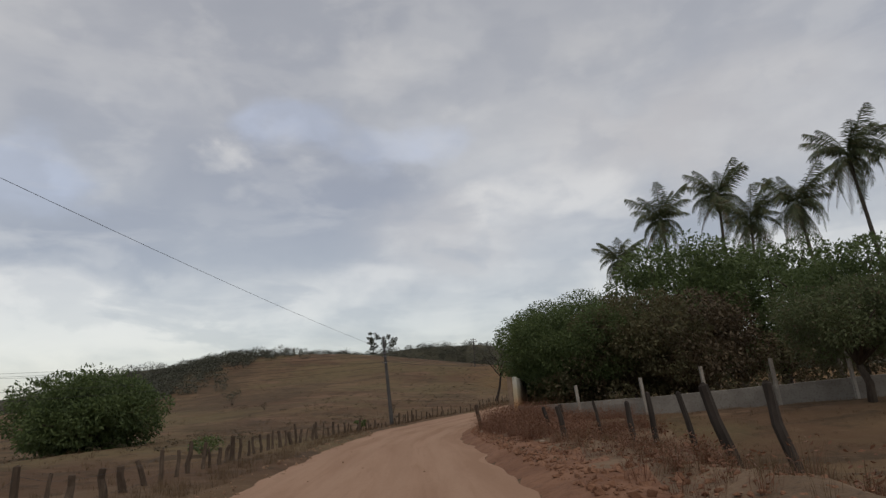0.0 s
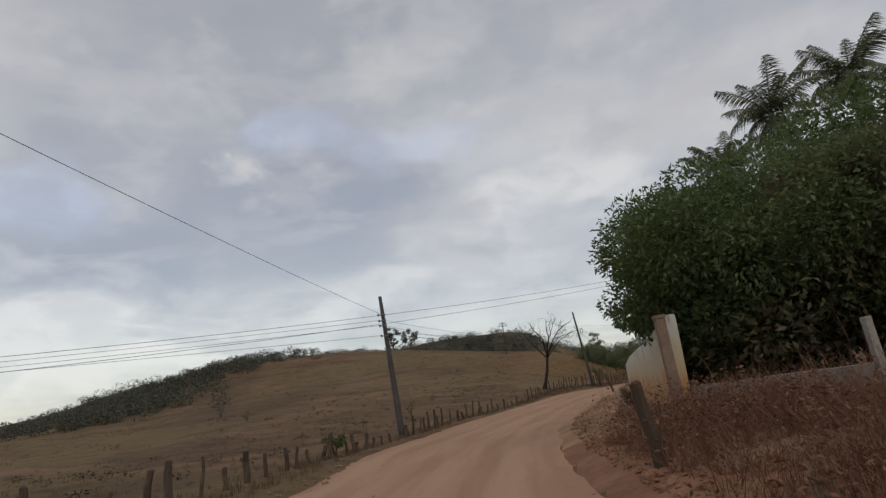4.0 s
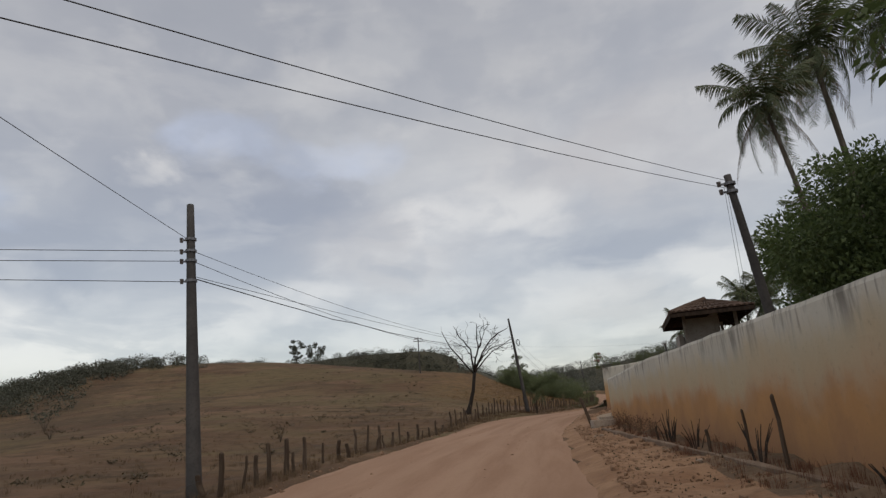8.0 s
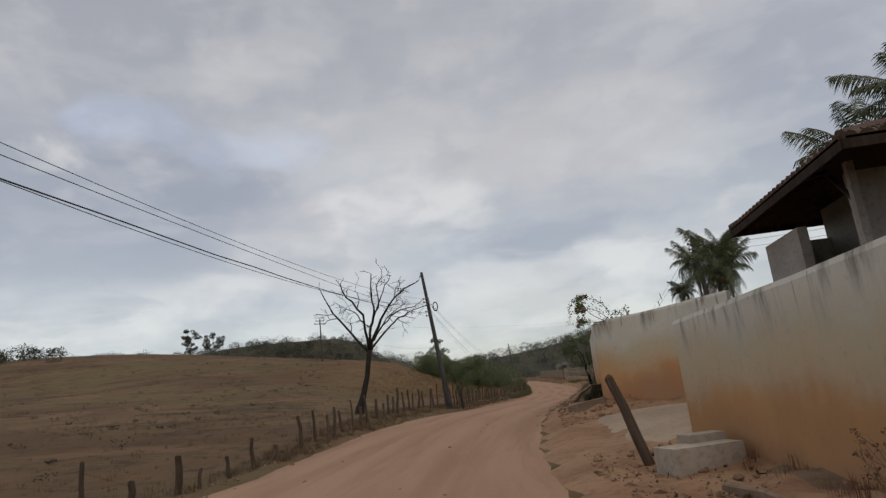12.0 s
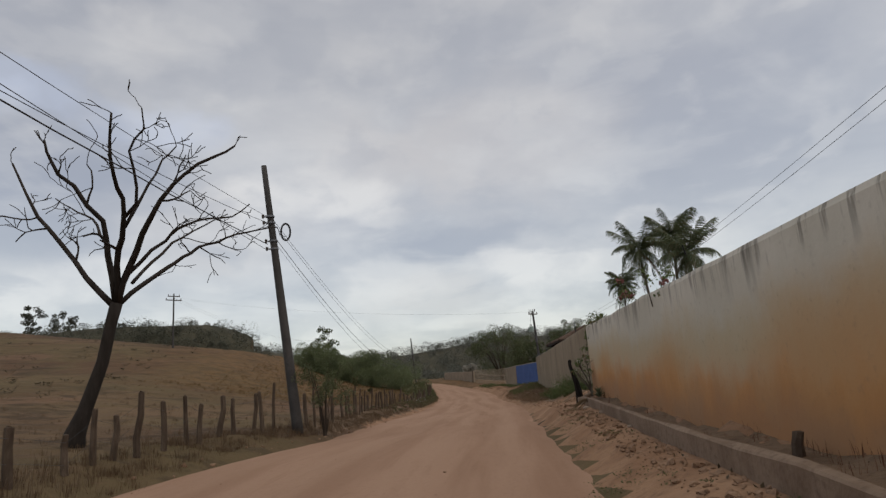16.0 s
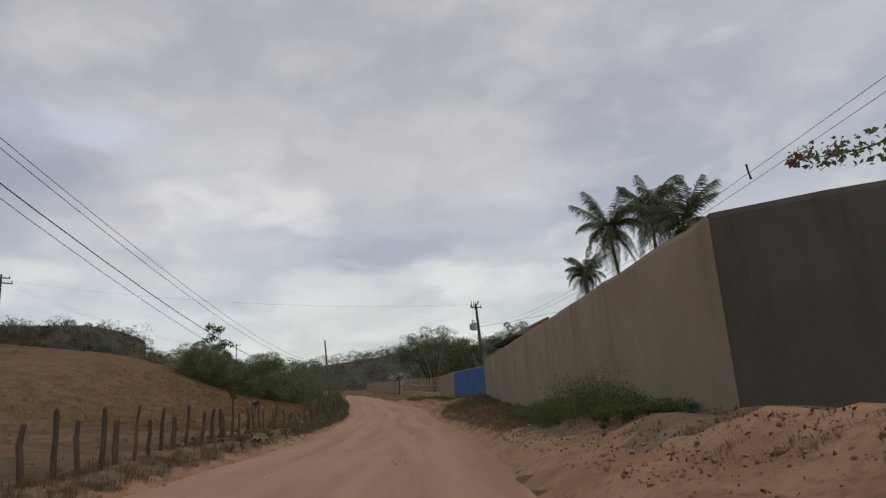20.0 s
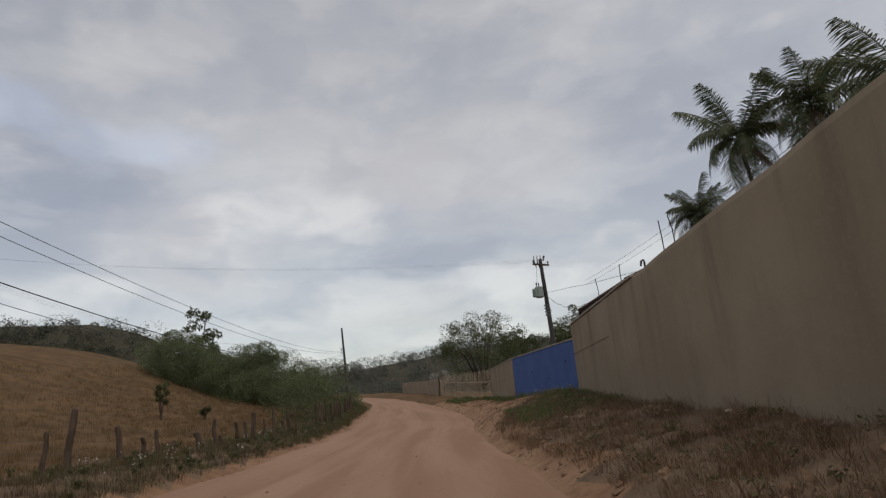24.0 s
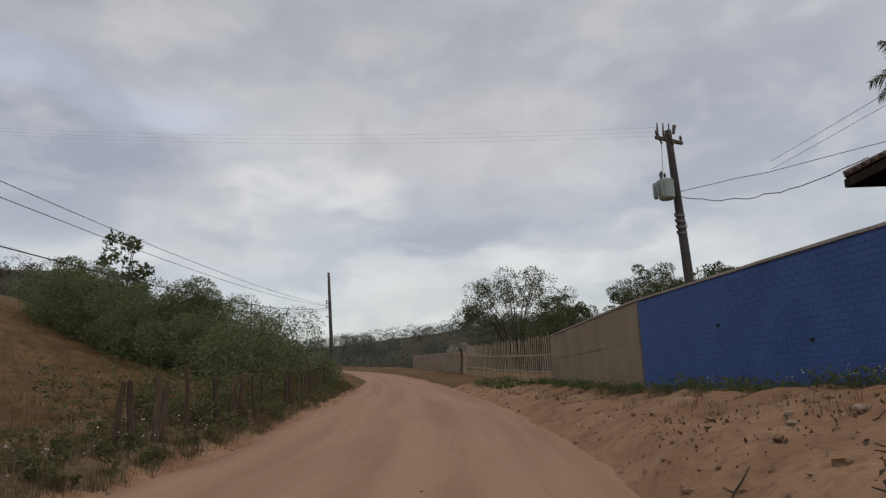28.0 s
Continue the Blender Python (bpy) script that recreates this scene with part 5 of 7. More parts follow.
for y, h in ((72.1, 0.83), (73.4, 0.64), (74.2, 0.94), (74.7, 0.78), (75.5, 1.25), (76.4, 1.01), (77.4, 1.10), (78.0, 0.91), (79.0, 1.00), (79.7, 0.92), (80.7, 1.11), (81.2, 1.21), (81.9, 1.39)):
    fence_post(y, h)
for y, h in ((83.2, 1.26), (84.4, 1.13), (85.4, 1.49), (86.3, 0.98), (87.2, 1.04), (88.5, 1.22)):
    fence_post(y, h)
for y, h in ((90.7, 1.00), (91.7, 1.23), (92.6, 1.05), (93.5, 1.27), (94.3, 0.95), (95.3, 1.29), (96.3, 0.94), (97.1, 1.07), (97.8, 0.87), (98.7, 1.21), (100.1, 0.99), (101.0, 1.03), (101.9, 0.95), (102.4, 0.86), (103.3, 1.17), (104.3, 0.88), (105.7, 0.97), (106.8, 1.02), (108.0, 1.07), (108.6, 0.78), (109.6, 0.73), (110.3, 1.08), (111.8, 0.75)):
    fence_post(y, h)
for y, h in ((112.6, 0.51), (113.1, 0.61), (113.7, 0.32), (115.0, 0.47), (115.8, 0.74), (116.3, 0.34), (117.1, 0.62), (117.8, 0.60), (118.3, 0.88), (119.3, 0.64), (120.4, 1.01), (121.0, 0.50), (121.9, 0.87), (122.7, 1.01)):
    fence_post(y, h)
for y, h in ((125.7, 0.95), (126.2, 0.98), (126.9, 1.09), (127.2, 1.01), (128.1, 1.28), (129.5, 0.94), (130.5, 1.01), (131.1, 1.09), (131.6, 1.03), (132.3, 1.04), (133.0, 1.01)):
    fence_post(y, h)
y = 136.2
while y < 158:
    fence_post(y, g.uniform(0.7, 1.2))
    y += g.uniform(0.5, 1.4)
for lvl in (0.0, -0.35):
    s = Soup()
    pts = [(a, b, c + lvl) for a, b, c in LINE_POSTS]
    s.tube(pts, [0.003] * len(pts), 3, cap=False)
    tagged(s.mesh("barbed_wire", M_WIRE), "thin rusty fence wire strung along the posts", "wire", kind="stuff")

for k, (x, y, top, lx, fat) in enumerate(((27.1, 3.8, 5.55, -0.6, 1.9), (26.6, 6.1, 5.6, -0.75, 2.2), (26.5, 9.6, 5.4, -0.5, 1.6), (26.0, 13.0, 5.4, -0.4, 1.5), (25.2, 12.3, 5.15, -0.3, 1.4),
                                          (24.4, 15.5, 5.2, -0.25, 1.3), (23.2, 18.5, 5.1, -0.2, 1.3), (28.2, 0.5, 5.5, -0.6, 1.8), (28.9, -3.0, 5.5, -0.5, 1.8), (22.63, 11.1, 5.15, -0.12, 1.2), (23.0, 8.4, 5.2, -0.16, 1.3))):
    post((x, y), top - ground_z(x, y), (lx * 0.75, 0.05), "crooked leaning wooden post at the pasture edge", fat, k + 2, "posts of the pasture fence", DARK_POSTS)
post((19.66, 18.9), 1.05, (-0.12, -0.1), "short crooked stump post wrapped in dry creeper", 1.5, 3, "gate posts")
post((20.9, 53.5), 5.5 - ground_z(20.9, 53.5), (-0.36, 0.1), "leaning thick wooden gate post at the driveway", 1.35, 4, "gate posts")
M_CHAR = bark_like("charred_wood", (0.012, 0.010, 0.009), (0.030, 0.025, 0.022), 9.0, 0.9)
zb = ground_z(28.3, 81.85)
ob = Soup().tube([(0.03, 0.0, -0.25), (0.02, 0.0, 0.12), (0.0, 0.0, 0.35), (-0.03, 0.02, 0.60), (-0.09, 0.04, 0.84), (-0.135, 0.06, 1.0), (-0.155, 0.08, 1.14), (-0.14, 0.09, 1.24), (-0.135, 0.09, 1.29)],
                 [0.140, 0.118, 0.100, 0.082, 0.068, 0.054, 0.050, 0.056, 0.034], 9).mesh("burnt_post", M_CHAR)
ob.matrix_world = pose(28.3, 81.85, zb)
tagged(ob, "charred crooked black tree stump post at the end of the wall", "post")
for k, (x, y, h) in enumerate(((20.75, 35.5, 1.0), (20.7, 38.5, 0.4), (20.8, 28.4, 0.42), (20.9, 43.0, 0.35), (20.95, 37.3, 0.7))):
    post((x, y), h, (-0.02, 0.0), "thin weathered stake at the foot of the wall", 0.5, k, "stakes by the wall")

# ---- low pasture wall with concrete posts ----
M_WHITE = two_tone("old_whitewash", (0.31, 0.285, 0.25), (0.25, 0.225, 0.195), (0.16, 0.125, 0.10), 1.2, 12.0)
M_OLDWALL = two_tone("greyed_render", (0.205, 0.188, 0.166), (0.165, 0.148, 0.130), (0.105, 0.088, 0.074), 1.2, 12.0)
wall_run("wall_7", [(21.0, 24.15, 4.3, 5.0), (27, 23.0, 4.4, 5.1), (33, 22.2, 4.5, 5.35), (45, 20.6, 4.9, 5.9), (60, 18.5, 5.3, 6.3)], 0.15, M_OLDWALL,
         "low greyed wall between pasture and orchard", side=-1, seed=17)
for x, y, top in ((24.0, 22.9, 5.85), (27.0, 22.75, 6.02), (29.7, 22.45, 6.35), (32.6, 22.0, 6.5), (35.6, 21.6, 6.6), (38.6, 21.2, 6.8)):
    z0 = ground_z(x, y)
    ob = Soup().box(0, 0, (top - z0) / 2 - 0.15, 0.13, 0.13, top - z0 + 0.3, 0.1).mesh("concrete_post", M_WHITE)
    ob.matrix_world = pose(x, y, z0, 3, -5, 8)
    tagged(ob, "pale leaning concrete fence post", "fence post", group="concrete posts along the low wall")
ob = Soup().box(0, 0, 0.95, 0.19, 0.19, 2.5, 0.1).box(0, 0, 2.24, 0.22, 0.22, 0.07, 0.1).mesh("gate_pillar", M_KERB_DUSTY)
ob.matrix_world = pose(20.72, 24.1, 4.2, 0, -2, 4)
tagged(ob, "dusty weathered pillar at the start of the garden wall", "pillar")


# ---- kerbs, driveway ----
M_DRIVE = two_tone("sandy_concrete", (0.27, 0.205, 0.145), (0.32, 0.25, 0.185), (0.20, 0.145, 0.10), 0.7, 9.0, 0.95, 0.3, 0.01)


def kerb(name, pts, w, h, label, mat=None, rise=0.0):
    """A worn kerb along pts; rise: how much higher it stands at its far end."""
    rows = spline(np.array([(x, y, ground_z(x, y)) for x, y in pts]), 0.9)
    t = np.gradient(rows[:, :2], axis=0)
    t /= np.linalg.norm(t, axis=1)[:, None]
    nrm = np.stack([t[:, 1], -t[:, 0]], 1)
    g = np.random.default_rng(len(rows))
    v, f = [], []
    for i, (r, n) in enumerate(zip(rows, nrm)):
        j = g.normal(0, 0.012, 3)
        j[:2] += rise * (i / (len(rows) - 1)) ** 2
        for o, z in ((0, -0.3), (0, h + j[0] - 0.02), (0.02, h + j[0]), (w - 0.02, h + j[1]), (w, h + j[1] - 0.02), (w, -0.3)):
            v.append((r[0] + n[0] * (o + j[2]), r[1] + n[1] * (o + j[2]), r[2] + z))
    for i in range(len(rows) - 1):
        for k in range(5):
            a = i * 6 + k
            f.append((a, a + 1, a + 7, a + 6))
    f.append(tuple(range(6))[::-1])
    f.append(tuple(len(v) - 6 + k for k in range(6)))
    return tagged(link_mesh(name, v, f, mat or M_KERB), label, "kerb", kind="structure")


kerb("kerb", [(20.35, 26.0), (20.45, 33.0), (20.55, 40.0), (20.7, 47.0), (20.9, 51.5)], 0.10, 0.06, "worn concrete kerb along the foot of the garden wall", M_KERB_DUSTY)
kerb("kerb", [(22.35, 63.2), (23.8, 68.0), (25.15, 72.2), (26.6, 76.6), (27.75, 80.2), (28.15, 81.62)], 0.12, 0.27, "raised concrete edging in front of the wall", M_KERB_DUSTY, -0.06)
kerb("kerb", [(28.14, 81.63), (28.72, 81.95)], 0.14, 0.14, "raised concrete edging in front of the wall", M_KERB_DUSTY)
bed = Soup()
g = np.random.default_rng(77)
v = []
for y in np.linspace(63.6, 81.4, 61):
    a, b = np.interp(y, [63.2, 68.0, 72.2, 76.6, 80.2, 81.62], [22.42, 23.87, 25.22, 26.67, 27.82, 28.22]), np.interp(y, [63.0, 71.2, 81.6], [23.3, 25.5, 28.65])
    for t in np.linspace(0, 1, 5):
        q = (a + (b - a) * t, y)
        v.append((q[0], q[1], max(ground_z(*q) + 0.015, ground_z(a, y) + 0.13) + 0.03 * math.sin(3.1 * t) + g.normal(0, 0.012)))
bed.add(v, [(i * 5 + k, i * 5 + k + 1, i * 5 + k + 6, i * 5 + k + 5) for i in range(60) for k in range(4)])
tagged(bed.mesh("planting_bed", M_LITTER, smooth=True), "narrow bed of dark earth and dead leaves behind the edging", "flower bed", kind="structure")
kerb("kerb", [(22.3, 63.2), (23.2, 62.6)], 0.14, 0.17, "raised concrete edging in front of the wall", M_KERB_DUSTY)
tagged(Soup().box(21.2, 52.6, 4.28, 0.9, 0.5, 0.5, 0.15).box(21.4, 52.9, 4.5, 0.5, 0.3, 0.25, 0.15).mesh("doorstep", M_KERB), "broken concrete step at the driveway", "step")
v, f = [], []
for i, t in enumerate(np.linspace(0, 1, 9)):
    for k, u in enumerate(np.linspace(0, 1, 7)):
        x, y = 20.9 + 0.9 * t + 4.0 * u, 55.2 + 6.2 * t - 0.9 * u * (1 - t) - 2.2 * u * t
        v.append((x, y, ground_z(x, y) + 0.03 + 0.12 * u - (0.25 if k == 0 or i in (0, 8) else 0.0)))
for i in range(8):
    for k in range(6):
        a = i * 7 + k
        f.append((a, a + 1, a + 8, a + 7))
tagged(link_mesh("driveway", v, f, M_DRIVE, smooth=True), "dusty concrete driveway ramp at the entrance", "driveway", kind="structure")

# ---- houses with tiled roofs ----
M_TILE = two_tone("clay_tiles", (0.085, 0.054, 0.040), (0.125, 0.082, 0.060), (0.045, 0.036, 0.031), 1.1, 16.0, 0.85, 0.3, 0.01)
M_DARKWOOD = bark_like("dark_roof_timber", (0.030, 0.020, 0.015), (0.055, 0.038, 0.028), 6.0)
M_PLASTER = two_tone("house_plaster", (0.34, 0.32, 0.29), (0.29, 0.27, 0.245), (0.20, 0.175, 0.15), 0.9, 12.0)


def tiled_slope(s, a, b, c, d, pitch=0.24):
    """Rows of half-round tiles on the slope with eave a-b and upper edge d-c, each column a rippled strip in stepped courses."""
    a, b, c, d = (np.array(p, float) for p in (a, b, c, d))
    width = np.linalg.norm(b - a)
    cols = max(2, int(width / pitch))
    rows = max(2, int(np.linalg.norm((d + c) / 2 - (a + b) / 2) / 0.4))
    n = np.cross(b - a, d - a if np.linalg.norm(d - a) > 0.1 else c - a)
    n /= np.linalg.norm(n)
    n = n if n[2] > 0 else -n
    for i in range(cols):
        for r in range(rows):
            v = []
            for rr, lift in ((r / rows, 0.045), ((r + 1) / rows, 0.015)):
                lo, hi = a + (b - a) * (i / cols), a + (b - a) * ((i + 1) / cols)
                lu, hu = d + (c - d) * (i / cols), d + (c - d) * ((i + 1) / cols)
                p, q = lo + (lu - lo) * rr, hi + (hu - hi) * rr
                for u, z in ((0, 0), (0.22, 0.06), (0.5, 0.085), (0.78, 0.06), (1, 0)):
                    v.append(tuple(p + (q - p) * u + n * (z + lift)))
            s.add(v, [(k, k + 1, k + 6, k + 5) for k in range(4)])
            s.add([v[0], v[1], v[2], v[3], v[4]], [(0, 1, 2, 3, 4)])


def hip_roof(parent, c0, along, inward, la, li, z, rise):
    """A tiled hip roof on a rectangle with corner c0; timber underside, fascia boards and rafter ends."""
    al, iw = np.array([*along, 0.0]), np.array([*inward, 0.0])
    p = np.array([*c0, z], float)
    q = [p, p + al * la, p + al * la + iw * li, p + iw * li]
    if la >= li:
        r0, r1 = p + iw * li / 2 + al * li / 2 + (0, 0, rise), p + iw * li / 2 + al * (la - li / 2) + (0, 0, rise)
        slopes = [(q[0], q[1], r1, r0), (q[1], q[2], r1, r1), (q[2], q[3], r0, r1), (q[3], q[0], r0, r0)]
    else:
        r0, r1 = p + al * la / 2 + iw * la / 2 + (0, 0, rise), p + al * la / 2 + iw * (li - la / 2) + (0, 0, rise)
        slopes = [(q[0], q[1], r0, r0), (q[1], q[2], r1, r0), (q[2], q[3], r1, r1), (q[3], q[0], r0, r1)]
    s = Soup()
    for a, b, c, d in slopes:
        tiled_slope(s, a, b, c, d)
    roof = s.mesh("roof", M_TILE, parent, "weathered clay tile roof")
    for a, b, c, d in slopes:
        lo = np.array((0, 0, -0.02))
        link_mesh("soffit", [tuple(v + lo) for v in (a, b, c, d)], [(3, 2, 1, 0)], M_DARKWOOD, roof)
    for i in range(4):
        a, b = q[i], q[(i + 1) % 4]
        m, L = (a + b) / 2, np.linalg.norm(b - a)
        Soup().box(m[0], m[1], m[2] - 0.08, L + 0.04, 0.04, 0.16, math.atan2(b[1] - a[1], b[0] - a[0])).mesh("fascia", M_DARKWOOD, roof)
        ctr = (q[0] + q[2]) / 2
        for k in range(int(L / 0.6)):
            e = a + (b - a) * ((k + 0.5) / int(L / 0.6))
            w_ = (ctr - e) * (0.9 / max(0.9, np.linalg.norm((ctr - e)[:2])))
            w_[2] = 0.25
            Soup().tube([tuple(e + (0, 0, -0.1)), tuple(e + w_ + (0, 0, -0.12))], [0.035, 0.035], 4).mesh("rafter", M_DARKWOOD, roof)
    for a, b in ((q[0], slopes[0][3]), (q[1], slopes[0][2]), (r0, r1)):
        if np.linalg.norm(b - a) > 0.2:
            Soup().tube([tuple(a + (0, 0, 0.08)), tuple((a + b) / 2 + (0, 0, 0.1)), tuple(b + (0, 0, 0.1))], [0.09, 0.1, 0.1], 6).mesh("hip_tiles", M_TILE, roof)
    return roof


def house(c0, along, la, li, z, rise, inset, label, base, piers=False):
    """A low house under a hip roof; its walls stand back from the eaves."""
    al = np.array(along) / np.linalg.norm(along)
    iw = np.array((al[1], -al[0]))
    ob = empty("house", *c0, base)
    ob.matrix_world = Matrix.Identity(4)
    hip_roof(ob, c0, al, iw, la, li, z, rise)
    o = np.array(c0) + al * inset + iw * inset
    a, b = la - 2 * inset, li - 2 * inset
    ang = math.atan2(al[1], al[0])
    if piers:
        for u, v in ((0.7, 1.4), (a - 0.2, 1.6), (a - 0.2, b - 0.4), (0.7, b - 0.4)):
            c = o + al * u + iw * v
            Soup().box(c[0], c[1], (base + z - 0.1) / 2, 0.8, 0.8, z - 0.1 - base, ang).mesh("pier", M_BRICKPIER, ob, "bare brick pier")
            for k in (-1, 1):
                e = c + al * k * 1.0
                m = c + al * k * 0.4
                Soup().tube([(m[0], m[1], z - 0.85), (e[0], e[1], z - 0.1)], [0.06, 0.06], 4).mesh("brace", M_DARKWOOD, ob)
        c = o + al * (a * 0.5) + iw * (b * 0.8)
        Soup().box(c[0], c[1], (base + z - 0.3) / 2, a * 0.7, 0.2, z - 0.3 - base, ang).mesh("wall", M_PLASTER, ob)
    else:
        # a porch with a parapet at the road side, an open bay with posts and struts behind it
        for u, v, su, sv, drop in ((a * 0.8, 0.1, a * 0.38, 0.2, 0.6), (a / 2 + 0.5, 1.5, a - 1.0, 0.2, -0.1), (1.1, 0.8, 0.2, 1.18, 0.12), (a - 0.1, 0.8, 0.2, 1.18, 0.6)):
            c = o + al * u + iw * v
            Soup().box(c[0], c[1], (base + z - drop) / 2, su, sv, z - drop - base, ang).mesh("wall", M_PLASTER, ob)
        for u, v in ((0.75, 0.12), (0.75, b - 0.1), (a - 0.1, b - 0.1)):
            c = o + al * u + iw * v
            Soup().box(c[0], c[1], (base + z - 0.02) / 2, 0.13, 0.13, z - 0.02 - base, ang).mesh("column", M_WHITE, ob, "white veranda column")
            e = c - iw * 0.7 if v > 1 else c + al * 0.7
            Soup().tube([(c[0], c[1], z - 0.75), (e[0], e[1], z - 0.08)], [0.05, 0.05], 4).mesh("brace", M_DARKWOOD, ob)
    return tagged(ob, label, "house")


def brick_pier_material():
    m, n = material("bare_brick_pier")
    p = coords(n)
    b = n.add("ShaderNodeTexBrick", {"Vector": n.vec("MULTIPLY", n.add("ShaderNodeCombineXYZ", {0: n.math("ADD", n.add("ShaderNodeSeparateXYZ", {0: p}).outputs[0], n.add("ShaderNodeSeparateXYZ", {0: p}).outputs[1]), 1: n.add("ShaderNodeSeparateXYZ", {0: p}).outputs[2], 2: 0.0}).outputs[0], (1, 1, 1)).outputs[0],
                                    "Color1": rgb(0.20, 0.135, 0.09), "Color2": rgb(0.25, 0.175, 0.12), "Mortar": rgb(0.16, 0.13, 0.105), "Scale": 1.0, "Mortar Size": 0.012, "Brick Width": 0.24, "Row Height": 0.09})
    finish(n, b.outputs[0], 0.9, n.math("SUBTRACT", n.noise(p, 12, 4), b.outputs[1]), 0.5, 0.015)
    return m


M_BRICKPIER = brick_pier_material()
house((24.82, 53.61), (0.205, 0.979), 6.0, 3.35, 8.62, 0.62, 0.5, "small white gatehouse with a dark clay tile roof", 4.8)
house((43.3, 118.9), (0.22, 0.975), 7.8, 6.5, 9.4, 1.35, 0.9, "open shelter with brick piers under a clay tile roof", 5.4, True)

# ---- picket fence, rebar, far wall ----
M_PICKET = two_tone("sun_bleached_boards", (0.42, 0.335, 0.25), (0.34, 0.27, 0.20), (0.26, 0.21, 0.165), 2.0, 15.0)
fence = empty("picket_fence", 46.2, 145.0, 5.5)
fence.matrix_world = Matrix.Identity(4)
slat = Soup().box(0, 0, 0.0, 0.10, 0.025, 1.0)
slat_ob = slat.mesh("slat", M_PICKET, fence)
g = np.random.default_rng(90)
for k in range(58):
    t = k / 57
    x, y = 46.15 + 0.3 * t, 145.0 + 17.5 * t
    z0 = ground_z(x, y)
    h = 2.25 - 0.25 * t + g.normal(0, 0.06)
    o = slat_ob if k == 0 else new("slat", slat_ob.data)
    o.parent = fence
    o.matrix_local = pose(x, y, z0 + h / 2 - 0.05, g.normal(0, 1.5), g.normal(0, 2.0), 78 + g.normal(0, 4)) @ Matrix.Diagonal((1, 1, h, 1))
for z in (0.5, 1.3):
    pts = [(46.22 + 0.3 * t, 145.0 + 17.5 * t, ground_z(46.15 + 0.3 * t, 145.0 + 17.5 * t) + z) for t in np.linspace(0, 1, 8)]
    Soup().tube(pts, [0.035] * 8, 4).mesh("rail", M_PICKET, fence)
tagged(fence, "rough fence of pale upright boards", "fence")
for k, (x, y) in enumerate(((33.75, 94.0), (33.79, 94.13), (33.82, 94.25), (38.2, 108.6), (38.35, 109.2), (39.4, 112.8), (40.0, 115.2))):
    ob = Soup().tube([(0, 0, -0.2), (0.0, 0.02, 0.5), (0.03 * (k % 3 - 1), 0.05, 0.86 - 0.1 * (k % 2))], [0.012] * 3, 5).mesh("rebar", M_WIRE)
    ob.matrix_world = pose(x + 0.14, y, 7.98)
    tagged(ob, "rusty reinforcing bar sticking out of the wall top", "rebar", group="bars on the wall")
M_MUD = two_tone("pale_mud_wall", (0.27, 0.215, 0.155), (0.33, 0.265, 0.195), (0.19, 0.145, 0.105), 1.2, 10.0)
wall_run("wall_8", [(46.5, 163.0, ground_z(46.5, 163) - 0.05, ground_z(46.5, 163) + 1.6), (46.9, 172, ground_z(46.9, 172), ground_z(46.9, 172) + 1.45), (46.2, 183, ground_z(46.2, 183), ground_z(46.2, 183) + 1.3)], 0.3, M_MUD,
         "low pale mud wall beyond the board fence", seed=18)
post((46.3, 162.7), 1.9, (0.02, 0.0), "dark post at the end of the board fence", 1.6, 2, "gate posts")
broad_tree(53.3, 190.0, 10.5, 2.3, 8.4, M_PALELEAF, "pale silvery bush far down the road", 95, 20, 120, 0.3, 0.1)

# ---- verges: clods, stones, brush, grass and weeds ----
YL = LINE[LINE[:, 1] < 200]


def scatter(n, y0, y1, d0, d1, seed, towards=1.0):
    """n places on the ground between y0 and y1, d0 to d1 to the right of the line of travel (negative: left)."""
    g = np.random.default_rng(seed)
    y = g.uniform(y0, y1, n)
    i = np.clip(np.searchsorted(YL[:, 1], y), 0, len(YL) - 1)
    d = d0 + (d1 - d0) * g.random(n) ** towards + np.where(d0 < 0, left_shift(y), 0.0)
    p = LINE[i, :2] + SIDE[i] * d[:, None] + TAN[i] * g.uniform(-0.5, 0.5, (n, 1))
    return np.column_stack([p, land(p[:, 0], p[:, 1])])


PHI = (1 + 5 ** 0.5) / 2
ICO_V = np.array([(-1, PHI, 0), (1, PHI, 0), (-1, -PHI, 0), (1, -PHI, 0), (0, -1, PHI), (0, 1, PHI), (0, -1, -PHI), (0, 1, -PHI), (PHI, 0, -1), (PHI, 0, 1), (-PHI, 0, -1), (-PHI, 0, 1)]) / 1.9
ICO_F = np.array([(0, 11, 5), (0, 5, 1), (0, 1, 7), (0, 7, 10), (0, 10, 11), (1, 5, 9), (5, 11, 4), (11, 10, 2), (10, 7, 6), (7, 1, 8), (3, 9, 4), (3, 4, 2), (3, 2, 6), (3, 6, 8), (3, 8, 9), (4, 9, 5), (2, 4, 11), (6, 2, 10), (8, 6, 7), (9, 8, 1)])


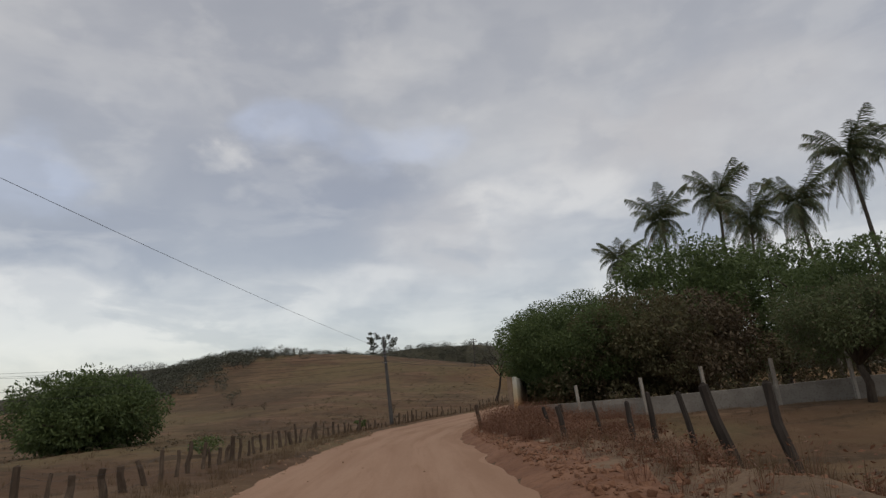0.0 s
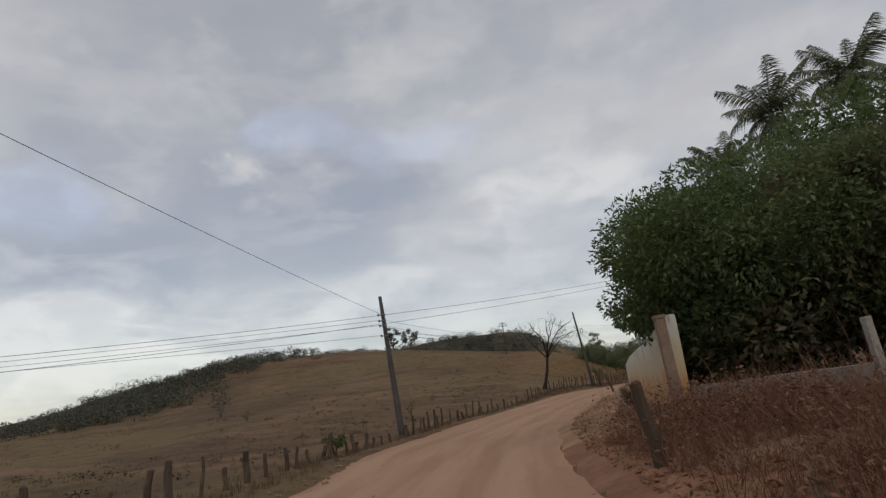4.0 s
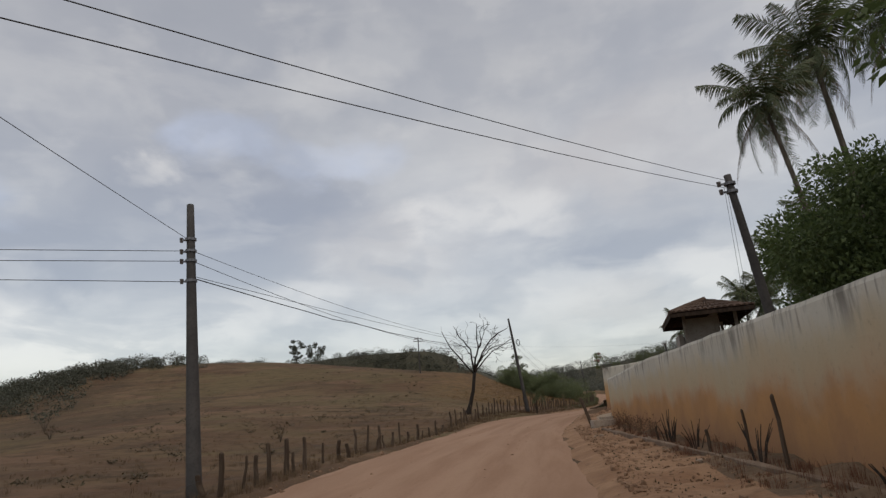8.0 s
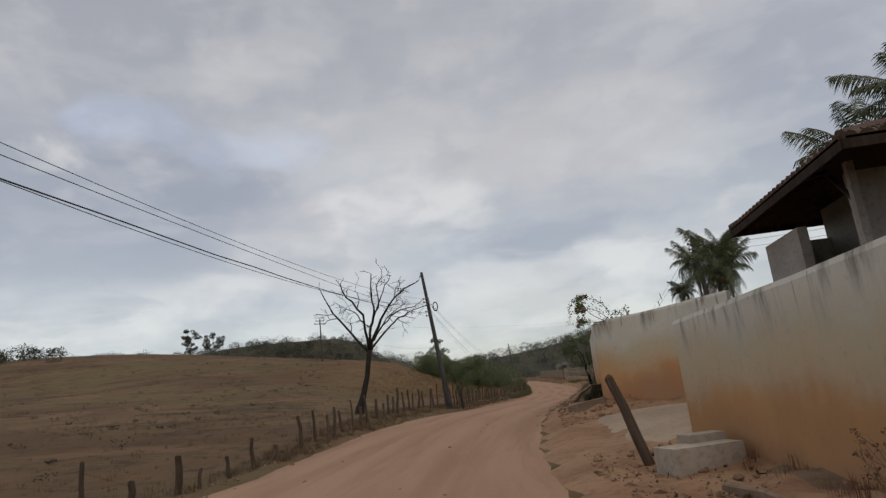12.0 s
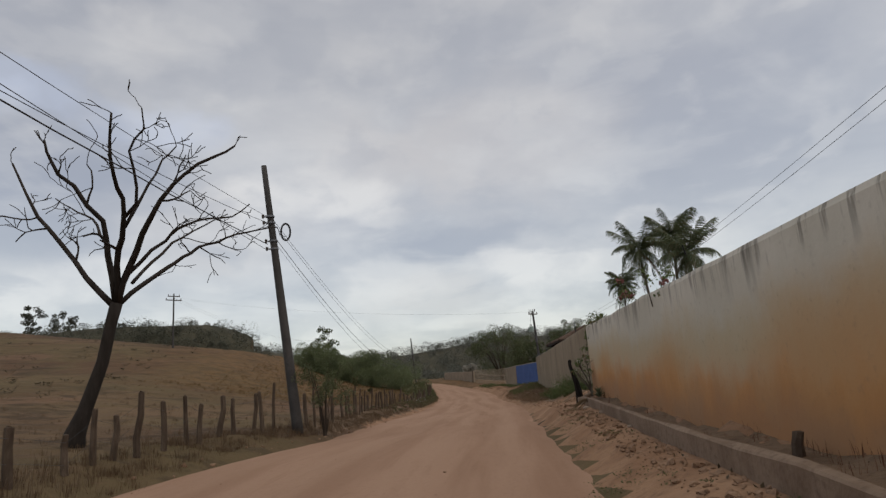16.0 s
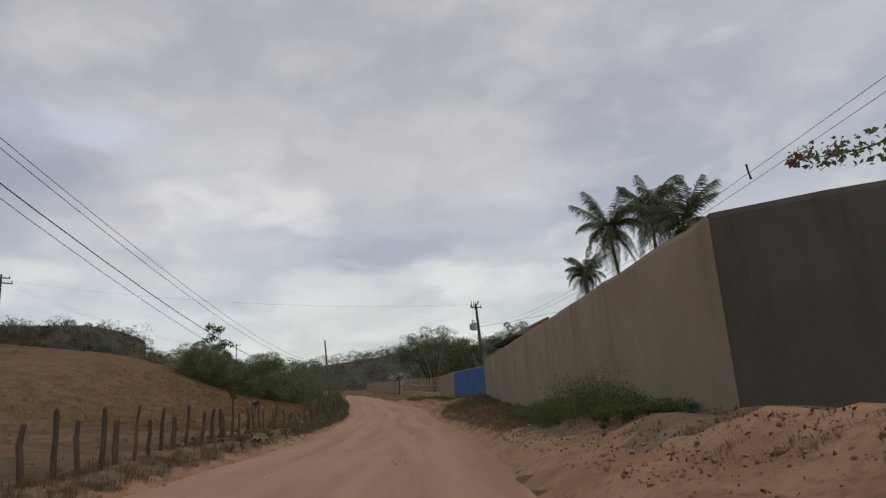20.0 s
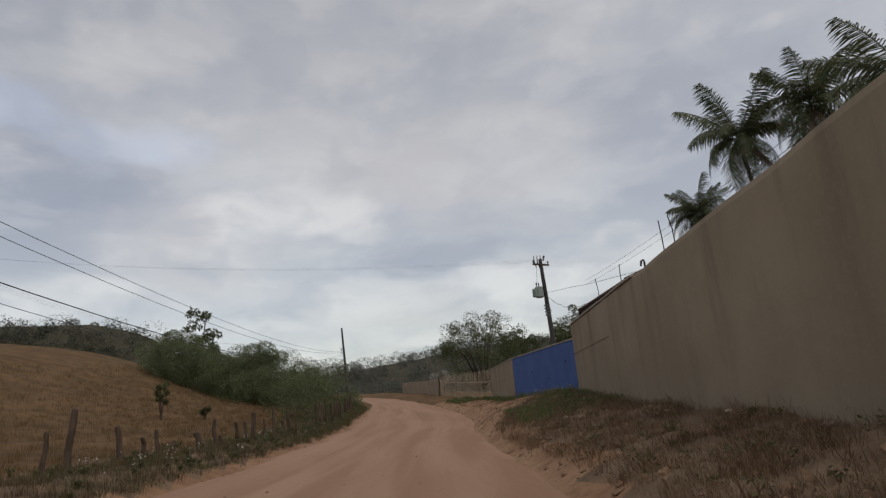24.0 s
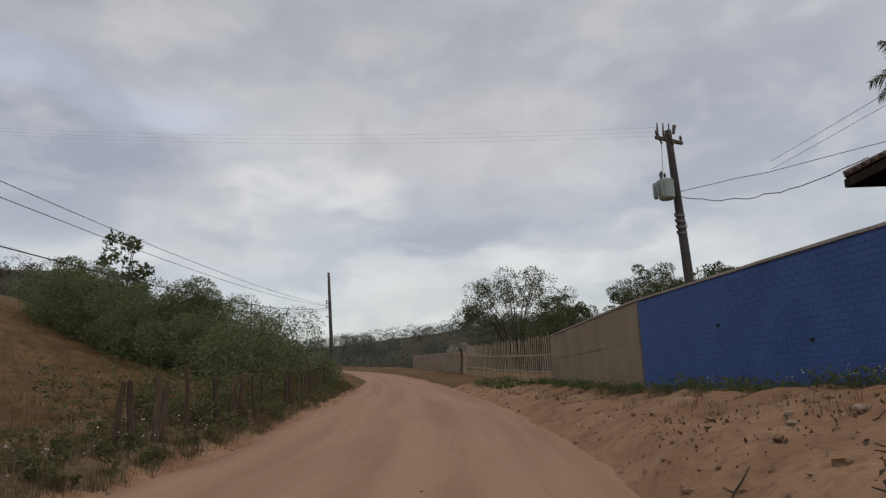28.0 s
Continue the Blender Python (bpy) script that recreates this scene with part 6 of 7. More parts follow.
def clods(name, label, places, sizes, mat, seed, flat=0.75, category="clods"):
    """Rough lumps lying on the ground, joined in one mesh."""
    g = np.random.default_rng(seed)
    n = len(places)
    v = ICO_V[None] * (1 + 0.28 * g.normal(0, 1, (n, 12, 1))) * (g.uniform(0.6, 1.3, (n, 1, 3)) * [1, 1, flat])
    a = g.uniform(0, 6.28, n)
    c, s = np.cos(a)[:, None], np.sin(a)[:, None]
    v = np.stack([v[:, :, 0] * c - v[:, :, 1] * s, v[:, :, 0] * s + v[:, :, 1] * c, v[:, :, 2]], 2) * np.asarray(sizes)[:, None, None]
    v += np.asarray(places)[:, None, :]
    f = (ICO_F[None] + 12 * np.arange(n)[:, None, None]).reshape(-1, 3)
    ob = link_mesh(name, v.reshape(-1, 3).tolist(), f.tolist(), mat)
    return tagged(ob, label, category, kind="stuff")


def lumps(seed, n, lo, hi):
    return lo + (hi - lo) * np.random.default_rng(seed).random(n) ** 4


M_CLOD = two_tone("dry_clods", (0.20, 0.121, 0.076), (0.275, 0.178, 0.116), (0.12, 0.072, 0.046), 3.0, 14.0, 0.97, 0.8, 0.04)
M_REDCLOD = two_tone("red_clods", (0.170, 0.084, 0.049), (0.235, 0.128, 0.080), (0.095, 0.047, 0.029), 3.0, 14.0, 0.97, 0.8, 0.04)
M_STONE = two_tone("pale_stone", (0.25, 0.19, 0.145), (0.31, 0.245, 0.19), (0.16, 0.115, 0.085), 3.0, 16.0, 0.9, 0.5, 0.02)
for y0, y1, d0, d1, n, hi in ((-6, 26, 1.75, 4.6, 4600, 0.075), (26, 55, 1.75, 3.7, 2600, 0.065), (60, 82, 1.7, 3.6, 2600, 0.065), (82, 101, 1.8, 3.6, 1100, 0.05), (101, 150, 1.75, 4.2, 1300, 0.08), (-6, 150, -5.3, -4.5, 1500, 0.06)):
    clods("earth_clods", "broken clods of red earth along the road edge", scatter(n, y0, y1, d0, d1, int(y0 + 50), 1.3), lumps(int(y1), n, 0.012, hi), M_REDCLOD if y1 == 26 else M_CLOD, int(y0 + 90))
g = np.random.default_rng(101)
p = scatter(900, -6, 145, -4.6, 1.6, 102)
clods("road_grit", "loose grit and pebbles on the dusty road", p + [0, 0, 0.005], lumps(103, 900, 0.008, 0.035), M_CLOD, 104)

STONES = []
for k in range(5):
    g = np.random.default_rng(110 + k)
    bm = bmesh.new()
    bmesh.ops.create_icosphere(bm, subdivisions=2, radius=1.0)
    for v in bm.verts:
        v.co *= 1 + 0.16 * math.sin(5 * v.co.x + k) * math.sin(4 * v.co.y + 2 * k) + g.normal(0, 0.05)
        v.co.z *= 0.62
    me = bpy.data.meshes.new("stone")
    bm.to_mesh(me)
    bm.free()
    me.materials.append(M_STONE)
    STONES.append(me)
g = np.random.default_rng(120)
spots = np.vstack([scatter(5, 0, 24, 2.0, 4.0, 121), scatter(12, 28, 52, 2.0, 3.4, 122), scatter(10, 62, 81, 1.9, 2.6, 123), scatter(10, 84, 118, 2.6, 4.8, 124), scatter(16, 104, 119, 3.2, 5.4, 125), scatter(10, 121, 140, 3.0, 5.5, 126)])
for k, q in enumerate(spots):
    ob = new("stone", STONES[k % 5])
    ob.matrix_world = Matrix.Translation((q[0], q[1], q[2] + 0.02)) @ Matrix.Rotation(g.uniform(0, 6.28), 4, "Z") @ Matrix.Scale(g.uniform(0.04, 0.09), 4)
    tagged(ob, "pale dusty stone lying on the verge", "stone", group="stones on the verge")


def pick(places, keep):
    return places[np.array([keep(x, y) for x, y, _ in places])]


def bushy(x, y):
    """Where the verge before the long cement wall is overgrown: not on the bare bank towards the blue wall."""
    return x > 36.1 + 0.63 * max(0.0, y - 114.8) or y < 114


def weeds(name, label, places, heights, mat, seed, per=16, leaf=0.09, spread=0.28, category="weeds", ratio=0.4):
    """Leafy upright plants: leaves up and down short stems, joined in one mesh."""
    g = np.random.default_rng(seed)
    n = len(places)
    base = np.repeat(np.asarray(places, float), per, 0)
    h = np.repeat(np.asarray(heights, float), per)
    t = g.random(n * per) ** 0.8
    a = g.uniform(0, 6.28, n * per)
    r = spread * h * (0.25 + 0.75 * np.sqrt(t)) * g.random(n * per) ** 0.5 * 2
    c = base + np.stack([np.cos(a) * r, np.sin(a) * r, 0.03 + t * h], 1)
    nrm = np.stack([np.cos(a), np.sin(a), 0.5 + 0 * a], 1)
    ob = leaves(name, c, nrm, leaf, mat, None, seed, ratio, 0.5)
    return tagged(ob, label, category, kind="stuff")


M_VERGE = leafy("verge_weeds", (0.060, 0.074, 0.030), (0.125, 0.130, 0.056), (0.19, 0.13, 0.065), 0.35)
M_STRAW = leafy("bent_straw", (0.120, 0.068, 0.038), (0.230, 0.148, 0.088), (0.30, 0.22, 0.14), 0.3)
M_DULL = leafy("dull_tussock", (0.050, 0.040, 0.024), (0.088, 0.072, 0.040), (0.11, 0.08, 0.05), 0.2)
M_RANK = leafy("rank_grass", (0.125, 0.078, 0.035), (0.21, 0.130, 0.058), (0.115, 0.10, 0.042), 0.3)


def tall(seed, n, lo, hi):
    return np.random.default_rng(seed).uniform(lo, hi, n)


def twigs(name, label, places, heights, mat, seed, per=7):
    """Tangles of crooked forked twigs, three-sided, joined in one mesh."""
    g = np.random.default_rng(seed)
    v, f = [], []
    for q, h in zip(places, heights):
        for _ in range(per):
            way_ = g.normal(0, 0.6, 3) + (0, 0, 1.0)
            p0 = np.array(q) + (g.normal(0, 0.12), g.normal(0, 0.12), -0.03)
            for fork in range(3):
                pts = [p0]
                for _s in range(3):
                    way_ = way_ / np.linalg.norm(way_) + g.normal(0, 0.38, 3)
                    pts.append(pts[-1] + way_ / np.linalg.norm(way_) * h * (0.30 if fork == 0 else 0.16))
                n0 = len(v)
                r = 0.005 if fork == 0 else 0.003
                for i, c in enumerate(pts):
                    rr = r * (1 - 0.22 * i)
                    v += [tuple(c + (rr, 0, 0)), tuple(c + (-rr * 0.5, rr * 0.87, 0)), tuple(c + (-rr * 0.5, -rr * 0.87, 0))]
                for i in range(3):
                    for k in range(3):
                        a, b = n0 + i * 3 + k, n0 + i * 3 + (k + 1) % 3
                        f.append((a, b, b + 3, a + 3))
                p0, way_ = pts[2], way_ + g.normal(0, 0.7, 3)
    ob = link_mesh(name, v, f, mat)
    return tagged(ob, label, "brush", kind="stuff")


# the red dry brush at the start, before the garden wall
p = np.vstack([scatter(1500, 8, 24.0, 2.15, 8.5, 130), scatter(520, -4, 9, 2.5, 8.5, 129)])
p = pick(p, lambda x, y: not (x > 20.3 and y > 23.6) and wave(x, y, 0.9, 3.0) > -0.45)
blades("dry_brush", "dry reddish-brown brush on the road bank", p[::2], tall(131, len(p[::2]), 0.15, 0.5) * np.interp(p[::2, 0], [19, 23, 25], [1.2, 1.1, 0.7]), M_REDBRUSH, 132, 16, 0.25, 0.006, "grass", 2.6)
twigs("dry_brush", "tangled dry reddish-brown brush on the road bank", p, tall(138, len(p), 0.35, 1.3) * np.interp(p[:, 1], [-4, 8, 13, 24], [0.45, 0.6, 0.9, 1.0]) * np.interp(p[:, 0], [21.5, 23.5], [1.0, 0.6]) * (0.75 + 0.4 * wave(p[:, 0], p[:, 1], 0.8, 5.0)), M_REDBRUSH, 139)
weeds("brush_leaves", "withered red-brown leaves in the dry brush", p[::2], tall(133, len(p[::2]), 0.3, 1.0) * np.interp(p[::2, 0], [21.5, 23.5], [1.0, 0.5]), M_REDBRUSH, 134, 26, 0.06, 0.3, "brush")
p = pick(scatter(230, 12.5, 23.2, 3.4, 9.0, 126), lambda x, y: y < 23.0)
twigs("dead_bush", "tall tangle of leafless red-brown bushes before the low wall", p[::2], tall(127, len(p[::2]), 0.8, 1.7) * np.interp(p[::2, 0], [21.5, 23.5], [1.0, 0.55]), M_REDBRUSH, 128, 11)
p = np.column_stack([tall(118, 90, 19.9, 22.6), tall(119, 90, 20.4, 23.4), np.zeros(90)])
p[:, 2] = land(p[:, 0], p[:, 1])
twigs("dead_bush", "thick tangle of red-brown bushes hiding the end of the garden wall", p, tall(117, 90, 0.5, 1.05), M_REDBRUSH, 116, 12)
weeds("brush_leaves", "withered red-brown leaves in the dry brush", p, tall(115, 90, 0.5, 0.95), M_REDBRUSH, 114, 60, 0.06, 0.24, "brush")
p = scatter(500, -6, 12, 3.0, 9, 135)
blades("dry_grass", "thin dry grass at the pasture edge", p, tall(136, 500, 0.12, 0.45), M_GRASS, 137, 14, 0.2, 0.005)

# dry grass and low weeds of the pastures
p = pick(scatter(2600, -4, 110, -30, -5.9, 140, 0.6)[:2600], lambda x, y: True)
blades("pasture_grass", "straw-coloured tufts of dry pasture grass", p, tall(141, len(p), 0.06, 0.22), M_GRASS, 142, 10, 0.22, 0.008)
p = scatter(1000, 0, 100, -6.6, -5.2, 143)
blades("fence_grass", "dry brown grass along the fence", p, tall(144, 1000, 0.08, 0.32), M_GRASS, 145, 12, 0.16, 0.006)
p = pick(scatter(900, -8, 22, 6, 26, 146), lambda x, y: x < 45)
blades("pasture_grass", "straw-coloured tufts of dry pasture grass", p, tall(147, len(p), 0.06, 0.2), M_GRASS, 148, 10, 0.22, 0.008)

g = np.random.default_rng(149)
p = np.column_stack([8 - 75 * g.random(520) ** 1.3, g.uniform(14, 165, 520), np.zeros(520)])
p = p[road_frame(p[:, 0], p[:, 1])[1] < -8]
p[:, 2] = land(p[:, 0], p[:, 1])
weeds("pasture_tussocks", "low dark tussocks and dead bushes dotted over the pasture", p, tall(148, len(p), 0.12, 0.4) * np.interp(-p[:, 0], [-8, 60], [0.8, 2.2]), M_DULL, 147, 34, 0.11, 0.9, "tussocks")

# stalks and litter along the garden wall
g = np.random.default_rng(150)
for x, y, h in ((20.72, 36.4, 0.62), (20.78, 39.6, 0.55), (20.95, 42.2, 0.7), (20.9, 41.7, 0.55), (20.66, 31.6, 0.35), (20.7, 33.0, 0.3)):
    s = Soup()
    for k in range(9):
        a, r = g.uniform(0, 6.28), g.uniform(0.02, 0.16)
        e = (math.cos(a) * r * 2.2, math.sin(a) * r * 2.2, h * g.uniform(0.6, 1.1))
        s.tube([(math.cos(a) * r * 0.6, math.sin(a) * r * 0.6, -0.05), (e[0] * 0.55, e[1] * 0.55, e[2] * 0.5), e], [0.012, 0.010, 0.005], 4)
    ob = s.mesh("dry_stalks", M_DEADWOOD)
    ob.matrix_world = pose(x, y, ground_z(x, y))
    tagged(ob, "clump of dry dead stalks at the foot of the wall", "plant", group="stalks along the wall")
for x, y, h in ((21.05, 45.6, 0.45), (21.1, 48.0, 0.55), (21.0, 44.0, 0.4), (21.15, 49.2, 0.5), (21.1, 47.2, 0.42)):
    ob = empty("seed_plant", x, y, ground_z(x, y))
    s, heads = Soup(), []
    for k in range(15):
        a, r = g.uniform(0, 6.28), g.uniform(0.1, 0.46)
        e = np.array((math.cos(a) * r * 0.5, math.sin(a) * r, h * g.uniform(0.55, 1.15)))
        s.tube([(0, 0, -0.05), tuple(e * (0.35, 0.35, 0.5)), tuple(e)], [0.005, 0.004, 0.002], 4)
        for _ in range(4):
            b, q = e * g.uniform(0.5, 0.95), e + g.normal(0, 0.08, 3)
            s.tube([tuple(b), tuple(q)], [0.003, 0.002], 3)
            heads.append(q)
    s.mesh("stem", M_STALK, ob)
    c, nrm = clump_points(heads, [0.025] * len(heads), 5, g)
    tagged(leaves("seed_heads", c, nrm, 0.026, M_REDBRUSH, ob, int(y), 0.7), "brown dried seed heads", kind="stuff")
    tagged(ob, "dry branching plant with brown seed heads by the wall", "plant", group="stalks along the wall")
p = scatter(420, 26, 53, 3.2, 4.25, 151)
blades("dry_grass", "dry brown weeds along the garden wall", p, tall(152, 420, 0.06, 0.24), M_REDBRUSH, 153, 10, 0.14, 0.006)
p = scatter(500, 62, 82, 2.5, 4.2, 154)
blades("dry_grass", "dry brown weeds on the bank before the wall", p, tall(155, 500, 0.05, 0.2), M_REDBRUSH, 156, 9, 0.14, 0.006)

g = np.random.default_rng(157)
p = np.vstack([np.column_stack([g.normal(x, 0.28, 16), g.normal(y, 0.45, 16), np.zeros(16)]) for x, y in ((23.2, 68.2), (22.4, 65.9), (23.7, 70.4), (24.9, 73.5), (26.2, 77.4), (26.6, 78.8))])
p[:, 2] = land(p[:, 0], p[:, 1])
weeds("low_weeds", "sparse low green weeds on the bank", p, tall(158, len(p), 0.02, 0.07), M_VERGE, 159, 16, 0.028, 1.6)
post((24.6, 68.9), 0.3, (0.02, 0.0), "short dark stub of a stake in the bed", 0.8, 1, "stakes by the wall")
ob = Soup().tube([(-0.2, -0.25, 0.03), (0.0, 0.0, 0.035), (0.14, 0.22, 0.025)], [0.012, 0.014, 0.012], 5).mesh("pale_stick", M_PALMBARK)
ob.matrix_world = pose(22.85, 68.2, ground_z(22.85, 68.2))
tagged(ob, "pale peeled stick lying on the bank", "stick")

# green weeds at the foot of the cement wall, then dry grass and litter
p = pick(scatter(760, 87, 101, 2.7, 6.0, 160, 0.7), lambda x, y: y > 88.2 and x < 31.6 + (y - 87.1) * 0.285)
hts = tall(161, len(p), 0.15, 0.7) * np.interp(p[:, 1], [87, 89.5, 91.5, 93.5, 96.5, 101], [0.3, 0.45, 1.0, 1.6, 0.9, 0.4])
weeds("green_weeds", "lush green weeds growing at the foot of the wall", p, hts, M_WEED, 162, 150, 0.055, 0.45)
blades("green_grass", "long green and dry grass at the wall", p[::2], 0.1 + 0.8 * hts[::2], M_WEED, 164, 16, 0.2, 0.007)
p = scatter(40, 90.6, 93.6, 4.3, 4.9, 165)
weeds("green_weeds", "tall leafy green shrub against the cement wall", p, tall(166, 40, 0.4, 1.3) * np.interp(np.abs(p[:, 1] - 92.0), [0.0, 1.6], [1.15, 0.6]), M_WEED, 167, 300, 0.055, 0.18)
p = pick(scatter(3600, 97, 120.5, 2.0, 6.6, 170), lambda x, y: x < 34.7 + (y - 97) * 0.285 and bushy(x, y))
twigs("dry_tangle", "tangled dead stalks at the foot of the wall", p[::2], tall(169, len(p[::2]), 0.12, 0.36), M_STRAW, 168, 4)
blades("dry_grass", "rank dry brown grass at the foot of the wall", p, tall(171, len(p), 0.04, 0.13), M_STRAW, 172, 12, 0.24, 0.006, "grass", 4.0)
blades("dry_grass", "pale bent straw among the dry grass", p[::6], tall(173, len(p[::6]), 0.10, 0.24), M_STRAW, 174, 5, 0.2, 0.012, "grass", 4.5)
weeds("low_weeds", "low green weeds among the dry grass", p[::12], tall(175, len(p[::12]), 0.05, 0.14), M_VERGE, 176, 18, 0.05, 0.6)
p = pick(scatter(260, 112, 120.5, 3.4, 6.4, 177), lambda x, y: x < 38.6 + (y - 111) * 0.28 and bushy(x, y))
weeds("low_weeds", "low green weeds among the dry grass", p[::2], tall(178, len(p[::2]), 0.05, 0.15), M_VERGE, 179, 20, 0.05, 0.6)
p = np.vstack([np.column_stack([np.linspace(42.0, 42.9, 120) - np.random.default_rng(180).uniform(0.1, 0.7, 120), np.linspace(121, 131, 120), np.zeros(120)]), np.column_stack([np.linspace(42.9, 46.0, 120) - np.random.default_rng(181).uniform(0.1, 0.8, 120), np.linspace(131, 145, 120), np.zeros(120)])])
p[:, 2] = land(p[:, 0], p[:, 1])
blades("dry_grass", "dry and green grass along the blue wall", p, tall(182, 240, 0.1, 0.3), M_WEED, 183, 12, 0.2, 0.007)
weeds("low_weeds", "low green weeds at the foot of the blue wall", p[::2], tall(184, 120, 0.1, 0.28), M_WEED, 185, 24, 0.08, 0.5)
p = pick(scatter(420, 119, 150, 2.4, 4.2, 186), lambda x, y: y > 131 or x > 40)
blades("dry_grass", "dry brown grass on the low bank", p, tall(187, len(p), 0.05, 0.16), M_STRAW, 188, 10, 0.18, 0.006, "grass", 2.5)

# green patch on the sandy bank before the blue wall, with sticks and dead leaves lying about
p = np.vstack([scatter(480, 113.0, 118.2, 2.5, 5.4, 231), scatter(70, 117.5, 120.6, 3.9, 5.2, 232), scatter(150, 100, 117, 5.0, 6.2, 230)])
p = pick(p, lambda x, y: x < 38.6 + (y - 111) * 0.28 and x > 36.4 + 0.95 * max(0.0, y - 116.6) and wave(x, y, 1.3, 2.0) > -0.5)
weeds("low_weeds", "low green weeds spreading over the sandy bank", p, tall(233, len(p), 0.04, 0.15), M_WEED, 234, 20, 0.045, 0.8)
blades("green_grass", "tufts of green grass on the sandy bank", p[::2], tall(235, len(p[::2]), 0.08, 0.24), M_WEED, 236, 14, 0.2, 0.006, "grass", 1.6)
g = np.random.default_rng(237)
for k, (x, y, a, ln) in enumerate(((38.08, 119.98, 40, 0.7), (38.38, 118.65, 25, 1.1), (37.92, 117.57, 60, 0.8), (38.4, 117.51, 10, 0.9), (38.9, 120.6, 70, 0.6), (38.2, 121.5, 35, 0.7), (39.6, 121.6, 15, 0.8), (37.3, 118.9, 55, 0.6), (37.0, 116.6, 30, 0.5))):
    c, sn = math.cos(radians(a)), math.sin(radians(a))
    zs = ground_z(x, y)
    pts = [(t * ln * c + g.normal(0, 0.02), t * ln * sn + g.normal(0, 0.02), ground_z(x + t * ln * c, y + t * ln * sn) - zs + 0.014 + 0.01 * math.sin(6 * t)) for t in (-0.5, -0.25, 0.0, 0.25, 0.5)]
    s = Soup().tube(pts, [0.006, 0.009, 0.009, 0.007, 0.004], 5)
    s.tube([pts[2], (pts[2][0] + 0.1 * c - 0.12 * sn, pts[2][1] + 0.1 * sn + 0.12 * c, pts[2][2] + 0.02)], [0.008, 0.004], 4)
    ob = s.mesh("dead_stick", M_DEADWOOD)
    ob.matrix_world = pose(x, y, zs)
    tagged(ob, "dead brown stick lying on the sandy bank", "stick", group="sticks on the bank")
p = np.vstack([scatter(900, 2, 24, 1.8, 4.5, 243), scatter(500, 28, 53, 1.9, 3.6, 244), scatter(700, 116, 126, 2.2, 5.6, 238), scatter(500, 83, 90, 2.2, 4.6, 239), scatter(400, 64, 82, 2.0, 3.4, 240)])
q = p + [0, 0, 0.015]
tagged(leaves("dead_leaves", q, np.tile([0, 0, 1.0], (len(q), 1)) + np.random.default_rng(241).normal(0, 0.35, q.shape), 0.055, M_LEAF_DRY, None, 242, 0.5), "dead brown leaves scattered on the bare bank", "leaves", kind="stuff")

# the overgrown left verge of the last stretch
p = scatter(620, 98, 152, -7.6, -5.1, 190, 0.8)
hts = tall(191, 620, 0.12, 0.40) * np.interp(p[:, 1], [98, 108, 113, 118, 126, 134, 152], [0.25, 0.25, 0.35, 0.4, 0.6, 1.25, 1.3])
weeds("green_weeds", "leafy green weeds overgrowing the fence", p, hts, M_VERGE, 192, 46, 0.07, 0.34)
blades("verge_grass", "mixed dry and green grass on the road bank", np.vstack([scatter(900, 60, 96, -6.9, -4.95, 193, 0.8), scatter(1300, 96, 152, -6.9, -4.98, 194, 0.8)]), tall(194, 2200, 0.07, 0.26), M_GRASS, 195, 14, 0.2, 0.006, "grass", 2.2)
blades("verge_grass", "mixed dry and green grass on the road bank", scatter(1700, 107, 152, -7.0, -4.98, 196, 0.8), tall(197, 1700, 0.06, 0.2), M_VERGE, 198, 14, 0.2, 0.006, "grass", 2.0)
p = scatter(60, 128, 152, -8.5, -5.9, 199)
weeds("green_shrubs", "broad-leaved green shrubs beside the fence", p, tall(200, 60, 0.5, 1.1), M_VERGE, 201, 150, 0.11, 0.4, "bushes")
p = scatter(5200, 108, 158, -26, -6.2, 220, 0.6)
blades("pasture_grass", "yellow and olive tufts of rank dry grass on the slope", p, tall(221, len(p), 0.08, 0.3), M_RANK, 222, 10, 0.25, 0.009)

p = scatter(70, 142, 150, 2.6, 4.6, 202)
weeds("low_weeds", "low green weeds beside the board fence", p, tall(203, 70, 0.08, 0.25), M_WEED, 204, 40, 0.1, 0.4)

p = scatter(220, 81, 92, 2.5, 5.0, 205)
blades("dry_grass", "trampled dry weeds and litter on the bank", p, tall(206, 220, 0.03, 0.09), M_STRAW, 207, 10, 0.2, 0.006, "grass", 3.5)

# small flowers
M_FLOWER = leafy("white_petals", (0.55, 0.52, 0.47), (0.7, 0.68, 0.64), None, 0.3)
M_BRACT = leafy("faded_pink_bracts", (0.18, 0.070, 0.066), (0.32, 0.145, 0.125), (0.26, 0.15, 0.10), 0.35)
p = np.vstack([scatter(60, 108, 130, -6.4, -5.3, 210), scatter(40, 120, 136, 4.0, 5.6, 211)])
q = np.repeat(p, 4, 0) + np.random.default_rng(212).normal(0, 0.035, (400, 3)) + [0, 0, 0.22]
tagged(leaves("small_flowers", q, np.tile([0, 0, 1.0], (400, 1)), 0.026, M_FLOWER, None, 213, 0.8), "small white flowers among the weeds", "flowers", kind="stuff")

